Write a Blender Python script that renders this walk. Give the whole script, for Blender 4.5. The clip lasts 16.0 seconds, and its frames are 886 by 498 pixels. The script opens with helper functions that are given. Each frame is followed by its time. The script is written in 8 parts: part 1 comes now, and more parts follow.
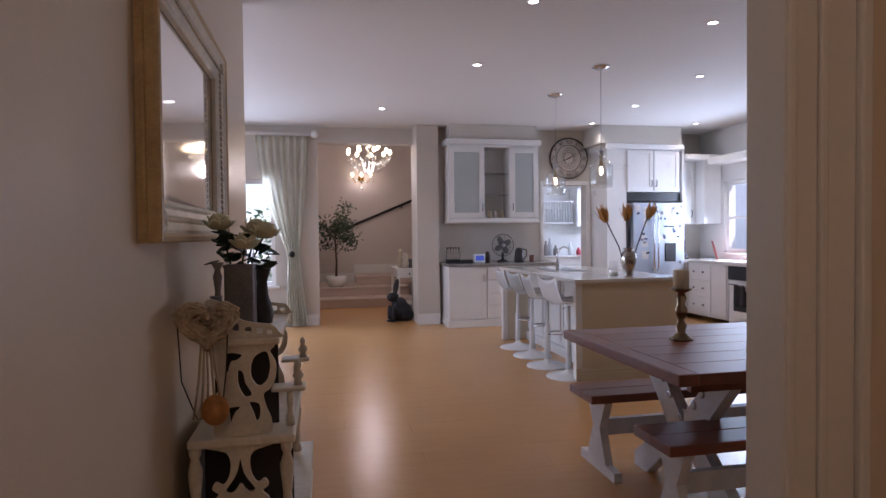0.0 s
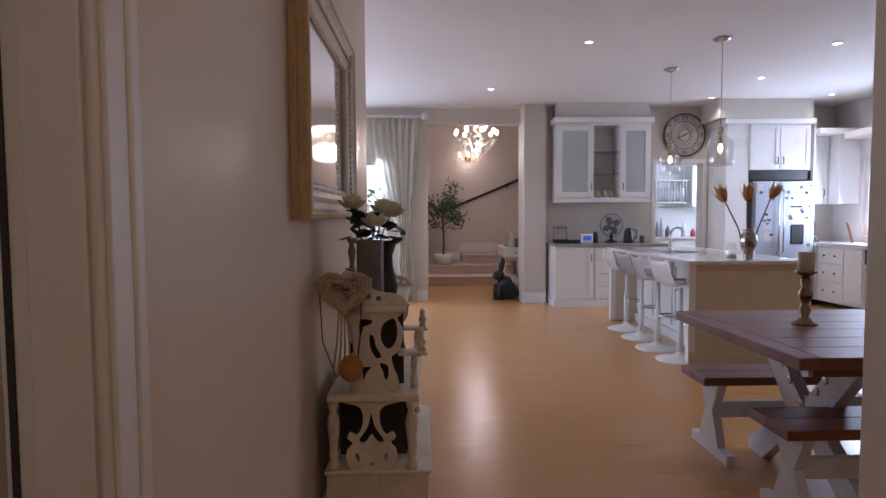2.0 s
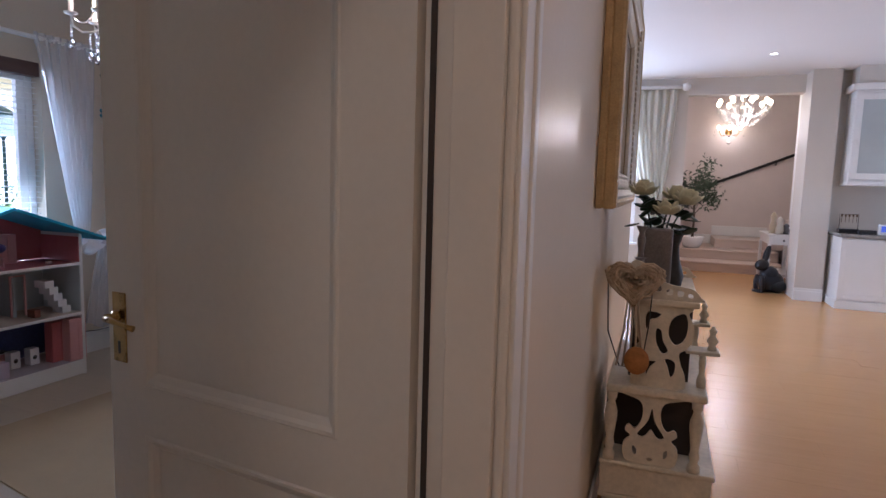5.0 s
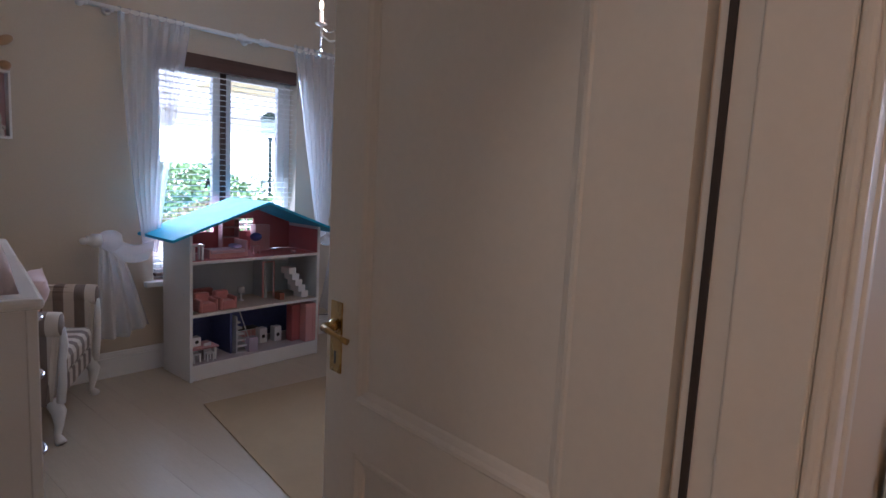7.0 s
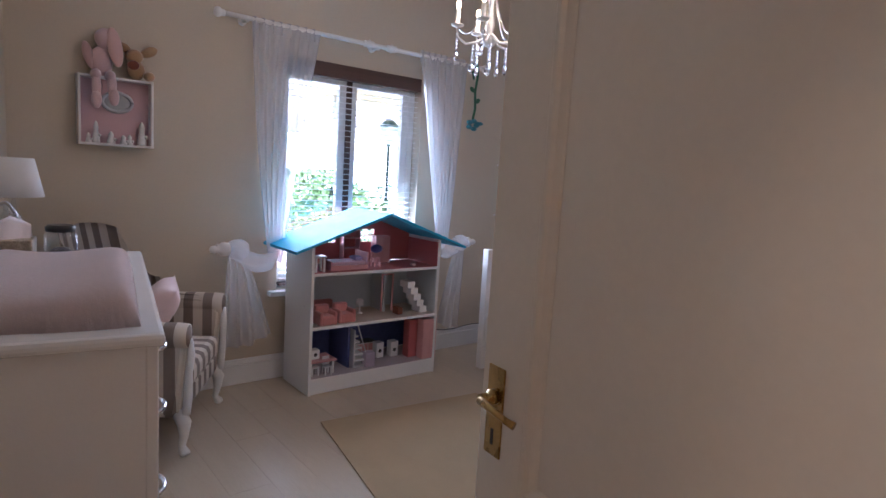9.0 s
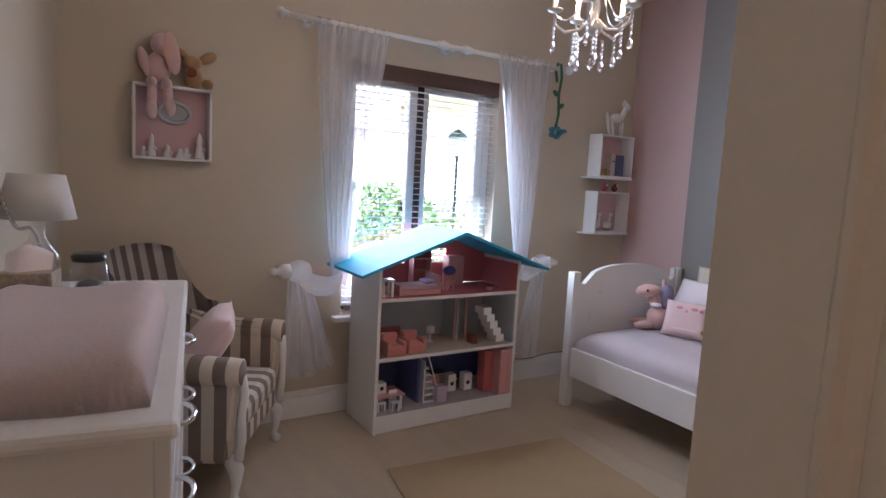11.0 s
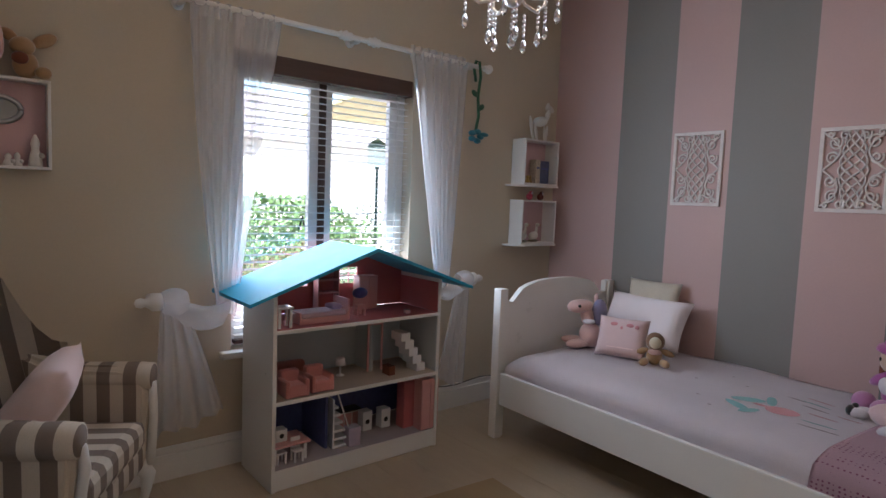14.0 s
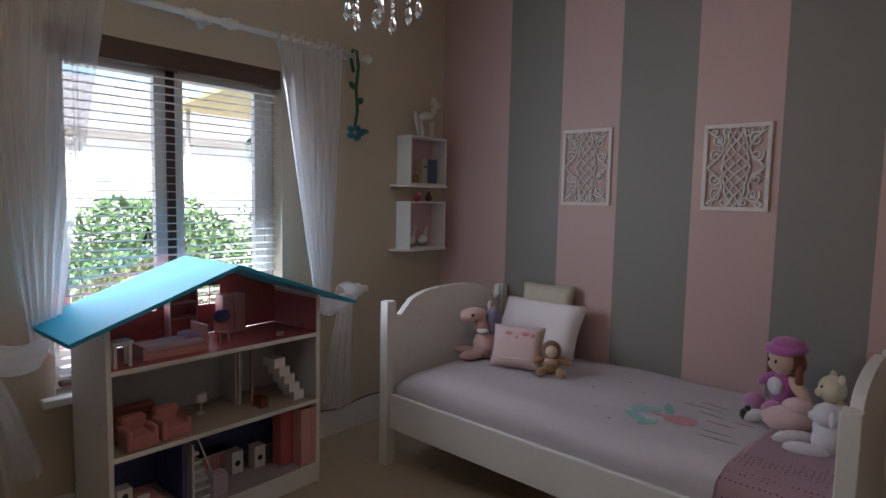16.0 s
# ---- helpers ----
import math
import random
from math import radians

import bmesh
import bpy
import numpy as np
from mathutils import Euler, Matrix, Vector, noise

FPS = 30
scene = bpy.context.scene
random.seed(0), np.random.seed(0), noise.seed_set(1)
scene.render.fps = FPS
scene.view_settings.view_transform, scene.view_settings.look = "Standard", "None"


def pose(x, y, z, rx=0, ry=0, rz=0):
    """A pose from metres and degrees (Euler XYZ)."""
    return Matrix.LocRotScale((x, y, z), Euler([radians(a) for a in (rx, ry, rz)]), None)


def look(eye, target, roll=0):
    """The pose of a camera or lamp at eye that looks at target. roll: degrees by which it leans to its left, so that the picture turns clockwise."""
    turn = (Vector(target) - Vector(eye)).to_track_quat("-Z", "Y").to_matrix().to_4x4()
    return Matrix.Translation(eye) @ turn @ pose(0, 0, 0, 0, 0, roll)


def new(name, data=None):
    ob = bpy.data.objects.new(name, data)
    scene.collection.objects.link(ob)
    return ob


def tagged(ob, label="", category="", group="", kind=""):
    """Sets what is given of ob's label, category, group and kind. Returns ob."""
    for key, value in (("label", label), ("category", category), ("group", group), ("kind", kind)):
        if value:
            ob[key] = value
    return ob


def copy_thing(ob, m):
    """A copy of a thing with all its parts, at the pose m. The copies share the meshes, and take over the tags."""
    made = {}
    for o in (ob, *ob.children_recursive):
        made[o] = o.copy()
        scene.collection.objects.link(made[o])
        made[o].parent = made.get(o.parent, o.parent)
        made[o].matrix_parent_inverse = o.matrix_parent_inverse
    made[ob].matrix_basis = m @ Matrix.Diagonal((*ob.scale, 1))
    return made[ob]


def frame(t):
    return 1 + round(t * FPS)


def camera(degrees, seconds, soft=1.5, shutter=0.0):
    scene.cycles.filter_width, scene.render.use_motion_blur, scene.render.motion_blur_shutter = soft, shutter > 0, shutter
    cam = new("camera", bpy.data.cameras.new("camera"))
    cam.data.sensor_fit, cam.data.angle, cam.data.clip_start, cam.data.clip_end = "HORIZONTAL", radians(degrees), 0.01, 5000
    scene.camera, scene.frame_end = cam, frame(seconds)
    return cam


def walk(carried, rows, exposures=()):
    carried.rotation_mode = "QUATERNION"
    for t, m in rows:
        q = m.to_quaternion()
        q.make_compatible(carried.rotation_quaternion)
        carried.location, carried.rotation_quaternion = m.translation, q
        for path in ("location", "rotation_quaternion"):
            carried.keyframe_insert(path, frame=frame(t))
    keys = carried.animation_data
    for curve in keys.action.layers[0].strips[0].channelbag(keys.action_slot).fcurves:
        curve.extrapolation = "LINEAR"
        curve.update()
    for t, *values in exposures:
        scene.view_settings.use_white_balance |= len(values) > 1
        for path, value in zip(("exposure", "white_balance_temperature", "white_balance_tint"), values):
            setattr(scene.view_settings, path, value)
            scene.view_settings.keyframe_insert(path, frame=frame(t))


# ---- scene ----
cam = camera(74.0, 16.0)
PATH = [
    (0, (-0.007, 0.4, 1.315), (0.39, 2.36, 1.268), -0.6),
    (0.5, (-0.018, 0.349, 1.32), (0.314, 2.32, 1.259), -0.6),
    (1, (-0.034, 0.31, 1.324), (0.217, 2.293, 1.25), -0.6),
    (1.5, (-0.053, 0.275, 1.32), (0.101, 2.267, 1.23), -0.5),
    (2, (-0.078, 0.262, 1.314), (-0.028, 2.258, 1.2), -0.3),
    (2.5, (-0.105, 0.231, 1.315), (-0.172, 2.226, 1.179), -0.2),
    (3, (-0.146, 0.223, 1.314), (-0.339, 2.208, 1.164), -0.1),
    (3.2, (-0.158, 0.211, 1.313), (-0.398, 2.191, 1.161), -0.2),
    (5.3, (-0.338, 0.242, 1.367), (-1.115, 2.071, 1.145), 2.0),
    (5.5, (-0.344, 0.261, 1.366), (-1.183, 2.064, 1.15), 2.3),
    (6, (-0.38, 0.297, 1.376), (-1.375, 2.018, 1.155), 2.6),
    (6.5, (-0.418, 0.337, 1.385), (-1.57, 1.955, 1.153), 2.8),
    (7, (-0.461, 0.384, 1.386), (-1.753, 1.891, 1.142), 2.9),
    (7.5, (-0.489, 0.403, 1.394), (-1.876, 1.824, 1.151), 3.3),
    (8, (-0.569, 0.437, 1.4), (-2.012, 1.8, 1.155), 3.3),
    (8.5, (-0.668, 0.468, 1.414), (-2.16, 1.776, 1.168), 3.4),
    (9, (-0.756, 0.497, 1.423), (-2.3, 1.744, 1.175), 3.5),
    (9.5, (-0.848, 0.528, 1.422), (-2.442, 1.71, 1.171), 3.5),
    (10, (-0.95, 0.592, 1.432), (-2.59, 1.71, 1.181), 3.5),
    (10.2, (-0.981, 0.61, 1.443), (-2.634, 1.707, 1.192), 3.6),
    (12.3, (-1.349, 0.813, 1.405), (-3.029, 1.881, 1.213), 2.8),
    (12.5, (-1.344, 0.837, 1.404), (-3.020, 1.911, 1.218), 2.8),
    (13, (-1.376, 0.865, 1.413), (-3.009, 2.004, 1.229), 2.6),
    (13.5, (-1.427, 0.905, 1.418), (-3.008, 2.116, 1.239), 2.5),
    (14, (-1.457, 0.996, 1.414), (-2.994, 2.265, 1.247), 2.2),
    (14.5, (-1.504, 1.103, 1.451), (-2.994, 2.426, 1.274), 1.9),
    (15, (-1.533, 1.175, 1.454), (-2.971, 2.554, 1.279), 1.7),
    (15.5, (-1.594, 1.21, 1.448), (-2.958, 2.663, 1.279), 1.6),
    (16, (-1.649, 1.269, 1.46), (-2.938, 2.789, 1.288), 1.2),
]
EXPOSURES = [(0, 1.05, 5650, 23), (3, 1.36, 5550, 21), (5.5, 1.80, 5250, 20), (6.2, 1.70, 5300, 20), (8, 2.16, 5400, 21), (10, 2.42, 5650, 22), (12.5, 1.96, 6250, 19), (14.5, 1.66, 6250, 16), (16, 1.24, 6350, 15)]
walk(cam, [(t, look(eye, target, roll)) for t, eye, target, roll in PATH], EXPOSURES)

# ---- world, sun, large lights ----
world = bpy.data.worlds.new("sky")
scene.world = world
world.use_nodes = True
wn = world.node_tree.nodes
sky = wn.new("ShaderNodeTexSky")
sky.sky_type, sky.sun_disc = "NISHITA", False
sky.sun_elevation, sky.sun_rotation = radians(48), radians(112)
wn["Background"].inputs["Strength"].default_value = 0.15
world.node_tree.links.new(sky.outputs[0], wn["Background"].inputs[0])
sun = new("sun", bpy.data.lights.new("sun", "SUN"))
sun.data.energy, sun.data.angle, sun.data.color = 5.0, radians(0.6), (1.0, 0.97, 0.93)
sun.matrix_world = look((1, -2, 12), (-9, 2, 0))


def area_lamp(name, eye, target, w, h, watts, colour=(1, 1, 1)):
    d = bpy.data.lights.new(name, "AREA")
    d.shape, d.size, d.size_y, d.energy, d.color = "RECTANGLE", w, h, watts, colour
    ob = new(name, d)
    ob.matrix_world = look(eye, target)
    return ob


def point_lamp(name, at, watts, colour, size=0.03, spot=0):
    d = bpy.data.lights.new(name, "SPOT" if spot else "POINT")
    d.energy, d.color, d.shadow_soft_size = watts, colour, size
    if spot:
        d.spot_size, d.spot_blend = radians(spot), 0.6
    ob = new(name, d)
    ob.matrix_world = pose(*at)
    return ob


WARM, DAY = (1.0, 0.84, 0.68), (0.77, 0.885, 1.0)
area_lamp("bedroom_window_light", (-4.39, 2.61, 1.38), (-3.0, 2.75, 1.1), 1.0, 1.38, 11.0, DAY)
area_lamp("curtain_window_light", (-1.35, 9.24, 1.4), (-0.9, 5, 1.0), 1.2, 1.5, 20, DAY)
area_lamp("kitchen_window_light", (6.06, 7.72, 1.55), (3, 6.9, 0.9), 1.4, 1.0, 27, DAY)
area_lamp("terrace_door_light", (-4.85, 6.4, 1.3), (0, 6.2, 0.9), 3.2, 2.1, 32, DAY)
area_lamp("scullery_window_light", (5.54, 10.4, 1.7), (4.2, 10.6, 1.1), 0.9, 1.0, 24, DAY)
point_lamp("bedroom_chandelier_light", (-2.71, 2.26, 2.26), 4.5, (1.0, 0.75, 0.52), 0.04)
point_lamp("stair_chandelier_light", (0.80, 10.9, 2.45), 15, WARM, 0.15)
point_lamp("stair_sconce_light", (0.80, 13.0, 2.45), 1.2, WARM, 0.06)
DOWNLIGHTS = ((1.44, 5.83), (0.74, 7.88), (1.44, 4.30), (2.95, 4.45), (3.82, 5.85), (3.89, 7.25), (3.86, 8.42), (5.41, 8.21))
for lx, ly in DOWNLIGHTS:
    point_lamp("downlight_lamp", (lx, ly, 2.895), 5.0, (1.0, 0.86, 0.70), 0.04, 130)
# the lamp at y -0.75 is unseen, added to brighten the bedroom door
for ly, lw_ in ((1.05, 2.4), (-0.75, 13.0)):
    point_lamp("hall_lamp", (0.0, ly, 2.88), lw_, (1.0, 0.78, 0.56), 0.14, 165)


# ---- materials ----
def nodes(name):
    m = bpy.data.materials.new(name)
    m.use_nodes = True
    t = m.node_tree
    return m, t, t.nodes["Principled BSDF"]


def coords(t, scale=(1, 1, 1), kind="Object"):
    c, mp = t.nodes.new("ShaderNodeTexCoord"), t.nodes.new("ShaderNodeMapping")
    mp.inputs["Scale"].default_value = scale
    t.links.new(c.outputs[kind], mp.inputs[0])
    return mp.outputs[0]


def noise_node(t, vec, scale, detail=4, rough=0.6):
    n = t.nodes.new("ShaderNodeTexNoise")
    n.inputs["Scale"].default_value, n.inputs["Detail"].default_value, n.inputs["Roughness"].default_value = scale, detail, rough
    t.links.new(vec, n.inputs["Vector"])
    return n.outputs["Fac"]


def ramp(t, fac, stops):
    r = t.nodes.new("ShaderNodeValToRGB")
    e = r.color_ramp.elements
    while len(e) < len(stops):
        e.new(0.5)
    for el, (p, c) in zip(e, stops):
        el.position, el.color = p, (*c, 1)
    t.links.new(fac, r.inputs[0])
    return r.outputs[0]


def blend(t, fac, a, b, mode="MIX"):
    m = t.nodes.new("ShaderNodeMix")
    m.data_type, m.blend_type = "RGBA", mode
    for sock, v in ((m.inputs[0], fac), (m.inputs[6], a), (m.inputs[7], b)):
        if isinstance(v, bpy.types.NodeSocket):
            t.links.new(v, sock)
        elif isinstance(v, tuple):
            sock.default_value = (*v, 1)
        else:
            sock.default_value = v
    return m.outputs[2]


def bump(t, bsdf, height, strength, dist=0.01):
    b = t.nodes.new("ShaderNodeBump")
    b.inputs["Strength"].default_value, b.inputs["Distance"].default_value = strength, dist
    t.links.new(height, b.inputs["Height"])
    t.links.new(b.outputs[0], bsdf.inputs["Normal"])


def shade(c, k):
    return tuple(min(1.0, v * k) for v in c)


def plain(name, rgb, rough=0.5, metal=0.0, var=0.10, scale=3.0, fine=160.0, relief=0.08, random_tint=0.0):
    """Paint, plastic, stone or metal: broad stains, fine grain, slight relief."""
    m, t, b = nodes(name)
    v = coords(t)
    broad = noise_node(t, v, scale, 5)
    grain = noise_node(t, v, fine, 3)
    col = ramp(t, broad, ((0.3, shade(rgb, 1 - var)), (0.7, shade(rgb, 1 + var * 0.5))))
    col = blend(t, 0.25, col, ramp(t, grain, ((0.35, shade(rgb, 1 - var)), (0.65, shade(rgb, 1 + var)))))
    if random_tint:
        oi = t.nodes.new("ShaderNodeObjectInfo")
        col = blend(t, random_tint, col, ramp(t, oi.outputs["Random"], ((0, shade(rgb, 0.55)), (1, shade(rgb, 1.35)))))
    t.links.new(col, b.inputs["Base Color"])
    r = t.nodes.new("ShaderNodeMapRange")
    r.inputs["To Min"].default_value, r.inputs["To Max"].default_value = max(0.02, rough - 0.08), min(1, rough + 0.08)
    t.links.new(broad, r.inputs["Value"])
    t.links.new(r.outputs[0], b.inputs["Roughness"])
    b.inputs["Metallic"].default_value = metal
    bump(t, b, grain, relief, 0.004)
    return m


def wood(name, light, dark, along=(1, 14, 14), rough=0.4, scale=2.2, tint=0.5):
    m, t, b = nodes(name)
    v = coords(t, along)
    oi = t.nodes.new("ShaderNodeObjectInfo")
    add = t.nodes.new("ShaderNodeVectorMath")
    add.operation = "ADD"
    comb = t.nodes.new("ShaderNodeCombineXYZ")
    mul = t.nodes.new("ShaderNodeMath")
    mul.operation = "MULTIPLY"
    mul.inputs[1].default_value = 40
    t.links.new(oi.outputs["Random"], mul.inputs[0])
    t.links.new(mul.outputs[0], comb.inputs[0])
    t.links.new(v, add.inputs[0])
    t.links.new(comb.outputs[0], add.inputs[1])
    broad = noise_node(t, add.outputs[0], scale, 6, 0.65)
    fine = noise_node(t, add.outputs[0], scale * 9, 4)
    col = ramp(t, broad, ((0.28, dark), (0.72, light)))
    col = blend(t, 0.16, col, ramp(t, fine, ((0.3, shade(dark, 0.8)), (0.7, shade(light, 1.1)))))
    col = blend(t, tint * 0.5, col, ramp(t, oi.outputs["Random"], ((0, dark), (1, light))))
    t.links.new(col, b.inputs["Base Color"])
    rr = t.nodes.new("ShaderNodeMapRange")
    rr.inputs["To Min"].default_value, rr.inputs["To Max"].default_value = rough - 0.02, rough + 0.05
    t.links.new(broad, rr.inputs["Value"])
    t.links.new(rr.outputs[0], b.inputs["Roughness"])
    bump(t, b, fine, 0.02, 0.003)
    return m


def fabric(name, rgb, weave=420.0, var=0.12, sheen=0.3, see=0.0, fuzz=0.0):
    m, t, b = nodes(name)
    v = coords(t)
    broad = noise_node(t, v, 5, 4)
    grain = noise_node(t, v, weave, 2)
    col = ramp(t, broad, ((0.3, shade(rgb, 1 - var)), (0.7, shade(rgb, 1 + var * 0.4))))
    col = blend(t, 0.3, col, ramp(t, grain, ((0.35, shade(rgb, 0.92)), (0.65, shade(rgb, 1.08)))))
    t.links.new(col, b.inputs["Base Color"])
    b.inputs["Roughness"].default_value = 0.9
    b.inputs["Sheen Weight"].default_value = sheen
    bump(t, b, noise_node(t, v, 60, 4) if fuzz else grain, 0.25 + fuzz, 0.004)
    if see:
        out = t.nodes["Material Output"]
        tl, tr, m1, m2 = (t.nodes.new(n) for n in ("ShaderNodeBsdfTranslucent", "ShaderNodeBsdfTransparent", "ShaderNodeMixShader", "ShaderNodeMixShader"))
        t.links.new(col, tl.inputs[0])
        m1.inputs[0].default_value, m2.inputs[0].default_value = 0.45, see
        t.links.new(b.outputs[0], m1.inputs[1])
        t.links.new(tl.outputs[0], m1.inputs[2])
        t.links.new(m1.outputs[0], m2.inputs[1])
        t.links.new(tr.outputs[0], m2.inputs[2])
        t.links.new(m2.outputs[0], out.inputs[0])
    return m


def striped(name, a, c, period, axis):
    """Woven upholstery stripes of one period along one axis of the thing."""
    m, t, b = nodes(name)
    v = coords(t)
    s = t.nodes.new("ShaderNodeSeparateXYZ")
    t.links.new(v, s.inputs[0])
    f = t.nodes.new("ShaderNodeMath")
    f.operation = "PINGPONG"
    f.inputs[1].default_value = period / 2
    t.links.new(s.outputs[axis], f.inputs[0])
    g = t.nodes.new("ShaderNodeMath")
    g.operation = "GREATER_THAN"
    g.inputs[1].default_value = period / 4
    t.links.new(f.outputs[0], g.inputs[0])
    grain = noise_node(t, v, 380, 2)
    col = blend(t, g.outputs[0], a, c)
    col = blend(t, 0.35, col, ramp(t, grain, ((0.3, (0.5, 0.5, 0.5)), (0.7, (1, 1, 1)))), "MULTIPLY")
    t.links.new(col, b.inputs["Base Color"])
    b.inputs["Roughness"].default_value = 0.9
    bump(t, b, grain, 0.3, 0.003)
    return m


def glass(name, tint=(1, 1, 1), rough=0.0, thin=True, alpha=0.85):
    m, t, b = nodes(name)
    b.inputs["Base Color"].default_value, b.inputs["Roughness"].default_value = (*tint, 1), rough
    if not thin:
        b.inputs["Transmission Weight"].default_value = 1
        b.inputs["IOR"].default_value = 1.45
        return m
    out = t.nodes["Material Output"]
    tr, mx, fr = t.nodes.new("ShaderNodeBsdfTransparent"), t.nodes.new("ShaderNodeMixShader"), t.nodes.new("ShaderNodeBsdfGlossy")
    tr.inputs[0].default_value = (*tint, 1)
    fr.inputs["Roughness"].default_value = max(rough, 0.02)
    mx.inputs[0].default_value = 1 - alpha
    t.links.new(tr.outputs[0], mx.inputs[1])
    t.links.new(fr.outputs[0], mx.inputs[2])
    t.links.new(mx.outputs[0], out.inputs[0])
    return m


def glow(name, rgb, power):
    m, t, b = nodes(name)
    b.inputs["Base Color"].default_value = (*rgb, 1)
    b.inputs["Emission Color"].default_value = (*rgb, 1)
    b.inputs["Emission Strength"].default_value = power
    return m


def spotted(name, base, dot, scale):
    mm, t, bs = nodes(name)
    v = coords(t)
    vo = t.nodes.new("ShaderNodeTexVoronoi")
    vo.inputs["Scale"].default_value = scale
    vo.inputs["Randomness"].default_value = 0.25
    t.links.new(v, vo.inputs["Vector"])
    col = ramp(t, vo.outputs["Distance"], ((0.20, dot), (0.26, base)))
    grain = noise_node(t, v, 300, 2)
    col = blend(t, 0.3, col, ramp(t, grain, ((0.3, (0.6, 0.6, 0.6)), (0.7, (1, 1, 1)))), "MULTIPLY")
    t.links.new(col, bs.inputs["Base Color"])
    bs.inputs["Roughness"].default_value = 0.95
    bump(t, bs, grain, 0.3, 0.003)
    return mm


WALL = plain("beige_wall_paint", (0.55, 0.47, 0.36), 0.6, var=0.05, scale=1.2, fine=90, relief=0.12)
HALLW = plain("hall_wall_paint", (0.66, 0.535, 0.385), 0.35, var=0.05, scale=1.2, fine=70, relief=0.10)
KITW = plain("kitchen_wall_paint", (0.60, 0.56, 0.50), 0.6, var=0.05, scale=1.2, fine=90)
CEIL = plain("white_ceiling_paint", (0.80, 0.79, 0.78), 0.7, var=0.03, scale=0.8)
PINK = plain("pink_wall_paint", (0.57, 0.39, 0.365), 0.6, var=0.05, scale=1.5, fine=90, relief=0.12)
GREY = plain("grey_wall_paint", (0.25, 0.235, 0.22), 0.6, var=0.06, scale=1.5, fine=90, relief=0.12)
WHITE = plain("white_gloss_paint", (0.78, 0.77, 0.75), 0.3, var=0.05, scale=2.5)
CREAM = plain("cream_door_paint", (0.74, 0.69, 0.61), 0.38, var=0.05, scale=2.0, fine=60)
OLDWHITE = plain("distressed_white_paint", (0.70, 0.62, 0.48), 0.45, var=0.22, scale=9, fine=60, relief=0.3)
LACQ = plain("white_lacquer", (0.80, 0.80, 0.80), 0.22, var=0.03)
OAK = wood("oak_floorboards", (0.60, 0.335, 0.135), (0.53, 0.285, 0.11), (1.2, 14, 14), 0.24, tint=0.35)
LIMED = wood("limed_laminate_boards", (0.50, 0.41, 0.30), (0.43, 0.345, 0.245), (0.9, 6, 6), 0.30, tint=0.35)
DARKW = wood("stained_tabletop_wood", (0.23, 0.07, 0.034), (0.13, 0.038, 0.02), (1, 16, 16), 0.42)
BLINDW = wood("dark_blind_wood", (0.10, 0.05, 0.035), (0.06, 0.03, 0.02), (16, 1, 16), 0.4)
STONE = plain("pale_quartz_worktop", (0.66, 0.64, 0.60), 0.12, var=0.12, scale=20, fine=220)
BRASS = plain("aged_brass", (0.45, 0.30, 0.11), 0.28, 1.0, var=0.2, scale=30)
CHROME = plain("polished_steel", (0.62, 0.62, 0.63), 0.12, 1.0, var=0.05)
STEEL = plain("brushed_steel", (0.50, 0.52, 0.55), 0.30, 1.0, var=0.06, scale=2)
BLACK = plain("black_plastic", (0.02, 0.02, 0.022), 0.35)
IRON = plain("black_iron", (0.015, 0.014, 0.014), 0.45, 0.3)
RUG = fabric("tan_woven_rug", (0.37, 0.26, 0.135), 160, 0.10)
SHEER = fabric("sheer_white_voile", (0.90, 0.90, 0.94), 500, 0.05, 0.2, 0.56)
DRAPE = fabric("cream_curtain_cloth", (0.88, 0.86, 0.78), 300, 0.06, 0.2, 0.02)
LINEN = fabric("white_bed_linen", (0.92, 0.85, 0.88), 260, 0.05)
PINKCL = fabric("pink_cotton", (0.80, 0.60, 0.58), 300, 0.06)
MIRROR = plain("mirror_silver", (0.92, 0.92, 0.92), 0.02, 1.0, 0.0, relief=0.0)
CLEAR = glass("clear_glass", (0.97, 0.98, 0.98))
PANE = glass("window_glass", (0.98, 0.99, 1.0), alpha=0.94)
FROST = plain("frosted_cabinet_glass", (0.46, 0.50, 0.50), 0.12, var=0.08)
TEAL = plain("turquoise_roof_paint", (0.01, 0.32, 0.50), 0.6, var=0.12, scale=8)
ROSE = plain("rose_pink_paint", (0.52, 0.14, 0.15), 0.5)
TOYPINK = plain("toy_pink_paint", (0.66, 0.34, 0.33), 0.45)
TOYBLUE = plain("toy_blue_paper", (0.10, 0.12, 0.30), 0.6, var=0.25, scale=40)
LAMP_ON = glow("warm_bulb", (1.0, 0.76, 0.44), 5)
DIM_ON = glow("small_warm_bulb", (1.0, 0.78, 0.50), 2.5)
SPOT_ON = glow("downlight_lens", (1.0, 0.92, 0.82), 6)


# ---- mesh helpers ----
def bx(bm, x0, x1, y0, y1, z0, z1, bev=0.0, m=None):
    r = bmesh.ops.create_cube(bm, size=1)
    vs = r["verts"]
    mt = Matrix.Translation(((x0 + x1) / 2, (y0 + y1) / 2, (z0 + z1) / 2)) @ Matrix.Diagonal((abs(x1 - x0), abs(y1 - y0), abs(z1 - z0), 1))
    bmesh.ops.transform(bm, matrix=(m @ mt) if m else mt, verts=vs)
    if bev:
        es = list({e for v in vs for e in v.link_edges})
        bmesh.ops.bevel(bm, geom=es, offset=bev, segments=2, affect="EDGES", profile=0.5)
    return bm


def box(x0, x1, y0, y1, z0, z1, bev=0.0):
    return bx(bmesh.new(), x0, x1, y0, y1, z0, z1, bev)


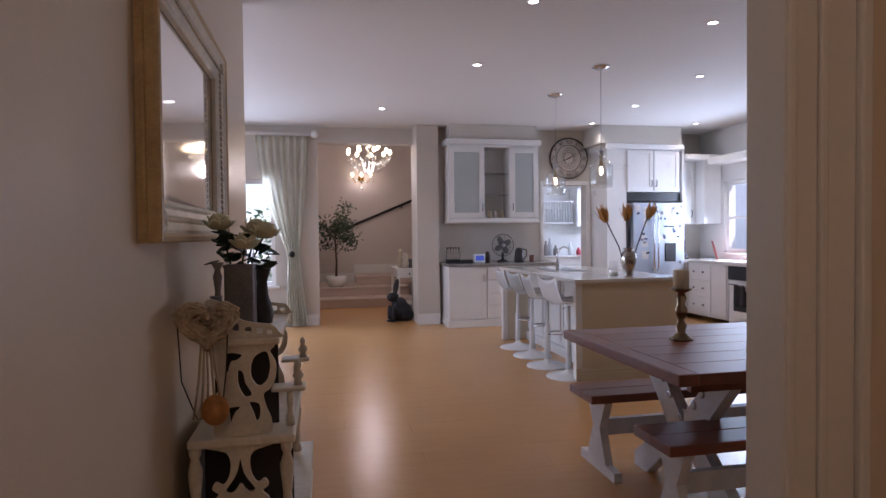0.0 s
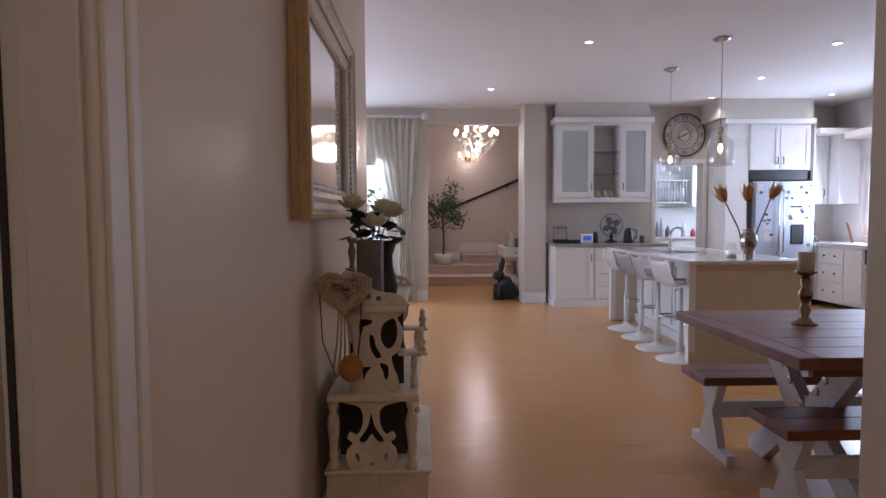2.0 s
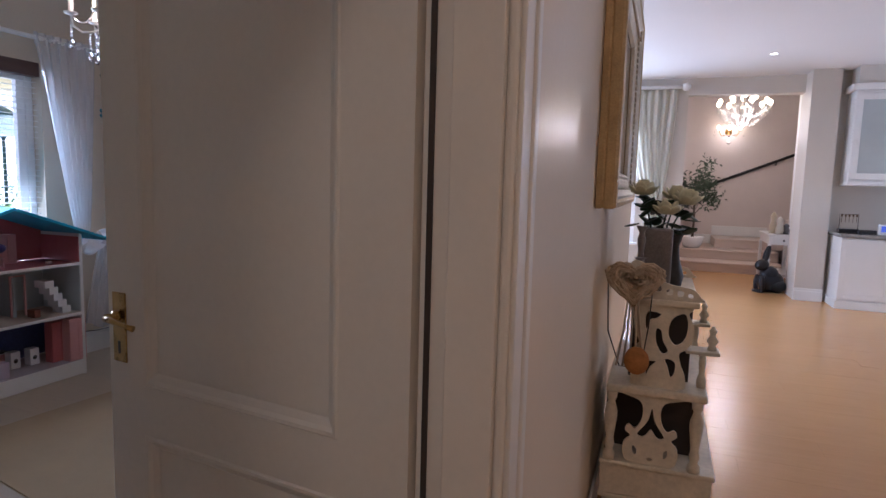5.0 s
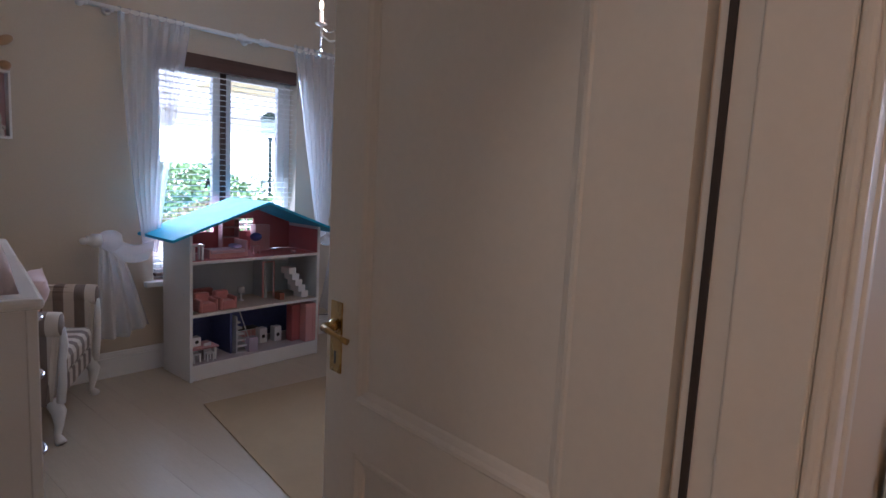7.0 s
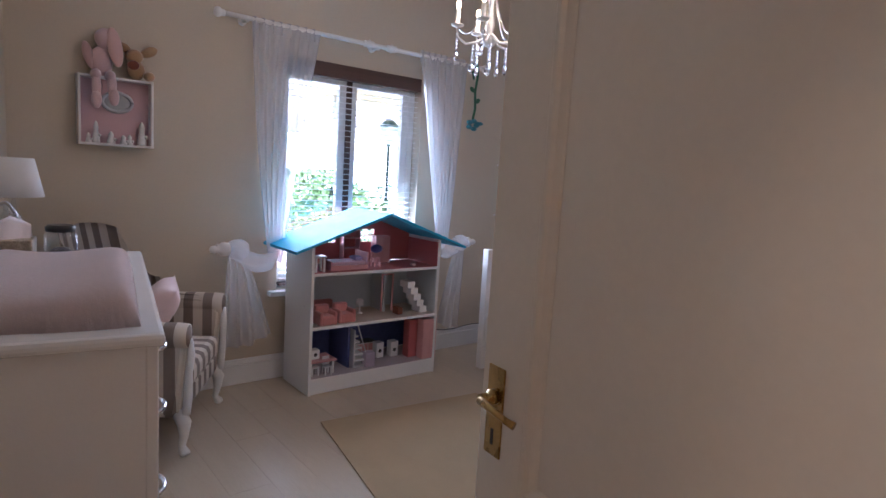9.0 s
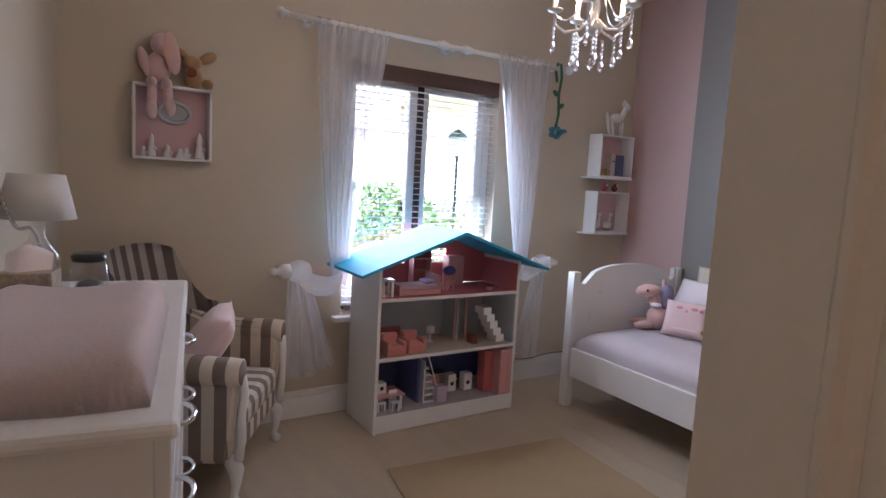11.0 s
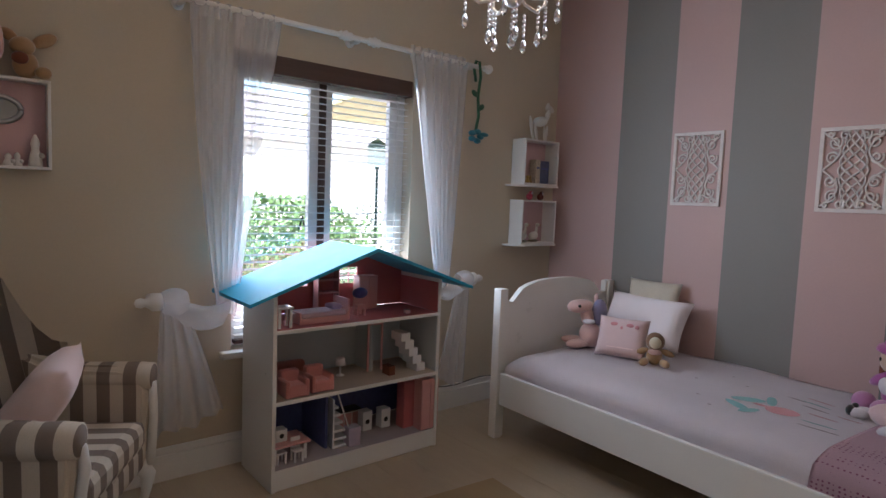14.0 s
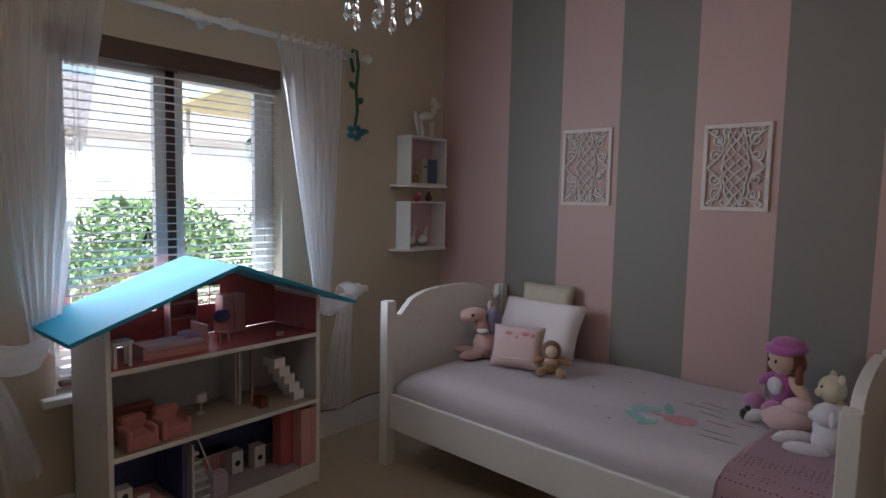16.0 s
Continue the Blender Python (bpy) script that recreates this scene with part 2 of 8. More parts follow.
def lathe(bm, prof, segs=20, m=None):
    """Turns a profile of (radius, height) about z."""
    rings = []
    for r, z in prof:
        ring = []
        for i in range(segs):
            a = 2 * math.pi * i / segs
            p = Vector((max(r, 1e-4) * math.cos(a), max(r, 1e-4) * math.sin(a), z))
            ring.append(bm.verts.new(m @ p if m else p))
        rings.append(ring)
    for a, b in zip(rings, rings[1:]):
        for i in range(segs):
            f = bm.faces.new((a[i], a[(i + 1) % segs], b[(i + 1) % segs], b[i]))
            f.smooth = True
    bm.faces.new(list(reversed(rings[0])))
    bm.faces.new(rings[-1])
    return bm


def tube(bm, pts, r, segs=8, taper=None):
    pts = [Vector(p) for p in pts]
    rings = []
    side = None
    for i, p in enumerate(pts):
        d = (pts[min(i + 1, len(pts) - 1)] - pts[max(i - 1, 0)]).normalized()
        ref = side if side is not None else (Vector((0, 0, 1)) if abs(d.z) < 0.9 else Vector((1, 0, 0)))
        u = d.cross(ref)
        if u.length < 1e-5:
            u = d.orthogonal()
        u.normalize()
        w = u.cross(d).normalized()
        side = w
        k = r * (taper[i] if taper else 1)
        rings.append([bm.verts.new(p + k * (math.cos(2 * math.pi * j / segs) * u + math.sin(2 * math.pi * j / segs) * w)) for j in range(segs)])
    for a, b in zip(rings, rings[1:]):
        for j in range(segs):
            f = bm.faces.new((a[j], a[(j + 1) % segs], b[(j + 1) % segs], b[j]))
            f.smooth = True
    bm.faces.new(list(reversed(rings[0])))
    bm.faces.new(rings[-1])
    return bm


def ball(bm, c, rx, ry=None, rz=None, m=None, u=14, v=9):
    ry, rz = ry or rx, rz or ry or rx
    r = bmesh.ops.create_uvsphere(bm, u_segments=u, v_segments=v, radius=1)
    mt = Matrix.Translation(c) @ (m or Matrix()) @ Matrix.Diagonal((rx, ry, rz, 1))
    bmesh.ops.transform(bm, matrix=mt, verts=r["verts"])
    for vv in r["verts"]:
        for f in vv.link_faces:
            f.smooth = True
    return bm


def prism(bm, pts, d0, d1, axis="x"):
    """Extrudes an outline; axis x: outline in (y, z); y: in (x, z); z: in (x, y)."""
    def at(p, d):
        return {"x": (d, p[0], p[1]), "y": (p[0], d, p[1]), "z": (p[0], p[1], d)}[axis]
    a = [bm.verts.new(at(p, d0)) for p in pts]
    b = [bm.verts.new(at(p, d1)) for p in pts]
    bm.faces.new(a)
    bm.faces.new(list(reversed(b)))
    n = len(pts)
    for i in range(n):
        bm.faces.new((a[i], b[i], b[(i + 1) % n], a[(i + 1) % n]))
    bmesh.ops.recalc_face_normals(bm, faces=bm.faces)
    return bm


def sheet(bm, fn, nu, nv, thick=0.0):
    """A cloth sheet from a function of (u, v) in 0..1."""
    g = [[bm.verts.new(fn(i / nu, j / nv)) for j in range(nv + 1)] for i in range(nu + 1)]
    for i in range(nu):
        for j in range(nv):
            f = bm.faces.new((g[i][j], g[i + 1][j], g[i + 1][j + 1], g[i][j + 1]))
            f.smooth = True
    if thick:
        bmesh.ops.solidify(bm, geom=bm.faces[:], thickness=thick)
    return bm


def cushion(bm, w, d, h, m=None, puff=0.5, n=14):
    """A stuffed pillow w x d, h thick in the middle, pinched at its corners."""
    vs = []
    for s in (1, -1):
        g = []
        for i in range(n + 1):
            row = []
            for j in range(n + 1):
                a, b = 2 * i / n - 1, 2 * j / n - 1
                k = max(0.0, (1 - a ** 4) * (1 - b ** 4)) ** puff
                x = a * w / 2 * (1 - 0.06 * (1 - b * b))
                y = b * d / 2 * (1 - 0.06 * (1 - a * a))
                z = s * h / 2 * k + 0.006 * h * math.sin(9 * a + 5 * b)
                row.append(bm.verts.new(m @ Vector((x, y, z)) if m else (x, y, z)))
            g.append(row)
        vs.append(g)
    for s, g in enumerate(vs):
        for i in range(n):
            for j in range(n):
                q = (g[i][j], g[i + 1][j], g[i + 1][j + 1], g[i][j + 1])
                f = bm.faces.new(q if s == 0 else tuple(reversed(q)))
                f.smooth = True
    bmesh.ops.remove_doubles(bm, verts=bm.verts[:], dist=0.0008)
    return bm


def mesh_ob(name, bm, material):
    me = bpy.data.meshes.new(name)
    bm.to_mesh(me)
    bm.free()
    for mm in material if isinstance(material, (list, tuple)) else (material,):
        me.materials.append(mm)
    return new(name, me)


def part(name, bm, material, parent, label=""):
    ob = mesh_ob(name, bm, material)
    ob.parent = parent
    return tagged(ob, label)


def thing(name, m, label, category, group="", kind=""):
    ob = new(name)
    ob.empty_display_size = 0.1
    ob.matrix_world = m
    return tagged(ob, label, category, group, kind)


def solo(name, bm, material, label, category, group="", kind="", m=None):
    ob = mesh_ob(name, bm, material)
    if m:
        ob.matrix_world = m
    return tagged(ob, label, category, group, kind)


def setting(name, bm, material, label, category="structure"):
    return solo(name, bm, material, label, category, kind="structure")


def shared(name, mesh, parent, m):
    ob = new(name, mesh)
    ob.parent = parent
    ob.matrix_basis = m
    return ob


ID = Matrix()
CW, CN, CS, CZ = -4.43, 4.52, 0.64, 2.93      # bedroom: window wall, bed wall, dresser wall, ceiling
HX, HT = -0.535, 0.155                            # hall wall face and its thickness
BY, KY = 9.28, 9.10                             # far wall of the living room, kitchen wall


# ---- large structure ----
floor = setting("floor", box(-4.6, 6.7, -2.4, 14.2, -0.12, -0.012), plain("screed", (0.3, 0.27, 0.24), 0.8), "concrete floor slab under the boards", "floor")
w = bmesh.new()
bx(w, CW - 0.22, CW, CS - 0.3, 2.06, 0, CZ)
bx(w, CW - 0.22, CW, 3.17, CN + 0.2, 0, CZ)
bx(w, CW - 0.22, CW, 2.06, 3.17, 0, 0.60)
bx(w, CW - 0.22, CW, 2.06, 3.17, 2.12, CZ)
wall_west = setting("wall_west", w, WALL, "beige painted bedroom wall with a window opening", "wall")
w = bmesh.new()
edges = [CW, -3.86, -3.475, -3.10, -2.68, -2.27, -1.87, -1.47, -1.07, HX - HT]
for i, (a, b) in enumerate(zip(edges, edges[1:])):
    n0 = len(w.faces)
    bx(w, a, b, CN, CN + 0.18, 0, CZ)
    w.faces.ensure_lookup_table()
    for f in w.faces[n0:]:
        f.material_index = i % 2
wall_north = setting("wall_north", w, (PINK, GREY), "bedroom wall painted in broad pink and grey stripes", "wall")
w = bmesh.new()
# unseen stretch towards the doorway runs straight to bounce light onto the door
prism(w, [(CW, CS), (HX - HT, 0.171), (HX - HT, 0.02), (CW, 0.49)], 0, CZ, "z")
wall_south = setting("wall_south", w, WALL, "beige painted bedroom wall behind the dresser", "wall")
w = bmesh.new()
bx(w, HX - HT, HX, 1.115, CN + 0.18, 0, CZ)
bx(w, HX - HT, HX, -2.4, 0.22, 0, CZ)
bx(w, HX - HT, HX, 0.22, 1.115, 2.10, CZ)
wall_hall = setting("wall_hall", w, HALLW, "warm beige satin-painted hall wall with the bedroom doorway", "wall")
w = bmesh.new()
bx(w, 0.95, 1.05, -2.4, 1.16, 0, CZ)
bx(w, HX - HT, 1.05, -2.52, -2.4, 0, CZ)
wall_hall_right = setting("wall_hall_right", w, HALLW, "beige side wall of the hall", "wall")
w = bmesh.new()
bx(w, 0.668, 6.1, 1.165, 1.225, 0, CZ)
wall_dining = setting("wall_dining", w, HALLW, "beige wall between the hall and the dining table", "wall")
w = bmesh.new()
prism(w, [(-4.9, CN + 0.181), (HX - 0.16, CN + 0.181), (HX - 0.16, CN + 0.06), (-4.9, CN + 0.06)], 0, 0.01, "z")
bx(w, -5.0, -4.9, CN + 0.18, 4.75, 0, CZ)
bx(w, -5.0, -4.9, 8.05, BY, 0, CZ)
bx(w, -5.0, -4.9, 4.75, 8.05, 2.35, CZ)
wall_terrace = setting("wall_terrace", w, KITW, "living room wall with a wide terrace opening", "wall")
w = bmesh.new()
bx(w, -5.0, -2.0, BY, BY + 0.2, 0, CZ)
bx(w, -0.70, -0.08, BY, BY + 0.2, 0, CZ)
bx(w, -2.0, -0.70, BY, BY + 0.2, 0, 0.60)
bx(w, -2.0, -0.70, BY, BY + 0.2, 2.15, CZ)
bx(w, -0.08, 1.34, BY, BY + 0.2, 2.70, CZ)
wall_far = setting("wall_far", w, KITW, "greige living room wall with window and stair opening", "wall")
pillar = setting("wall_pillar", box(1.34, 1.66, 8.92, BY + 0.2, 0, CZ), KITW, "greige square pillar beside the stair opening", "pillar")
w = bmesh.new()
bx(w, 1.66, 3.36, KY, KY + 0.2, 0, CZ)
bx(w, 3.36, 4.08, KY, KY + 0.2, 2.08, CZ)
bx(w, 4.08, 6.6, KY, KY + 0.2, 0, CZ)
wall_kitchen = setting("wall_kitchen", w, KITW, "greige kitchen wall with an opening to the scullery", "wall")
w = bmesh.new()
bx(w, 6.1, 6.3, 1.165, 6.95, 0, CZ)
bx(w, 6.1, 6.3, 8.5, KY, 0, CZ)
bx(w, 6.1, 6.3, 6.95, 8.5, 0, 1.0)
bx(w, 6.1, 6.3, 6.95, 8.5, 2.1, CZ)
wall_east = setting("wall_east", w, WHITE, "white kitchen wall with a window", "wall")
w = bmesh.new()
bx(w, -0.6, 3.2, 13.2, 13.4, 0, 5.2)
bx(w, -0.6, -0.45, BY + 0.2, 13.2, 0, 5.2)
bx(w, 3.2, 3.35, BY + 0.2, 13.4, 0, 5.2)
bx(w, -0.6, 3.35, BY + 0.02, BY + 0.2, CZ + 0.2, 5.2)
wall_stair = setting("wall_stair", w, plain("stair_wall_paint", (0.68, 0.60, 0.56), 0.6, var=0.05), "warm pale wall of the stairwell", "wall")
w = bmesh.new()
bx(w, 1.62, 1.78, BY + 0.2, 11.2, 0, 5.2)
wall_stair_right = setting("wall_stair_right", w, plain("stair_white_paint", (0.74, 0.74, 0.74), 0.6, var=0.04), "white side wall of the stairwell", "wall")
w = bmesh.new()
bx(w, 3.0, 3.1, KY + 0.2, 11.6, 0, 2.6)
bx(w, 5.6, 5.7, KY + 0.2, 11.6, 0, 2.6)
bx(w, 3.1, 5.6, 11.5, 11.6, 0, 2.6)
wall_scullery = setting("wall_scullery", w, WHITE, "white scullery walls behind the kitchen opening", "wall")
c = bmesh.new()
bx(c, -5.0, 6.6, CN + 0.18, BY + 0.2, CZ, CZ + 0.12)
bx(c, HX - HT, 6.6, -2.52, CN + 0.18, CZ, CZ + 0.12)
bx(c, 3.0, 5.7, KY + 0.2, 11.6, 2.6, 2.7)
bx(c, -0.6, 3.2, BY + 0.2, 13.4, 5.2, 5.3)
ceiling = setting("ceiling", c, CEIL, "white plastered living room and hall ceiling", "ceiling")
c = bmesh.new()
bx(c, CW - 0.22, HX - HT, -0.55, CN + 0.18, CZ, CZ + 0.12)
ceiling_bedroom = setting("ceiling_bedroom", c, CEIL, "white plastered bedroom ceiling", "ceiling")
# bulkheads over the kitchen cabinets
w = bmesh.new()
bx(w, 1.80, 3.13, KY - 0.33, KY - 0.003, 2.72, CZ - 0.002)
bx(w, 4.02, 5.36, KY - 0.60, KY - 0.003, 2.66, CZ - 0.002)
bulkhead = setting("trim_bulkhead", w, KITW, "boxed greige bulkhead above the wall cabinets", "bulkhead")


def skirting(name, runs, h, material, label):
    b = bmesh.new()
    for x0, x1, y0, y1 in runs:
        bx(b, x0, x1, y0, y1, 0, h * 0.78, 0.003)
        cx, cy = (x0 + x1) / 2, (y0 + y1) / 2
        if x1 - x0 < y1 - y0:
            s = 0.35 * (x1 - x0)
            bx(b, x0 if x0 < -2 else x0 + s, x1 - s if x0 < -2 else x1, y0, y1, h * 0.78, h, 0.004)
        else:
            bx(b, x0, x1, y0 + 0.35 * (y1 - y0), y1, h * 0.78, h, 0.004)
    return setting(name, b, material, label, "skirting board")


skirting("baseboard_bedroom", [(CW, CW + 0.022, CS + 0.03, CN - 0.002), (CW + 0.024, HX - HT - 0.003, CN - 0.022, CN)], 0.165, WHITE, "tall white moulded bedroom skirting board")
skirting("baseboard_hall", [(HX, HX + 0.02, 1.20, CN + 0.18)], 0.14, CREAM, "cream moulded hall skirting board")
skirting("baseboard_living", [(-0.70, -0.10, BY - 0.022, BY), (1.335, 1.665, 8.898, 8.92)], 0.16, WHITE, "white living room skirting board")

# stairs: three steps turning into the flight behind the wall
stairs = thing("stairs", ID, "pale wood stairs turning up behind a white wall", "stairs", kind="structure")
STAIRW = wood("pale_stair_wood", (0.62, 0.50, 0.42), (0.53, 0.42, 0.35), (1, 14, 14), 0.35)
for x0, x1, y, z in ((-0.445, 1.615, 11.25, 0.17), (-0.445, 1.615, 11.75, 0.34), (0.62, 3.19, 12.25, 0.51)):
    part("step", box(x0, x1, y, 13.19, z - 0.17, z, 0.012), STAIRW, stairs)
    part("nosing", box(x0, x1, y - 0.02, y - 0.0005, z - 0.035, z - 0.001, 0.008), STAIRW, stairs)
for i in range(7):
    part("step", box(1.64 + 0.26 * i, 3.19, 12.32, 13.18, 0.51 + 0.18 * i, 0.69 + 0.18 * i, 0.008), STAIRW, stairs)
part("stair_skirting", box(-0.445, 0.62, 13.17, 13.198, 0.342, 0.52, 0.004), WHITE, stairs, "white skirting along the landing")
part("stair_skirting", box(0.622, 1.62, 13.16, 13.1985, 0.512, 0.70, 0.004), WHITE, stairs)
rail = bmesh.new()
tube(rail, [(0.15, 13.1, 1.42), (0.5, 13.1, 1.5), (1.75, 13.1, 2.02), (3.1, 13.1, 2.6)], 0.028, 10)
part("handrail", rail, IRON, stairs, "black iron handrail")
for k in (0.5, 1.66, 2.8):
    b = bmesh.new()
    zz = 1.5 + (k - 0.5) * 0.42
    tube(b, [(k, 13.1, zz - 0.02), (k, 13.11, zz - 0.07), (k, 13.2, zz - 0.07)], 0.012, 8)
    part("bracket", b, IRON, stairs)


# doors and casings
dj = thing("door_frame_bedroom", ID, "cream painted door frame with a moulded edge", "door frame", kind="structure")
for y0, k in ((1.10, 1), (0.245, -1)):
    part("jamb", box(HX - HT + 0.006, -0.552, *sorted((y0, y0 + k * 0.0145)), 0, 2.098, 0.002), CREAM, dj)
    if k > 0:
        part("door_stop", box(-0.636, -0.553, y0 - 0.011, y0 - 0.0005, 0, 2.085, 0.003), CREAM, dj)
    cm = bmesh.new()
    bx(cm, -0.5515, -0.534, *sorted((y0 - k * 0.004, y0 + k * 0.0145)), 0, 2.12, 0.006)
    bx(cm, -0.5345, -0.525, *sorted((y0 + k * 0.004, y0 + k * 0.062)), 0, 2.14, 0.003)
    bx(cm, -0.5345, -0.519, *sorted((y0 + k * 0.062, y0 + k * 0.092)), 0, 2.14, 0.005)
    part("casing", cm, CREAM, dj)
# dark strip added to paint the shade in the gap beside the hinge
part("hinge_gap_shade", box(-0.673, -0.664, 1.0945, 1.0995, 0.005, 2.07), plain("hinge_gap_brown", (0.045, 0.032, 0.026), 0.7), dj, "dark strip painting the shade in the hinge gap")
part("lintel_casing", box(-0.5345, -0.522, 0.245, 1.10, 2.10, 2.18, 0.006), CREAM, dj)

# the open bedroom door
LEN = 0.802
door = thing("door_bedroom", pose(-0.682, 1.114, 0.0, 0, 0, 173.0), "open cream four-panel bedroom door", "door")
leafm = bmesh.new()
ST, HS = 0.114, 0.158
for x0, x1 in ((0.012, HS), (LEN - ST, LEN)):
    bx(leafm, x0, x1, -0.02, 0.02, 0.008, 2.06)
for z0, z1 in ((0.008, 0.22), (0.795, 0.905), (1.94, 2.06)):
    bx(leafm, HS, LEN - ST, -0.02, 0.02, z0, z1)
part("leaf", leafm, CREAM, door)
for z0, z1 in ((0.22, 0.795), (0.905, 1.94)):
    pn = bmesh.new()
    bx(pn, HS, LEN - ST, -0.006, 0.006, z0, z1)
    part("panel", pn, CREAM, door)
    md = bmesh.new()
    for s in (1, -1):
        rings = []
        for inset, d in ((0.0, 0.0195), (0.004, 0.0225), (0.011, 0.0215), (0.017, 0.0150), (0.027, 0.0100), (0.031, 0.0065)):
            rings.append([md.verts.new((x, s * d, z)) for x, z in ((HS + inset, z0 + inset), (LEN - ST - inset, z0 + inset), (LEN - ST - inset, z1 - inset), (HS + inset, z1 - inset))])
        for r0, r1 in zip(rings, rings[1:]):
            for k in range(4):
                q = (r0[k], r0[(k + 1) % 4], r1[(k + 1) % 4], r1[k])
                md.faces.new(q if s < 0 else tuple(reversed(q)))
    part("moulding", md, CREAM, door)
for s in (1, -1):
    hd = bmesh.new()
    y0, y1 = sorted((s * 0.02, s * 0.024))
    bx(hd, LEN - 0.063, LEN - 0.018, y0, y1, 0.950, 1.108, 0.002)
    pl = part("lock_plate", hd, BRASS, door, "aged brass lock plate")
    kh = bmesh.new()
    bx(kh, LEN - 0.044, LEN - 0.037, *sorted((s * 0.0235, s * 0.0250)), 0.970, 0.998)
    part("keyhole", kh, BLACK, pl)
    hl = bmesh.new()
    lathe(hl, [(0.014, 0), (0.014, 0.01), (0.009, 0.014), (0.009, 0.03)], 14, pose(LEN - 0.040, s * 0.024, 1.055, -90 * s))
    tube(hl, [(LEN - 0.040, s * 0.048, 1.055), (LEN - 0.046, s * 0.058, 1.055), (LEN - 0.075, s * 0.060, 1.053), (LEN - 0.115, s * 0.056, 1.046), (LEN - 0.128, s * 0.050, 1.042)], 0.0062, 8, (1, 1.2, 1.0, 0.9, 1.1))
    part("lever", hl, BRASS, pl)
for hz in (0.25, 1.8):
    hg = bmesh.new()
    lathe(hg, [(0.007, 0), (0.007, 0.09)], 10, pose(0.004, -0.026, hz))
    part("hinge", hg, BRASS, door)

# right-hand casing at the end of the hall
rc = thing("door_frame_hall", ID, "cream moulded casing of the opening at the end of the hall", "door frame", kind="structure")
part("reveal", box(0.660, 0.6675, 1.152, 1.232, 0, 2.6, 0.002), CREAM, rc)
cc = bmesh.new()
for x0, x1, y0 in ((0.664, 0.680, 1.148), (0.680, 0.722, 1.155), (0.722, 0.738, 1.150), (0.738, 0.792, 1.156), (0.792, 0.812, 1.146)):
    bx(cc, x0, x1, y0, 1.1645, 0, 2.6, 0.004)
part("casing", cc, CREAM, rc)


# ---- bedroom ----
def plank_floor(name, x0, x1, y0, y1, length, width, along, material, z, label):
    """Loose boards laid in staggered rows, each a piece of its own."""
    base = thing(name, ID, label, "floor", kind="structure")
    lens = [length, length * 0.62, length * 0.38]
    meshes = []
    for ln in lens:
        b = bmesh.new()
        if along == "x":
            bx(b, 0, ln - 0.0008, 0, width - 0.0009, -0.012, 0)
        else:
            bx(b, 0, width - 0.0025, 0, ln - 0.002, -0.012, 0)
        me = bpy.data.meshes.new("plank")
        b.to_mesh(me)
        b.free()
        me.materials.append(material)
        meshes.append(me)
    rows = int(((y1 - y0) if along == "x" else (x1 - x0)) / width)
    rnd = random.Random(4)
    for r in range(rows):
        a, end = ((x0, x1) if along == "x" else (y0, y1))
        k = r % 3
        while a < end - 0.1:
            ln = lens[k]
            if a + ln > end + 0.3:
                k = 2
                ln = lens[2]
            if along == "x":
                shared("plank", meshes[k], base, pose(a, y0 + r * width, z + rnd.uniform(-0.0002, 0.0002)))
            else:
                shared("plank", meshes[k], base, pose(x0 + r * width, a, z + rnd.uniform(-0.0002, 0.0002)))
            a += ln
            k = 0
    return base


plank_floor("floor_bedroom", CW, HX - HT + 0.1, -0.4, CN, 1.29, 0.192, "x", LIMED, 0.0, "limed grey-beige laminate boards")

# window
win = thing("window_1", ID, "white casement window with a dark centre mullion", "window", kind="structure")
WX = CW - 0.12
fr = bmesh.new()
for y0, y1 in ((2.06, 2.11), (3.12, 3.17)):
    bx(fr, WX - 0.03, WX + 0.03, y0, y1, 0.60, 2.12, 0.004)
bx(fr, WX - 0.03, WX + 0.03, 2.11, 3.12, 0.60, 0.66, 0.004)
bx(fr, WX - 0.03, WX + 0.03, 2.11, 3.12, 2.06, 2.12, 0.004)
part("window_frame", fr, WHITE, win)
part("mullion", box(WX - 0.02, WX + 0.035, 2.585, 2.625, 0.66, 2.06, 0.004), BLINDW, win, "dark centre mullion")
for y0, y1, n in ((2.11, 2.585, "sash"), (2.625, 3.12, "sash")):
    sb = bmesh.new()
    for a, b in ((y0, y0 + 0.045), (y1 - 0.055, y1)):
        bx(sb, WX - 0.02, WX + 0.02, a, b, 0.66, 2.06, 0.003)
    for a, b in ((0.66, 0.72), (2.0, 2.06)):
        bx(sb, WX - 0.02, WX + 0.02, y0 + 0.045, y1 - 0.055, a, b, 0.003)
    part(n, sb, WHITE, win)
    pn = part("pane", box(WX - 0.004, WX + 0.004, y0 + 0.04, y1 - 0.05, 0.71, 2.01), PANE, win, "clear glass pane")
    pn.visible_shadow = False
stay = bmesh.new()
tube(stay, [(WX + 0.03, 2.50, 1.24), (WX + 0.07, 2.47, 1.29), (WX + 0.09, 2.44, 1.22)], 0.006, 6)
part("latch", stay, IRON, win, "black window latch")
part("window_sill", box(CW - 0.10, CW + 0.05, 2.00, 3.23, 0.565, 0.60, 0.006), WHITE, win)

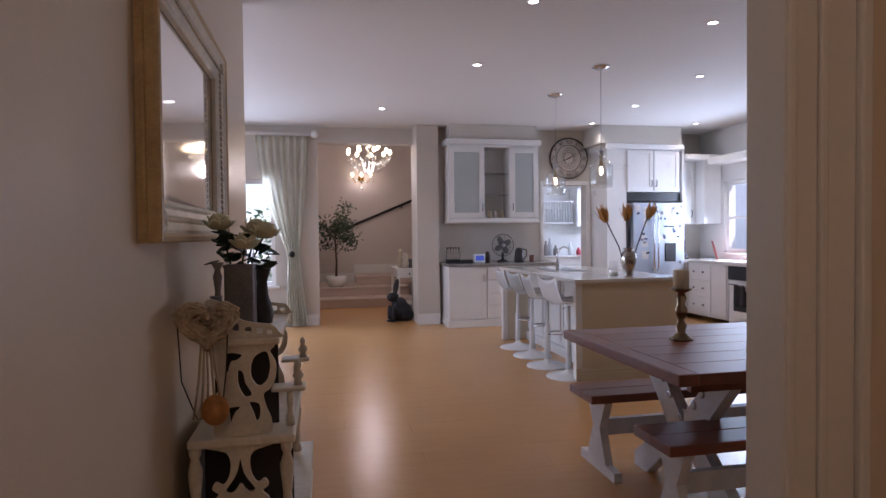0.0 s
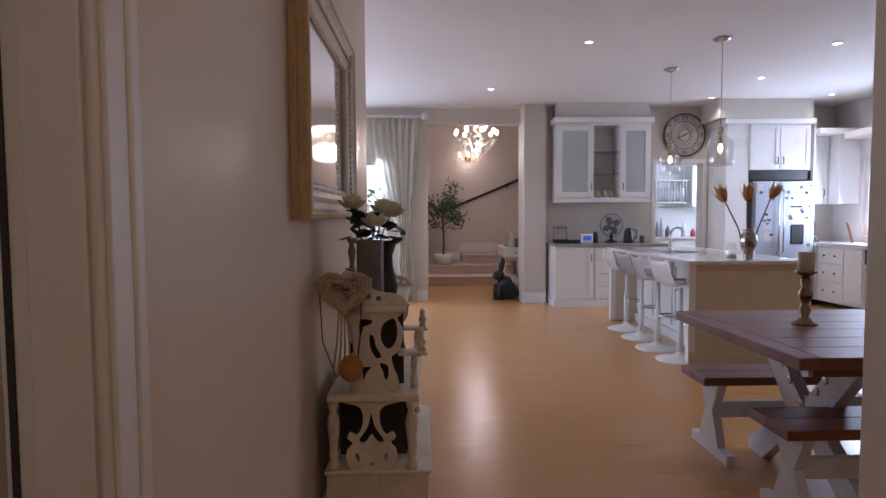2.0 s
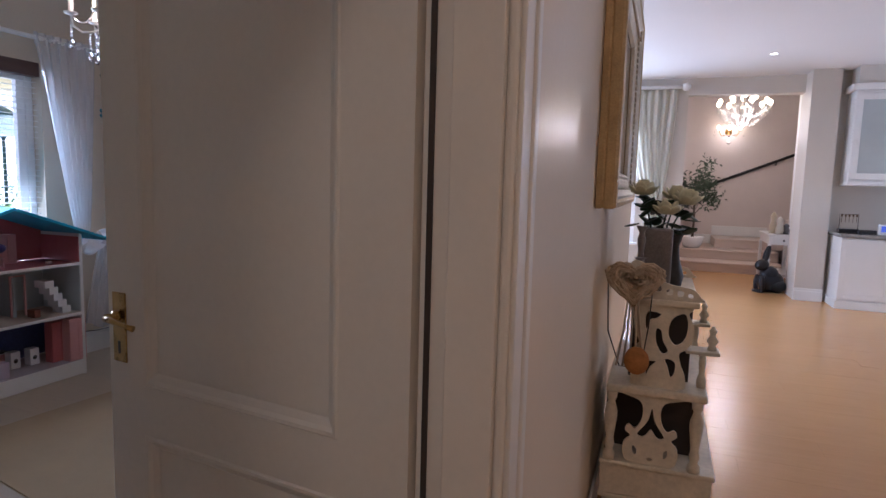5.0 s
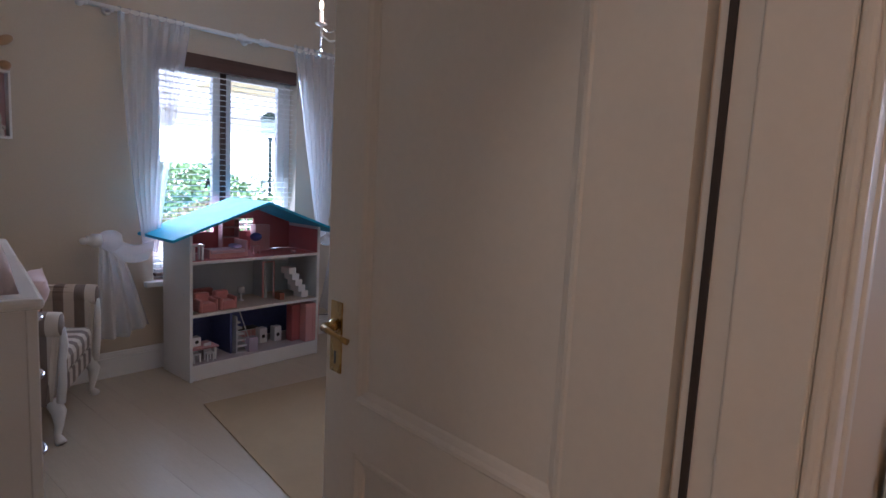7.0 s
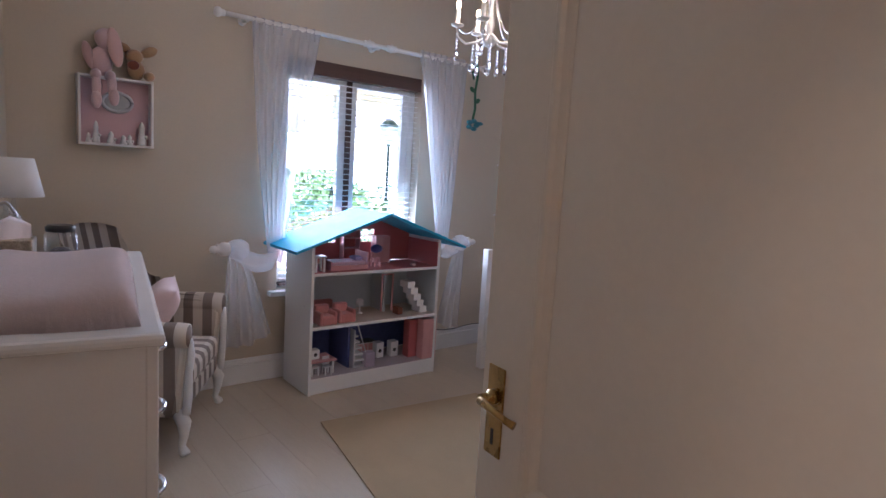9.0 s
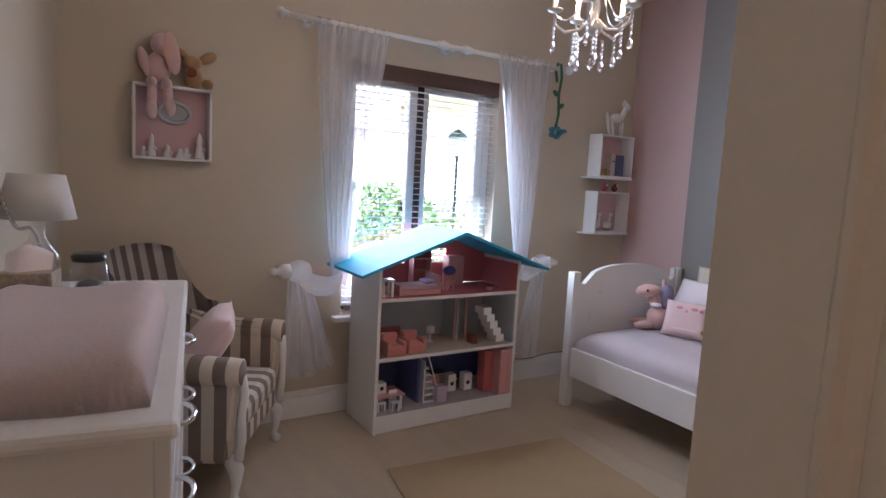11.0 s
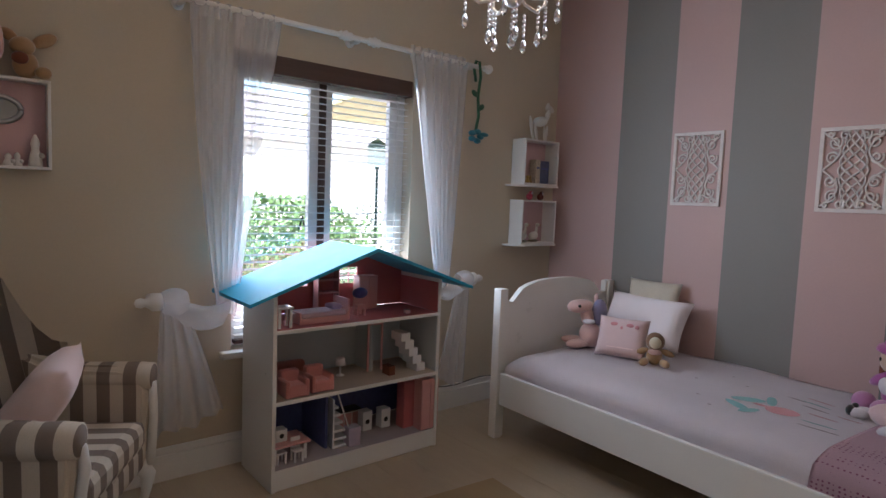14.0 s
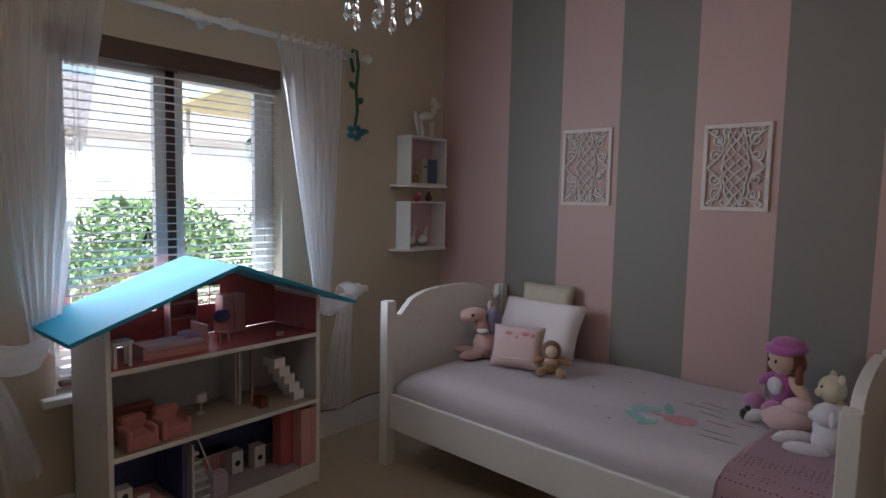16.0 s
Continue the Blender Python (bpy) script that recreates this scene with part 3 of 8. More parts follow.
blind = thing("venetian_blind", pose(CW - 0.035, 2.6, 0), "dark-headed venetian blind with open pale slats", "blind")
part("valance", box(-0.03, 0.04, -0.535, 0.56, 2.03, 2.125, 0.004), BLINDW, blind, "dark wood valance")
SLAT = plain("pale_slat_paint", (0.80, 0.80, 0.78), 0.4)
sl = box(-0.022, 0.022, -0.515, 0.545, -0.0013, 0.0013)
slm = bpy.data.meshes.new("slat")
sl.to_mesh(slm)
sl.free()
slm.materials.append(SLAT)
for i in range(36):
    shared("slat", slm, blind, pose(0, 0, 0.67 + i * 0.0378, 0, 2, 0))
part("bottom_rail", box(-0.024, 0.024, -0.515, 0.545, 0.625, 0.645, 0.003), BLINDW, blind)
for yy in (-0.42, 0.01, 0.45):
    ld = bmesh.new()
    for xx in (-0.024, 0.024):
        tube(ld, [(xx, yy, 0.63), (xx, yy, 2.05)], 0.0012, 4)
    part("cord", ld, SLAT, blind)

# curtain pole with finials and brackets
pole = thing("curtain_pole", pose(CW + 0.12, 0, 2.268), "white wooden curtain pole with ball finials", "curtain pole")
pp = bmesh.new()
tube(pp, [(0, 1.66, 0), (0, 3.64, 0)], 0.0145, 12)
part("pole", pp, WHITE, pole)
for yy, s in ((1.66, -1), (3.64, 1)):
    fb = bmesh.new()
    lathe(fb, [(0.014, 0), (0.021, 0.006), (0.016, 0.014), (0.028, 0.03), (0.030, 0.042), (0.022, 0.056), (0.006, 0.062)], 16, pose(0, yy, 0, -90 * s))
    part("finial", fb, WHITE, pole)
for yy in (2.62, 2.80):
    jb = bmesh.new()
    lathe(jb, [(0.016, -0.04), (0.024, -0.03), (0.019, -0.02), (0.030, 0), (0.019, 0.02), (0.024, 0.03), (0.016, 0.04)], 16, pose(0, yy, 0, 90))
    part("joint_ring", jb, WHITE, pole)
for yy in (1.80, 2.71, 3.55):
    bk = bmesh.new()
    tube(bk, [(-0.12, yy, 0.0), (-0.02, yy, -0.012)], 0.010, 8)
    lathe(bk, [(0.026, 0), (0.026, 0.010), (0.018, 0.018)], 14, pose(-0.12, yy, 0, 0, 90, 0))
    part("bracket", bk, WHITE, pole)


def sheer(top0, top1, zt, gather, knob, bot0, bot1, zb, label):
    """A voile panel swept to one side, wrapped round a holdback, its tail hanging below."""
    cur = thing("curtain", pose(CW + 0.12, 0, 0), label, "curtain", "sheer curtains")
    (gy, gz), (ky, kz) = gather, knob
    side = 1 if ky > (top0 + top1) / 2 else -1

    def upper(u, v):
        near, far = (v ** 1.7, v ** 1.05) if side < 0 else (v ** 1.05, v ** 1.7)
        lo, hi = top0 + (gy - 0.045 - top0) * near, top1 + (gy + 0.045 - top1) * far
        z = zt + (gz - zt) * v + 0.05 * v * v * (u - 0.5) * side
        x = (0.022 * math.sin(u * 40 + 1.4 * math.sin(2.6 * v)) + 0.008 * math.sin(u * 83 + v * 4)) * (1 - 0.55 * v) + 0.02 * v * v
        return (x, lo + (hi - lo) * u, z)

    def swag(u, v):
        a = 2 * math.pi * u
        r = (0.050 + 0.010 * math.cos(math.pi * v)) * (1 + 0.10 * math.sin(5 * a + 7 * v))
        y, z = gy + (ky - gy) * v, gz + (kz - gz) * v ** 1.4 - 0.035 * math.sin(math.pi * v)
        return (0.02 + 0.03 * v + r * math.cos(a) * 0.6, y + 0.4 * r * math.sin(a), z + r * math.sin(a))

    def loop(u, v):
        a = 2 * math.pi * u
        r = 0.030 + 0.034 * math.sin(math.pi * (0.12 + 0.76 * v)) * (1 + 0.07 * math.sin(4 * a + 9 * v))
        return (0.045 + r * math.cos(a), ky - side * 0.03 + 0.11 * (v - 0.5), kz + r * math.sin(a))

    def tail(u, v):
        k = v ** 0.8
        y0, y1 = ky - 0.045 - side * 0.02, ky + 0.045 - side * 0.02
        a, c = y0 + (bot0 - y0) * k, y1 + (bot1 - y1) * k
        return (0.035 - 0.03 * v + (0.010 + 0.020 * v) * math.sin(u * 23 + 1.3 * v), a + (c - a) * u, kz - 0.02 + (zb + 0.07 * u * (-side) - kz + 0.02 + 0.012 * math.sin(9 * u)) * v)
    for n, fn, nu, nv in (("upper_cloth", upper, 90, 30), ("swag", swag, 30, 14), ("wrapped_loop", loop, 30, 12), ("tail", tail, 48, 16)):
        part(n, sheet(bmesh.new(), fn, nu, nv), SHEER, cur)
    part("heading", sheet(bmesh.new(), lambda u, v: (0.014 * math.sin(u * 50), top0 + (top1 - top0) * u, zt + 0.03 - 0.08 * v), 80, 4), SHEER, cur)
    return cur


sheer(1.82, 2.25, 2.255, (1.985, 0.83), (1.712, 0.905), 1.66, 1.99, 0.26, "sheer white voile curtain wrapped round a holdback")
sheer(3.05, 3.48, 2.275, (3.34, 0.86), (3.53, 0.905), 3.32, 3.58, 0.26, "sheer white voile curtain wrapped round a holdback")
for yy, zz, s in ((1.675, 0.905, -1), (3.585, 0.905, 1)):
    hb = thing("curtain_holdback", pose(CW, yy, zz), "white turned wooden curtain holdback on the wall", "holdback", "curtain holdbacks")
    b = bmesh.new()
    lathe(b, [(0.016, 0), (0.016, 0.12)], 12, pose(0, 0, 0, 0, 90, 0))
    part("arm", b, WHITE, hb)
    b = bmesh.new()
    lathe(b, [(0.016, -0.03), (0.040, -0.02), (0.042, 0.02), (0.030, 0.03), (0.018, 0.05), (0.024, 0.065), (0.018, 0.085), (0.004, 0.092)], 16, pose(0.14, 0, 0, -90 * s))
    part("knob", b, WHITE, hb)

# doll's house
DHX, DHY0, DHY1, DHD = -3.995, 2.10, 3.092, 0.375
dh = thing("dolls_house", pose(DHX, DHY0, 0), "open white wooden doll's house with turquoise roof", "doll's house")
DW = DHY1 - DHY0
EZ, AZ = 0.962, 1.150


def roof_z(y):
    return AZ - 0.006 - abs(y - DW / 2) * (AZ - EZ + 0.039) / (DW / 2 + 0.15)


for y0, y1 in ((0, 0.018), (DW - 0.018, DW)):
    b = bmesh.new()
    prism(b, [(y0, 0), (y1, 0), (y1, roof_z(y1) - 0.004), (y0, roof_z(y0) - 0.004)], -DHD, 0, "x")
    part("side_panel", b, WHITE, dh)
part("plinth", box(-0.018, -0.001, 0.018, DW - 0.018, 0.004, 0.095, 0.002), WHITE, dh)
for z, col, n in ((0.105, plain("toy_floor_grey", (0.42, 0.37, 0.38), 0.5), "floor_board"), (0.437, plain("toy_floor_beige", (0.50, 0.43, 0.35), 0.5), "floor_board"), (0.778, ROSE, "floor_board")):
    part(n, box(-DHD + 0.008, -0.003, 0.018, DW - 0.018, z - 0.016, z), col, dh)
    part("shelf_edge", box(-0.003, 0.0, 0.018, DW - 0.018, z - 0.018, z + 0.001), WHITE, dh)
BLUEDOT = spotted("dotted_blue_paper", (0.52, 0.58, 0.60), (0.20, 0.28, 0.34), 42)
part("back_panel", box(-DHD, -DHD + 0.006, 0.018, DW - 0.018, 0.11, 0.42), TOYBLUE, dh)
part("back_panel", box(-DHD, -DHD + 0.006, 0.018, DW - 0.018, 0.44, 0.765), BLUEDOT, dh)
b = bmesh.new()
wy = [(0.018, 0.24), (0.35, 0.55), (0.66, DW - 0.018)]
for y0, y1 in wy:
    prism(b, [(y0, 0.78), (y1, 0.78), (y1, roof_z(y1) + 0.002), (y0, roof_z(y0) + 0.002)] if not y0 < DW / 2 < y1 else [(y0, 0.78), (y1, 0.78), (y1, roof_z(y1) + 0.002), (DW / 2, AZ - 0.004), (y0, roof_z(y0) + 0.002)], -DHD, -DHD + 0.006, "x")
for y0, y1 in ((0.24, 0.35), (0.55, 0.66)):
    prism(b, [(y0, 0.78), (y1, 0.78), (y1, 0.92), (y0, 0.92)], -DHD, -DHD + 0.006, "x")
    t0 = 0.985 if y0 < 0.4 else 1.01
    prism(b, [(y0, t0), (y1, t0), (y1, roof_z(y1) + 0.002), (y0, roof_z(y0) + 0.002)], -DHD, -DHD + 0.006, "x")
part("back_panel", b, ROSE, dh, "rose-pink attic wall with two windows")
for y0, y1, z0, z1 in ((0.24, 0.35, 0.92, 0.985), (0.55, 0.66, 0.92, 1.01)):
    b = bmesh.new()
    ym, zm = (y0 + y1) / 2, (z0 + z1) / 2
    bx(b, -DHD + 0.001, -DHD + 0.009, ym - 0.003, ym + 0.003, z0, z1)
    bx(b, -DHD + 0.001, -DHD + 0.009, y0, y1, zm - 0.003, zm + 0.003)
    part("window_bars", b, TOYPINK, dh)
for y, z in ((0.018, 0), (DW - 0.022, 0)):
    part("lining", box(-DHD + 0.01, -0.006, y, y + 0.004, 0.78, 0.95), ROSE, dh)
    part("lining", box(-DHD + 0.01, -0.006, y, y + 0.004, 0.44, 0.76), BLUEDOT, dh)
part("partition", box(-DHD + 0.01, -0.10, 0.33, 0.345, 0.105, 0.42), TOYBLUE, dh)
part("partition", box(-DHD + 0.01, -0.20, 0.66, 0.675, 0.437, 0.76), BLUEDOT, dh)
for s in (0, 1):
    b = bmesh.new()
    OV = 0.15
    pts = [(DW / 2, AZ + 0.012), (DW / 2, AZ - 0.006), (-OV, EZ - OV * 0.38 + 0.012), (-OV, EZ - OV * 0.38 + 0.028)]
    if s:
        pts = [(DW - y, z) for y, z in pts]
    prism(b, pts, -DHD - 0.02, 0.10, "x")
    part("roof_panel", b, TEAL, dh, "glossy turquoise roof panel")


def toy(name, label, cat, at, build):
    t = thing(name, pose(DHX + at[0], DHY0 + at[1], at[2]), label, cat, "doll's house furniture")
    build(t)
    return t


def toy_bed(t):
    part("base", box(0, 0.14, 0, 0.26, 0.0, 0.03, 0.003), TOYPINK, t)
    part("mattress", box(0.005, 0.135, 0.005, 0.25, 0.03, 0.055, 0.008), fabric("toy_bed_cloth", (0.60, 0.42, 0.50)), t)
    part("headboard", box(0, 0.14, 0.255, 0.267, 0.0, 0.11, 0.003), TOYPINK, t)
    part("footboard", box(0, 0.14, -0.01, 0.0, 0.0, 0.06, 0.003), TOYPINK, t)
    b = bmesh.new()
    cushion(b, 0.09, 0.06, 0.03, pose(0.07, 0.21, 0.068))
    part("pillow", b, fabric("toy_pillow", (0.45, 0.35, 0.60)), t)


def toy_table(t):
    part("top", box(0, 0.16, 0, 0.19, 0.085, 0.095, 0.002), TOYPINK, t)
    for x in (0.012, 0.14):
        for y in (0.012, 0.17):
            part("leg", box(x - 0.006, x + 0.006, y - 0.006, y + 0.006, 0, 0.085), LACQ, t)


def toy_stool(t):
    part("seat", box(0, 0.07, 0, 0.08, 0.09, 0.102, 0.003), LACQ, t)
    for x in (0.012, 0.058):
        for y in (0.012, 0.068):
            part("leg", box(x - 0.006, x + 0.006, y - 0.006, y + 0.006, 0, 0.09), LACQ, t)


def toy_sofa(t, w=0.13, col=None):
    col = col or fabric("toy_sofa_cloth", (0.56, 0.22, 0.20))
    part("seat", box(0, 0.11, 0, w, 0.0, 0.06, 0.012), col, t)
    part("backrest", box(-0.03, 0.02, 0, w, 0.0, 0.115, 0.014), col, t)
    for y in (-0.012, w - 0.012):
        part("armrest", box(0, 0.11, y, y + 0.024, 0, 0.085, 0.010), col, t)


def toy_wardrobe(t, h=0.20, col=None):
    col = col or TOYPINK
    part("carcass", box(0, 0.07, 0, 0.12, 0, h, 0.002), col, t)
    for y in (0.003, 0.062):
        part("door", box(0.07, 0.074, y, y + 0.055, 0.01, h - 0.01, 0.001), col, t)


def toy_chair(t, col=None):
    col = col or LACQ
    part("seat", box(0, 0.05, 0, 0.05, 0.05, 0.058), col, t)
    part("backrest", box(0, 0.006, 0, 0.05, 0.058, 0.115, 0.001), col, t)
    for x in (0.005, 0.045):
        for y in (0.005, 0.045):
            part("leg", box(x - 0.004, x + 0.004, y - 0.004, y + 0.004, 0, 0.05), col, t)


def toy_kitchen(t):
    part("carcass", box(0, 0.07, 0, 0.16, 0, 0.10, 0.002), LACQ, t)
    part("worktop", box(-0.004, 0.076, -0.004, 0.164, 0.10, 0.107), BLACK, t)
    for y in (0.008, 0.058, 0.108):
        part("door", box(0.07, 0.073, y, y + 0.044, 0.012, 0.092), TOYPINK, t)


toy("toy_bed", "pink toy bed with lilac cover in the doll's house", "toy bed", (-0.20, 0.17, 0.779), toy_bed)
toy("toy_stool", "white toy side table on the attic floor", "toy table", (-0.10, 0.035, 0.779), toy_stool)
toy("toy_chair", "pink toy chair with a blue coat on it", "toy chair", (-0.17, 0.52, 0.779), lambda t: (toy_chair(t, TOYPINK), part("coat", ball(bmesh.new(), (0.02, 0.03, 0.12), 0.03, 0.045, 0.03), fabric("toy_coat", (0.05, 0.05, 0.20)), t)))
toy("toy_wardrobe", "pink toy wardrobe against the attic wall", "toy wardrobe", (-0.34, 0.62, 0.779), lambda t: toy_wardrobe(t, 0.19))
toy("toy_shelf", "pink toy shelf unit on the attic wall", "toy shelf", (-0.36, 0.38, 0.779), lambda t: [part("board", box(0, 0.06, 0, 0.13, z, z + 0.008), TOYPINK, t) for z in (0.0, 0.10, 0.17, 0.23)] + [part("side", box(0, 0.06, y, y + 0.006, 0, 0.238), TOYPINK, t) for y in (0, 0.124)])
toy("toy_bowl", "small clear toy bowl on the pink floor", "toy bowl", (-0.06, 0.80, 0.779), lambda t: part("bowl", lathe(bmesh.new(), [(0.008, 0), (0.018, 0.004), (0.020, 0.02), (0.017, 0.022)], 14), plain("toy_bowl_glaze", (0.5, 0.35, 0.35), 0.3), t))
toy("toy_sofa", "dull red padded toy sofa", "toy sofa", (-0.25, 0.06, 0.438), lambda t: toy_sofa(t, 0.22, fabric("toy_sofa_dark", (0.40, 0.15, 0.13))))
toy("toy_armchair", "coral padded toy armchair", "toy armchair", (-0.12, 0.085, 0.438), lambda t: toy_sofa(t, 0.10))
toy("toy_armchair", "coral padded toy armchair", "toy armchair", (-0.13, 0.225, 0.438), lambda t: toy_sofa(t, 0.10))
toy("toy_stairs", "white stepped toy staircase", "toy stairs", (-0.16, 0.78, 0.438), lambda t: [part("tread", box(0, 0.10, 0.10 - 0.028 * i - (0.0), 0.14 - 0.028 * i + 0.02, 0.046 * i, 0.046 * (i + 1), 0.001), LACQ, t) for i in range(5)])
toy("toy_bench", "small brown toy bench by the stairs", "toy bench", (-0.14, 0.70, 0.438), lambda t: part("bench", box(0, 0.07, 0, 0.04, 0, 0.05, 0.002), DARKW, t))
toy("toy_door", "narrow pink toy door frame", "toy door", (-0.21, 0.64, 0.438), lambda t: [part("post", box(0, 0.01, y, y + 0.01, 0, 0.26), TOYPINK, t) for y in (0, 0.09)] + [part("lintel", box(0, 0.01, 0, 0.10, 0.26, 0.27), TOYPINK, t)])
toy("toy_lamp", "white toy lamp on a stand", "toy lamp", (-0.22, 0.48, 0.438), lambda t: (part("stand", lathe(bmesh.new(), [(0.022, 0), (0.022, 0.006), (0.006, 0.012), (0.006, 0.06)], 12), LACQ, t), part("shade", lathe(bmesh.new(), [(0.030, 0.06), (0.022, 0.10)], 14), LACQ, t)))
toy("toy_table", "pink toy table with white legs", "toy table", (-0.20, 0.03, 0.106), toy_table)
for i, (x, y) in enumerate(((-0.10, 0.05), (-0.08, 0.13))):
    toy("toy_chair", "small white toy chair at the pink table", "toy chair", (x, y, 0.106), toy_chair)
toy("toy_kennel", "small white toy box with a heart hole", "toy box", (-0.15, 0.06, 0.202), lambda t: (part("box", box(0, 0.06, 0, 0.06, 0, 0.06, 0.004), LACQ, t), part("hole", ball(bmesh.new(), (0.060, 0.03, 0.03), 0.002, 0.012, 0.012), BLACK, t)))
toy("toy_stairs", "white toy stairs with a slanted rail", "toy stairs", (-0.16, 0.36, 0.106), lambda t: [part("tread", box(0, 0.09, 0.0, 0.10 - 0.014 * i, 0.042 * i, 0.042 * i + 0.012), LACQ, t) for i in range(6)] + [part("rail", tube(bmesh.new(), [(0.09, 0.02, 0.30), (0.09, 0.11, 0.05)], 0.004, 6), LACQ, t), part("side", box(0, 0.088, 0, 0.008, 0, 0.26), LACQ, t)])
toy("toy_kitchen", "white toy kitchen units along the back", "toy kitchen", (-0.33, 0.48, 0.106), toy_kitchen)
toy("toy_cooker", "white toy cooker with a round door", "toy cooker", (-0.24, 0.61, 0.106), lambda t: (part("body", box(0, 0.06, 0, 0.06, 0, 0.11, 0.003), LACQ, t), part("glass", ball(bmesh.new(), (0.06, 0.03, 0.05), 0.002, 0.014, 0.014), BLACK, t)))
toy("toy_cooker", "white toy washing machine with a round door", "toy washer", (-0.22, 0.72, 0.106), lambda t: (part("body", box(0, 0.06, 0, 0.06, 0, 0.11, 0.003), LACQ, t), part("glass", ball(bmesh.new(), (0.06, 0.03, 0.05), 0.002, 0.014, 0.014), BLACK, t)))
toy("toy_wardrobe", "tall red-pink toy dresser with open shelves", "toy dresser", (-0.16, 0.82, 0.106), lambda t: toy_wardrobe(t, 0.27, ROSE))
toy("toy_cupboard", "tall pale pink toy cupboard", "toy cupboard", (-0.08, 0.885, 0.106), lambda t: toy_wardrobe(t, 0.29))
toy("toy_counter", "lilac toy counter block", "toy counter", (-0.10, 0.44, 0.106), lambda t: part("block", box(0, 0.06, 0, 0.07, 0, 0.10, 0.003), plain("toy_lilac", (0.48, 0.40, 0.50), 0.5), t))

# bed
bed = thing("bed", pose(-3.90, 3.46, 0, 0, 0, -2.2), "white painted wooden child's bed with pink spotted foot blanket", "bed")
BL, BWD = 2.06, 1.03


def bed_end(x, h_post, h_mid, h_arch, name):
    b = bmesh.new()
    pts = [(0.0, 0.0), (0.06, 0.0), (0.06, 0.20), (BWD - 0.06, 0.20), (BWD - 0.06, 0.0), (BWD, 0.0), (BWD, h_post), (BWD - 0.055, h_post)]
    n = 22
    top = []
    for i in range(n + 1):
        u = i / n
        y = 0.055 + (BWD - 0.11) * u
        k = abs(2 * u - 1)
        z = h_mid + (0.0 if k > 0.86 else (h_arch - h_mid) * min(1.0, math.sqrt(max(0.0, 1 - ((k - 0.0) / 0.86) ** 2.4)) if k < 0.86 else 0))
        if 0.78 < k < 0.95:
            z -= 0.018 * math.sin((k - 0.78) / 0.17 * math.pi)
        top.append((y, z))
    pts += list(reversed(top)) + [(0.055, h_post), (0.0, h_post)]
    prism(b, pts, x, x + 0.038, "x")
    return part(name, b, WHITE, bed)


bed_end(-0.02, 0.90, 0.83, 0.945, "headboard")
bed_end(BL, 0.845, 0.78, 0.90, "footboard")
for xx, hh in ((-0.02, 0.90), (BL, 0.845)):
    part("post", box(xx - 0.004, xx + 0.055, -0.02, 0.035, 0, hh + 0.003, 0.004), WHITE, bed)
    part("post", box(xx - 0.004, xx + 0.055, BWD - 0.035, BWD + 0.015, 0, hh + 0.003, 0.004), WHITE, bed)
part("side_rail", box(0.05, BL - 0.004, -0.012, 0.014, 0.215, 0.405, 0.004), WHITE, bed)
part("side_rail", box(0.05, BL - 0.004, BWD - 0.02, BWD, 0.215, 0.405, 0.004), WHITE, bed)
part("slat_base", box(0.05, BL - 0.004, 0.016, BWD - 0.022, 0.25, 0.29), WHITE, bed)
m = bmesh.new()
bx(m, 0.055, BL - 0.006, 0.018, BWD - 0.024, 0.29, 0.47, 0.045)
part("mattress", m, LINEN, bed)


def cover(u, v, x0=0.055, x1=2.045, lift=0.0):
    x = x0 + (x1 - x0) * u
    e = 0.10
    s = -0.10 + (BWD + 0.08) * v
    if s < 0.0:
        y, z = 0.012 + 0.002 * math.sin(x * 9), 0.52 + s * 1.2 - 0.05
    else:
        y, z = 0.012 + s * (BWD - 0.03) / (BWD - 0.02), 0.47 + 0.055 * min(1, (s / 0.13)) ** 0.5
    z += 0.006 * math.sin(3.1 * x + 4 * y) + 0.004 * math.sin(9 * x - 7 * y) + 0.012 * math.exp(-((y - 0.55) / 0.3) ** 2)
    if x < 0.25:
        z -= 0.05 * (1 - (x - 0.055) / 0.195) ** 2
    return (x, y - lift, z + lift)


b = bmesh.new()
sheet(b, cover, 60, 30, -0.006)
part("duvet", b, LINEN, bed, "white duvet cover with a printed butterfly")


SPOTTED = spotted("spotted_pink_fleece", (0.74, 0.51, 0.58), (0.40, 0.14, 0.24), 56)
b = bmesh.new()
sheet(b, lambda u, v: cover(u, v, 1.70 + 0.10 * v * (1 - u), 2.05, 0.008), 18, 30, -0.008)
part("foot_blanket", b, SPOTTED, bed, "pink spotted fleece blanket")
# printed butterfly on the duvet
TEALP, CORAL, BARP = fabric("teal_print", (0.22, 0.46, 0.46)), fabric("coral_print", (0.62, 0.26, 0.28)), fabric("grey_print", (0.34, 0.22, 0.24))


def on_duvet(x, y, r0, r1, ang, material, name="print"):
    b = bmesh.new()
    ca, sa = math.cos(ang), math.sin(ang)
    ring = []
    for i in range(16):
        a = 2 * math.pi * i / 16
        px, py = x + ca * r0 * math.cos(a) - sa * r1 * math.sin(a), y + sa * r0 * math.cos(a) + ca * r1 * math.sin(a)
        s = (py - 0.012) * (BWD - 0.02) / (BWD - 0.03)
        z = cover((px - 0.055) / 1.99, (s + 0.10) / (BWD + 0.08))[2] + 0.0035
        ring.append(b.verts.new((px, py, z)))
    b.faces.new(ring)
    part(name, b, material, bed)


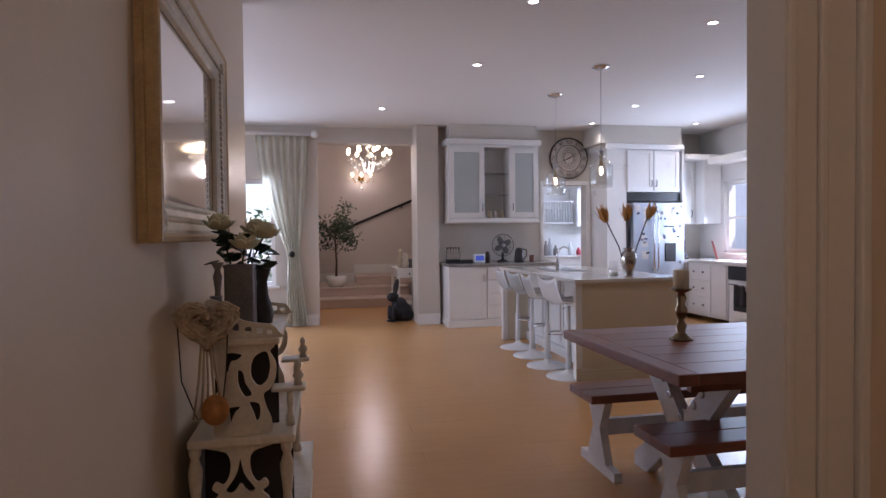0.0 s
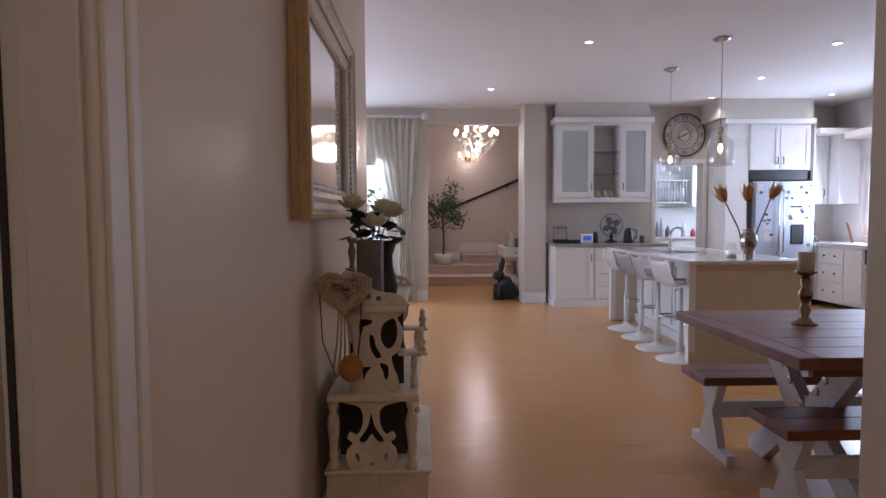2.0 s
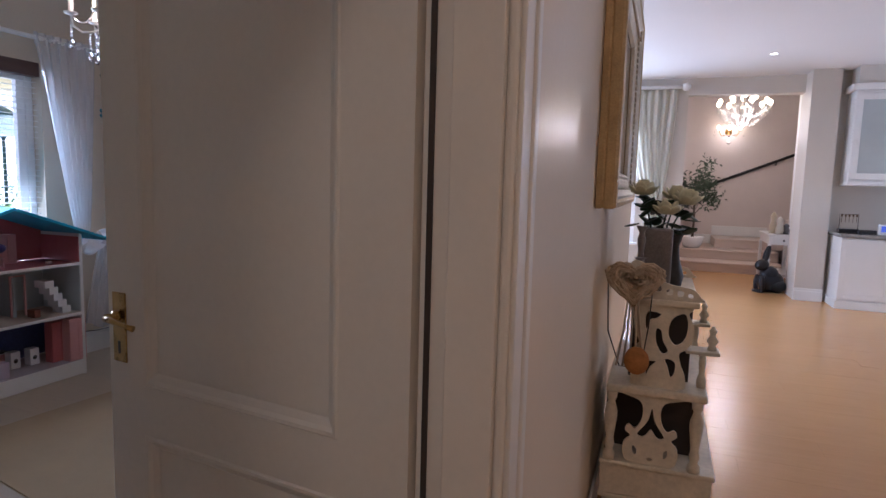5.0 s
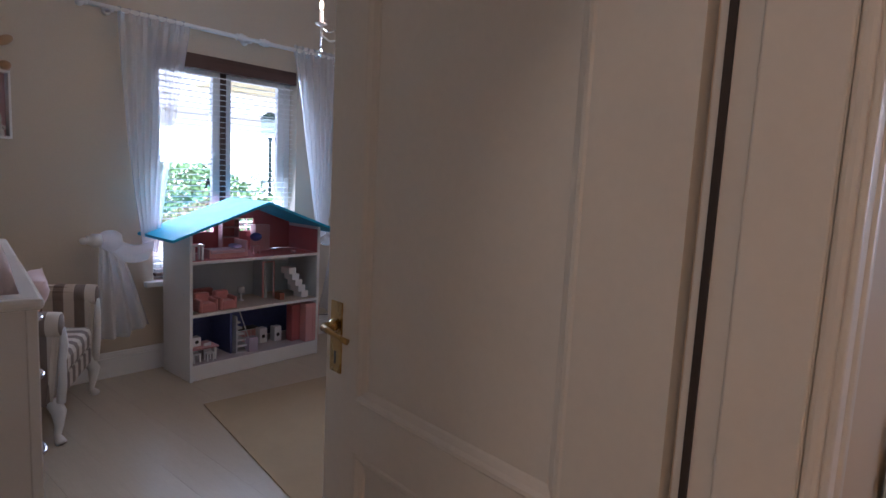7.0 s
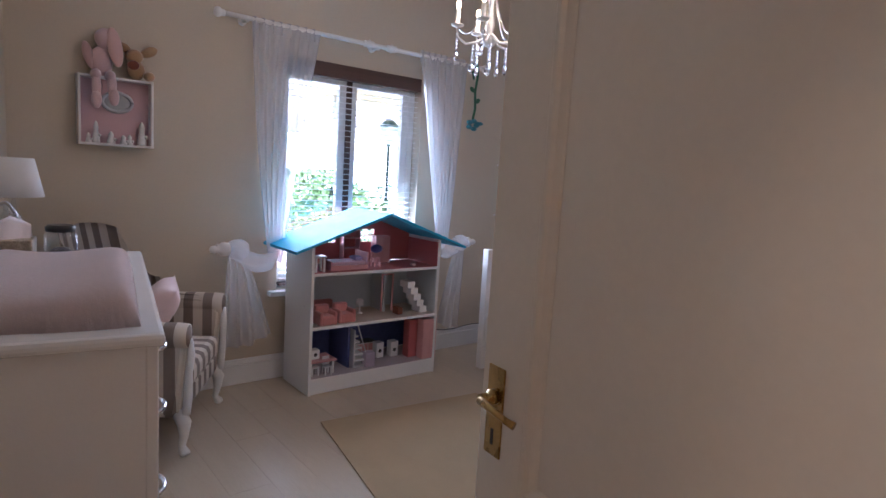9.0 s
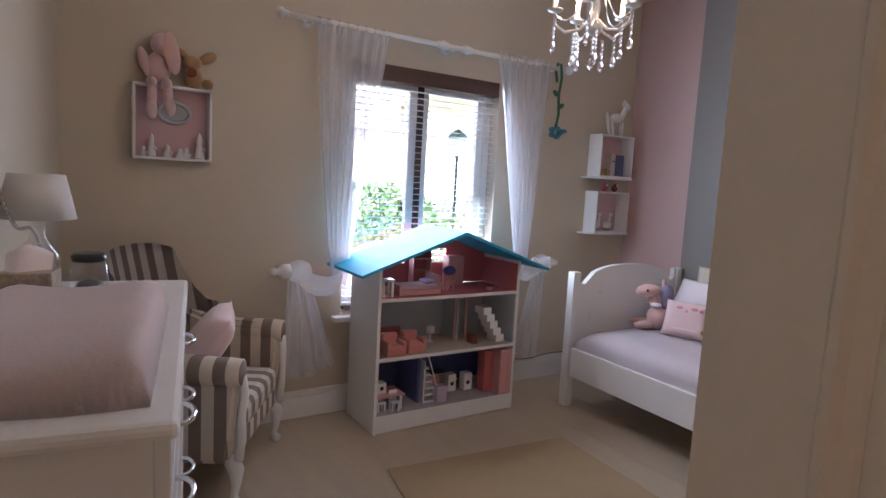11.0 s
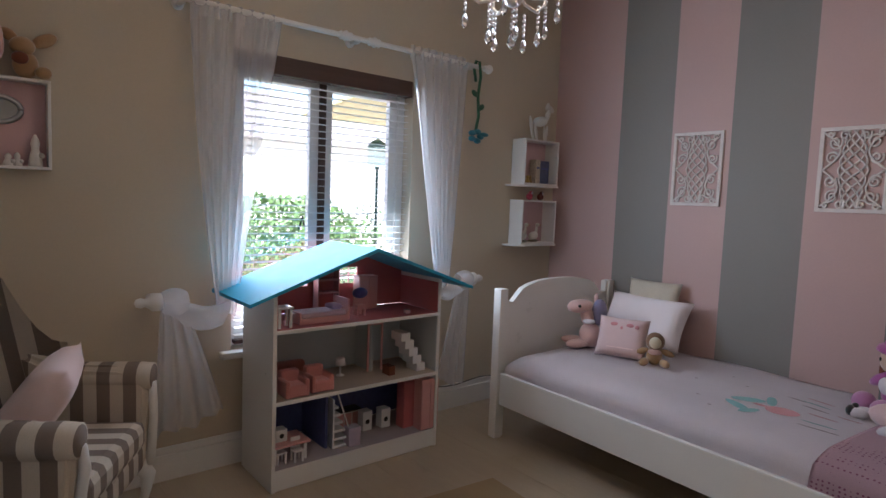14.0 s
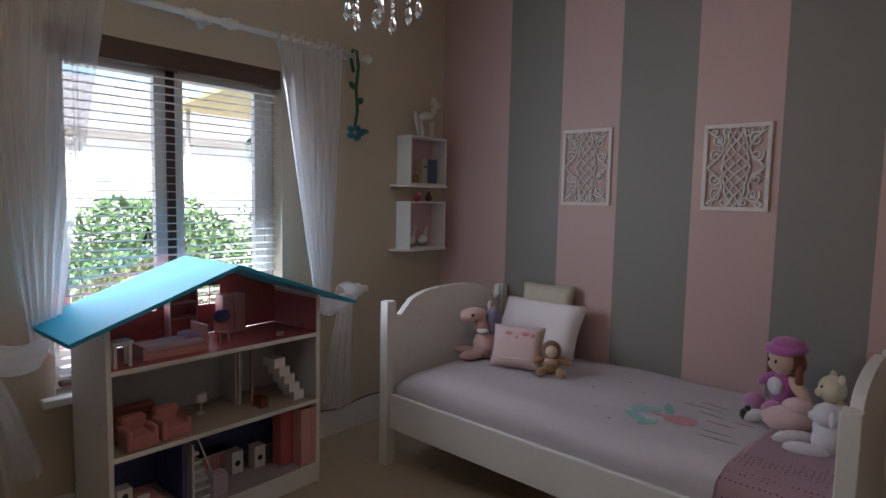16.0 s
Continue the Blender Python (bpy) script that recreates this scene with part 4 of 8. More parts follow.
for x, y, r0, r1, a, mt in ((1.28, 0.42, 0.075, 0.028, 0.5, TEALP), (1.28, 0.32, 0.075, 0.024, -0.4, TEALP), (1.36, 0.48, 0.06, 0.022, 2.0, TEALP), (1.34, 0.30, 0.05, 0.02, 1.0, TEALP), (1.44, 0.40, 0.07, 0.045, 0.2, CORAL), (1.35, 0.40, 0.04, 0.012, 0.1, CORAL)):
    on_duvet(x, y, r0, r1, a, mt)
for i, (x, y, ln) in enumerate(((1.42, 0.60, 0.07), (1.50, 0.66, 0.10), (1.50, 0.60, 0.11), (1.52, 0.54, 0.10), (1.58, 0.46, 0.10), (1.60, 0.36, 0.12), (1.62, 0.30, 0.14), (1.66, 0.52, 0.08))):
    on_duvet(x, y, ln * 0.62, 0.0045, -0.12, (BARP, CORAL, TEALP)[i % 3], "writing_bar")
for x, y in ((0.95, 0.55), (1.10, 0.30), (1.18, 0.62), (1.05, 0.75), (1.20, 0.22)):
    on_duvet(x, y, 0.008, 0.005, 0.3, BARP, "dot")


def plush(name, pieces, mats, label, m, category="soft toy", group=""):
    """A stuffed toy: rounded pieces (centre, radii, tilt, material) in one plain mesh."""
    b = bmesh.new()
    for c, r, tilt, k in pieces:
        n0 = len(b.faces)
        ball(b, c, *r, m=Euler([radians(a) for a in tilt]).to_matrix().to_4x4(), u=12, v=8)
        b.faces.ensure_lookup_table()
        for f in b.faces[n0:]:
            f.material_index = k
    return solo(name, b, mats, label, category, group, m=m)


def bed_at(x, y, z, rz=0):
    return pose(-3.90, 3.46, 0, 0, 0, -2.2) @ pose(x, y, z, 0, 0, rz)


FUR = {n: fabric(n + "_plush", c, 200, 0.15, 0.5, fuzz=0.4) for n, c in dict(pink=(0.66, 0.42, 0.38), lilac=(0.28, 0.26, 0.42), tan=(0.40, 0.24, 0.12), brown=(0.20, 0.10, 0.05), cream=(0.68, 0.58, 0.42), white=(0.68, 0.64, 0.68), purple=(0.42, 0.10, 0.32), mauve=(0.50, 0.22, 0.40), skin=(0.60, 0.40, 0.30), red=(0.18, 0.045, 0.02), dark=(0.02, 0.015, 0.015), rabbit=(0.66, 0.46, 0.46)).items()}
b = bmesh.new()
cushion(b, 0.58, 0.33, 0.17, Matrix())
solo("pillow", b, LINEN, "plump white pillow leaning against the wall", "pillow", m=bed_at(0.385, 0.90, 0.70, 0) @ pose(0, 0, 0, 62, 0, 0))
b = bmesh.new()
cushion(b, 0.36, 0.30, 0.10)
solo("cushion", b, fabric("cream_bordered_cushion", (0.60, 0.54, 0.44), 120, 0.2), "cream cushion with a beaded border behind the pillow", "cushion", m=bed_at(0.38, 0.985, 0.80, 0) @ pose(0, 0, 0, 78, 0, 4))
cu = thing("cushion", bed_at(0.50, 0.52, 0.655, 22) @ pose(0, 0, 0, 66, 0, 0), "small pink cushion with a printed face", "cushion")
b = bmesh.new()
cushion(b, 0.29, 0.24, 0.10)
part("cover", b, fabric("pale_pink_print", (0.68, 0.50, 0.50), 200), cu)
for i, (x, y, w_) in enumerate(((-0.045, 0.065, 0.022), (0.045, 0.065, 0.022), (0.0, 0.045, 0.010), (0.085, 0.06, 0.012))):
    b = bmesh.new()
    ball(b, (x, y, 0.046), w_, 0.012, 0.006)
    part("printed_mark", b, CORAL, cu)
for i, y in enumerate((0.0, -0.025, -0.05, -0.07)):
    b = bmesh.new()
    bx(b, -0.07, 0.05 + 0.01 * i, y - 0.003, y + 0.003, 0.043, 0.0475)
    part("writing_bar", b, PINKCL, cu)
plush("plush_unicorn", [((0, 0, 0.09), (0.06, 0.055, 0.085), (0, 0, 0), 0), ((0.0, -0.02, 0.22), (0.035, 0.035, 0.075), (10, 0, 0), 0), ((0.0, -0.06, 0.285), (0.046, 0.065, 0.045), (15, 0, 0), 0), ((0.03, -0.07, 0.04), (0.03, 0.07, 0.03), (0, 0, 20), 0), ((-0.05, -0.06, 0.035), (0.03, 0.07, 0.03), (0, 0, -20), 0), ((0.0, 0.02, 0.34), (0.012, 0.012, 0.035), (0, 0, 0), 0), ((0.012, 0.035, 0.25), (0.02, 0.04, 0.09), (0, 0, 0), 1), ((0.09, 0.06, 0.07), (0.035, 0.05, 0.08), (20, 0, 0), 1), ((0.044, -0.075, 0.295), (0.006, 0.008, 0.010), (0, 0, 0), 2), ((0.03, -0.02, 0.19), (0.03, 0.03, 0.016), (0, 0, 0), 3)], (FUR["pink"], FUR["lilac"], FUR["dark"], FUR["white"]), "pink plush unicorn with a lilac mane", bed_at(0.24, 0.56, 0.53, -35) @ Matrix.Diagonal((1.45, 1.25, 0.92, 1)))
plush("plush_lion", [((0, 0, 0.06), (0.05, 0.045, 0.06), (0, 0, 0), 0), ((0, -0.01, 0.145), (0.058, 0.045, 0.058), (0, 0, 0), 1), ((0, -0.045, 0.145), (0.036, 0.024, 0.036), (0, 0, 0), 2), ((0.06, -0.05, 0.025), (0.025, 0.05, 0.025), (0, 0, 25), 0), ((-0.06, -0.05, 0.025), (0.025, 0.05, 0.025), (0, 0, -25), 0), ((0.075, 0, 0.08), (0.045, 0.02, 0.02), (0, 20, 0), 0), ((-0.075, 0, 0.08), (0.045, 0.02, 0.02), (0, -20, 0), 0), ((0, -0.03, 0.085), (0.04, 0.022, 0.02), (0, 0, 0), 3)], (FUR["tan"], FUR["brown"], FUR["cream"], FUR["pink"]), "small tan plush lion with brown mane", bed_at(0.69, 0.56, 0.535, 34) @ Matrix.Diagonal((0.9, 0.9, 0.92, 1)))
plush("rag_doll", [((0, 0, 0.13), (0.075, 0.06, 0.11), (0, 0, 0), 0), ((0, -0.01, 0.30), (0.082, 0.072, 0.078), (0, 0, 0), 2), ((0, 0.02, 0.30), (0.10, 0.07, 0.09), (0, 0, 0), 3), ((0, 0.0, 0.37), (0.11, 0.10, 0.035), (10, 0, 0), 0), ((0, 0.015, 0.39), (0.085, 0.08, 0.04), (0, 0, 0), 0), ((0.07, -0.11, 0.05), (0.055, 0.06, 0.055), (0, 0, 0), 1), ((-0.07, -0.11, 0.05), (0.055, 0.06, 0.055), (0, 0, 0), 1), ((0.11, 0.0, 0.17), (0.09, 0.03, 0.03), (0, 35, 0), 4), ((-0.11, 0.0, 0.17), (0.09, 0.03, 0.03), (0, -35, 0), 0), ((0.10, 0.0, 0.22), (0.02, 0.02, 0.08), (0, 0, 0), 3), ((-0.10, 0.0, 0.22), (0.02, 0.02, 0.08), (0, 0, 0), 3), ((0.025, -0.078, 0.305), (0.007, 0.005, 0.012), (0, 0, 0), 5), ((-0.025, -0.078, 0.305), (0.007, 0.005, 0.012), (0, 0, 0), 5), ((0, -0.05, 0.16), (0.05, 0.025, 0.05), (0, 0, 0), 6)], (FUR["purple"], FUR["mauve"], FUR["skin"], FUR["red"], FUR["skin"], FUR["dark"], FUR["white"]), "purple rag doll with red hair and hat", bed_at(1.73, 0.83, 0.525, -38) @ Matrix.Diagonal((0.86, 0.86, 0.82, 1)), "doll")
plush("plush_bear", [((0, 0, 0.07), (0.08, 0.07, 0.075), (0, 0, 0), 0), ((0.0, -0.02, 0.19), (0.075, 0.065, 0.07), (0, 0, 0), 0), ((0.05, 0, 0.25), (0.025, 0.015, 0.025), (0, 0, 0), 0), ((-0.05, 0, 0.25), (0.025, 0.015, 0.025), (0, 0, 0), 0), ((0, -0.08, 0.17), (0.03, 0.02, 0.022), (0, 0, 0), 0), ((0.02, -0.078, 0.205), (0.007, 0.005, 0.008), (0, 0, 0), 1), ((-0.1, -0.06, 0.04), (0.10, 0.035, 0.04), (0, 0, 20), 0), ((0.06, -0.11, 0.04), (0.04, 0.10, 0.04), (0, 0, 0), 0)], (FUR["cream"], FUR["dark"]), "cream plush bear sitting against the footboard", bed_at(1.93, 0.82, 0.525, -60) @ Matrix.Diagonal((0.82, 0.82, 0.86, 1)))
plush("plush_lamb", [((0, 0, 0.08), (0.075, 0.07, 0.085), (0, 0, 0), 0), ((0.0, -0.01, 0.20), (0.065, 0.065, 0.06), (0, 0, 0), 0), ((-0.02, -0.06, 0.185), (0.03, 0.025, 0.025), (0, 0, 0), 0), ((0.07, 0, 0.20), (0.03, 0.015, 0.04), (0, 0, 0), 0), ((-0.07, -0.12, 0.04), (0.04, 0.12, 0.04), (0, 0, 15), 0), ((0.06, -0.10, 0.035), (0.04, 0.10, 0.035), (0, 0, -10), 0), ((-0.09, -0.02, 0.10), (0.06, 0.03, 0.03), (0, 30, 0), 0)], (FUR["white"],), "white plush lamb slumped on the spotted blanket", bed_at(1.965, 0.44, 0.53, -70) @ Matrix.Diagonal((0.76, 0.76, 0.78, 1)))
plush("plush_mouse", [((0, 0, 0.05), (0.10, 0.07, 0.055), (0, 0, 0), 0), ((0.03, 0.02, 0.10), (0.06, 0.05, 0.045), (0, 0, 0), 0), ((-0.13, -0.01, 0.035), (0.04, 0.022, 0.022), (0, 0, 10), 1), ((-0.11, 0.06, 0.03), (0.05, 0.02, 0.02), (0, 0, -10), 2), ((-0.16, -0.01, 0.04), (0.018, 0.022, 0.024), (0, 0, 0), 3), ((-0.16, 0.07, 0.035), (0.016, 0.02, 0.022), (0, 0, 0), 3)], (FUR["rabbit"], FUR["white"], FUR["white"], FUR["dark"]), "pink plush mouse with dark shoes lying down", bed_at(1.80, 0.60, 0.53, 5))

# dresser with drawers
dr = thing("dresser", pose(-3.33, 1.024, 0, 0, 0, -9.5), "white gloss chest of drawers with arched steel handles", "dresser")
DL, DD, DZ = 1.27, 0.45, 1.05
part("carcass", box(0.02, DL - 0.03, -DD + 0.01, -0.035, 0.06, DZ - 0.030, 0.003), LACQ, dr)
b = bmesh.new()
bx(b, 0, DL, -DD, 0, DZ - 0.030, DZ, 0.011)
part("top", b, LACQ, dr, "thick rounded white top")
part("plinth", box(0.03, DL - 0.04, -DD + 0.02, -0.05, 0, 0.06), LACQ, dr)
part("corner_trim", box(DL - 0.055, DL - 0.026, -0.038, -0.012, 0.06, DZ - 0.030, 0.004), LACQ, dr)
part("corner_trim", box(0.016, 0.045, -0.038, -0.012, 0.06, DZ - 0.030, 0.004), LACQ, dr)
for c0, c1 in ((0.05, 0.620), (0.635, 1.210)):
    for z0, z1 in ((0.09, 0.375), (0.39, 0.665), (0.68, 0.835), (0.85, 1.005)):
        b = bmesh.new()
        bx(b, c0, c1, -0.036, -0.016, z0, z1, 0.006)
        d = part("drawer", b, LACQ, dr)
        h = bmesh.new()
        xm, zm = (c0 + c1) / 2, (z0 + z1) / 2
        tube(h, [(xm - 0.06, -0.016, zm), (xm - 0.052, 0.006, zm), (xm - 0.03, 0.018, zm), (xm, 0.022, zm), (xm + 0.03, 0.018, zm), (xm + 0.052, 0.006, zm), (xm + 0.06, -0.016, zm)], 0.006, 8)
        part("handle", h, CHROME, d, "arched steel handle")
# changing mat
b = bmesh.new()


def mat_top(u, v):
    a, c2 = 2 * u - 1, 2 * v - 1
    edge = min(1.0, ((1 - abs(a) ** 8) * (1 - abs(c2) ** 6)) ** 0.4 if abs(a) < 1 and abs(c2) < 1 else 0)
    z = (0.070 + 0.040 * abs(c2) ** 2.0) * edge + 0.004 * math.sin(7 * a + 3 * c2) * edge
    return (0.40 * a * (1 + 0.015 * math.sin(4 * c2)), 0.19 * c2, max(z, 0.0))


sheet(b, mat_top, 40, 26, 0.004)
bx(b, -0.37, 0.37, -0.170, 0.170, 0.0, 0.02, 0.006)
solo("changing_mat", b, fabric("pale_pink_towelling", (0.93, 0.79, 0.77), 300, 0.06, 0.3, fuzz=0.10), "pale pink cotton changing mat on the dresser", "changing mat", m=pose(-3.33, 1.024, DZ, 0, 0, -9.5) @ pose(0.80, -0.235, 0))
DM = pose(-3.33, 1.024, DZ, 0, 0, -9.5)
lamp = thing("table_lamp", DM @ pose(0.16, -0.405, 0), "glass-based table lamp with a white shade", "lamp")
part("base", lathe(bmesh.new(), [(0.05, 0), (0.055, 0.01), (0.03, 0.03), (0.05, 0.07), (0.055, 0.11), (0.02, 0.16), (0.015, 0.22)], 18), CLEAR, lamp, "clear glass base")
b = bmesh.new()
lathe(b, [(0.100, 0.215), (0.072, 0.345), (0.070, 0.344), (0.097, 0.216)], 28)
part("shade", b, fabric("white_lampshade", (0.72, 0.70, 0.68), 300), lamp, "white fabric shade")
jar = thing("glass_jar", DM @ pose(0.34, -0.25, 0), "clear glass jar with a black lid", "jar")
part("jar", lathe(bmesh.new(), [(0.045, 0), (0.048, 0.01), (0.048, 0.10), (0.04, 0.115)], 18), CLEAR, jar)
part("lid", lathe(bmesh.new(), [(0.042, 0.115), (0.044, 0.13), (0.036, 0.137)], 18), BLACK, jar, "black lid")
part("contents", ball(bmesh.new(), (0, 0, 0.035), 0.036, 0.036, 0.03), BLACK, jar, "dark hair clips")
tb = thing("tissue_box", DM @ pose(0.40, -0.375, 0), "patterned tissue box with a pulled tissue", "tissue box")
part("box", box(-0.06, 0.06, -0.06, 0.06, 0, 0.10, 0.004), plain("printed_card", (0.45, 0.38, 0.30), 0.6, var=0.5, scale=40), tb)
b = bmesh.new()
sheet(b, lambda u, v: (0.05 * (u - 0.5) + 0.02 * math.sin(5 * v), 0.05 * (v - 0.5) * 2, 0.10 + 0.07 * (1 - abs(2 * u - 1)) * (1 - 0.4 * abs(2 * v - 1))), 10, 8)
part("tissue", b, LINEN, tb, "white tissue")
b = bmesh.new()
for k in range(30):
    t = k / 29
    ball(b, (0.100 + 0.035 * t - 0.02 * math.sin(math.pi * t), -0.06 + 0.10 * t, 0.27 - 0.15 * t - 0.03 * math.sin(2 * math.pi * t)), 0.0062, u=6, v=5)
solo("bead_string", b, CHROME, "string of silver beads hung over the lamp", "beads", m=DM @ pose(0.16, -0.405, 0.0))

# striped armchair
ch = thing("armchair", pose(-3.90, 1.435, 0, 0, 0, -31), "grey and cream striped armchair with white cabriole legs", "armchair")
SA, SB = striped("striped_upholstery_across", (0.68, 0.60, 0.50), (0.25, 0.195, 0.16), 0.105, 0), striped("striped_upholstery_along", (0.68, 0.60, 0.50), (0.25, 0.195, 0.16), 0.105, 1)
part("seat_frame", box(-0.34, 0.34, -0.54, 0.0, 0.20, 0.31, 0.02), SA, ch)
b = bmesh.new()
bx(b, -0.285, 0.285, -0.47, 0.02, 0.31, 0.43, 0.035)
part("seat_cushion", b, SA, ch)
b = bmesh.new()


def back_fn(u, v):
    a = 2 * u - 1
    top = 1.07 - 0.05 * a * a - 0.13 * abs(a) ** 6
    z = 0.30 + (top - 0.30) * v
    wing = 0.10 * a * a + 0.16 * abs(a) ** 5 * (0.35 + 0.65 * v)
    return (0.02 + (0.40 + 0.04 * v) * a, -0.47 - 0.15 * v + wing, z)


sheet(b, back_fn, 30, 16, 0.11)
bmesh.ops.recalc_face_normals(b, faces=b.faces)
part("backrest", b, SA, ch)
for s in (-1, 1):
    b = bmesh.new()
    x0 = s * 0.335
    prism(b, [(-0.54, 0.20), (-0.02, 0.20), (0.0, 0.34), (0.02, 0.56), (-0.02, 0.63), (-0.10, 0.655), (-0.36, 0.665), (-0.54, 0.74)], x0 - 0.045, x0 + 0.045, "x")
    bmesh.ops.bevel(b, geom=b.edges[:], offset=0.022, segments=3, affect="EDGES")
    part("armrest", b, SB, ch)
    b = bmesh.new()
    lathe(b, [(0.01, 0.01), (0.058, 0.0), (0.062, -0.05), (0.060, -0.42), (0.045, -0.48)], 18, pose(x0 + s * 0.012, 0.025, 0.60, -90, 0, 0) @ pose(0, 0, 0, 0, 0, 0))
    part("arm_roll", b, SB, ch)
    b = bmesh.new()
    tube(b, [(x0, 0.028, 0.58), (x0 - s * 0.01, 0.030, 0.50), (x0 + s * 0.01, 0.026, 0.42), (x0, 0.022, 0.30), (x0, 0.012, 0.21)], 0.020, 8, (0.7, 1, 0.9, 1, 1.1))
    part("arm_trim", b, WHITE, ch, "white carved arm trim")
for x, y in ((-0.32, -0.01), (0.32, -0.01), (-0.30, -0.52), (0.30, -0.52)):
    b = bmesh.new()
    s = 1 if x > 0 else -1
    f = 1 if y > -0.3 else -0.6
    tube(b, [(x, y - 0.02 * f, 0.22), (x + s * 0.015, y + 0.015 * f, 0.16), (x + s * 0.005, y + 0.01 * f, 0.09), (x, y, 0.04), (x + s * 0.012, y + 0.015 * f, 0.012), (x + s * 0.014, y + 0.02 * f, 0.0)], 0.028, 10, (1.3, 1.2, 0.75, 0.6, 0.9, 0.95))
    part("leg", b, WHITE, ch, "white cabriole leg")
b = bmesh.new()
cushion(b, 0.46, 0.46, 0.16)
solo("cushion", b, PINKCL, "soft pink cushion on the striped armchair", "cushion", m=pose(-3.90, 1.435, 0, 0, 0, -31) @ pose(0.06, -0.26, 0.60, 54, 0, 18))

# box shelf with toys
bs = thing("box_shelf", pose(CW, 0.937, 1.472), "white box shelf lined in pink", "shelf")
SW, SH, SDp = 0.358, 0.36, 0.078
PINKL = plain("pink_shelf_lining", (0.60, 0.40, 0.42), 0.6)
for y0, y1, z0, z1 in ((0, SW, 0, 0.012), (0, SW, SH - 0.012, SH), (0, 0.012, 0.012, SH - 0.012), (SW - 0.012, SW, 0.012, SH - 0.012)):
    part("board", box(0.002, SDp, y0, y1, z0, z1, 0.002), WHITE, bs)
part("lining", box(0.002, 0.006, 0.012, SW - 0.012, 0.012, SH - 0.012), PINKL, bs, "pink lining")
ov = thing("oval_frame", pose(CW + 0.012, 0.937 + 0.19, 1.472 + 0.235), "small oval pewter picture frame in the box shelf", "picture frame")
b = bmesh.new()
pts = [(0.004, 0.072 * math.cos(a), 0.050 * math.sin(a)) for a in [2 * math.pi * i / 28 for i in range(29)]]
tube(b, pts, 0.010, 8)
part("frame", b, STEEL, ov)
b = bmesh.new()
ball(b, (0.001, 0, 0), 0.003, 0.066, 0.045)
part("picture", b, plain("pale_oval_picture", (0.42, 0.44, 0.44), 0.4), ov)
for i, (y, h, r) in enumerate(((0.05, 0.05, 0.014), (0.085, 0.115, 0.018), (0.155, 0.065, 0.02), (0.215, 0.05, 0.018), (0.245, 0.055, 0.016), (0.305, 0.13, 0.024))):
    b = bmesh.new()
    lathe(b, [(r, 0), (r * 1.05, h * 0.12), (r * 0.8, h * 0.4), (r * 0.55, h * 0.55), (r * 0.7, h * 0.72), (r * 0.5, h * 0.86), (r * 0.15, h)], 12)
    ball(b, (r * 0.5, r * 0.8, h * 0.35), r * 0.5, u=8, v=6)
    solo("figurine", b, plain("white_bisque", (0.74, 0.72, 0.70), 0.5), "small white porcelain figurine in the box shelf", "figurine", "figurines", m=pose(CW + 0.042, 0.937 + y, 1.484))
plush("plush_rabbit", [((0, 0, 0.075), (0.05, 0.055, 0.08), (0, 0, 0), 0), ((0.02, 0.02, 0.19), (0.048, 0.055, 0.055), (0, 0, 0), 0), ((0.055, 0.055, 0.15), (0.02, 0.038, 0.10), (10, 0, 10), 1), ((0.01, -0.06, 0.10), (0.025, 0.025, 0.07), (15, 0, 0), 0), ((0.06, -0.035, 0.0), (0.06, 0.025, 0.028), (0, 0, 0), 0), ((0.06, 0.03, 0.0), (0.06, 0.025, 0.028), (0, 0, 0), 0), ((0.085, -0.035, -0.06), (0.02, 0.022, 0.08), (0, 0, 0), 0), ((0.085, 0.035, -0.05), (0.02, 0.022, 0.07), (0, 0, 0), 0), ((0.095, -0.038, -0.13), (0.026, 0.026, 0.045), (0, 0, 0), 0), ((0.095, 0.042, -0.11), (0.026, 0.026, 0.045), (0, 0, 0), 0)], (FUR["rabbit"], FUR["pink"]), "pink long-eared plush rabbit with dangling legs", pose(CW + 0.04, 1.05, 1.832))
plush("plush_fawn", [((0, 0, 0.055), (0.04, 0.045, 0.055), (0, 0, 0), 0), ((0.01, -0.01, 0.125), (0.036, 0.045, 0.038), (0, 0, 0), 0), ((0.0, 0.065, 0.16), (0.015, 0.05, 0.026), (30, 0, 0), 0), ((0.0, -0.055, 0.165), (0.015, 0.035, 0.022), (-30, 0, 0), 0), ((0.045, 0.055, 0.025), (0.03, 0.03, 0.025), (0, 0, 0), 0), ((0.04, -0.02, 0.075), (0.012, 0.03, 0.025), (0, 0, 0), 1)], (FUR["tan"], FUR["red"]), "small brown plush fawn on the box shelf", pose(CW + 0.04, 1.215, 1.832))

# corner shelves
cs = thing("corner_shelf", pose(CW, 4.055, 0), "stacked white corner box shelves lined in pink", "shelf")
for z0, z1 in ((1.545, 1.865), (1.118, 1.435)):
    for y0, y1, a, c2 in ((0, 0.36, z0, z0 + 0.012), (0, 0.36, z1 - 0.012, z1), (0, 0.012, z0 + 0.012, z1 - 0.012), (0.348, 0.36, z0 + 0.012, z1 - 0.012)):
        part("board", box(0.002, 0.13, y0, y1, a, c2, 0.002), WHITE, cs)
    part("lining", box(0.002, 0.007, 0.012, 0.348, z0 + 0.012, z1 - 0.012), PINKL, cs)
for z in (1.531, 1.106):
    b = bmesh.new()
    prism(b, [(0.002, -0.06), (0.05, -0.055), (0.10, -0.02), (0.14, 0.03), (0.14, 0.36), (0.002, 0.36)], z, z + 0.012, "z")
    part("base_board", b, WHITE, cs)
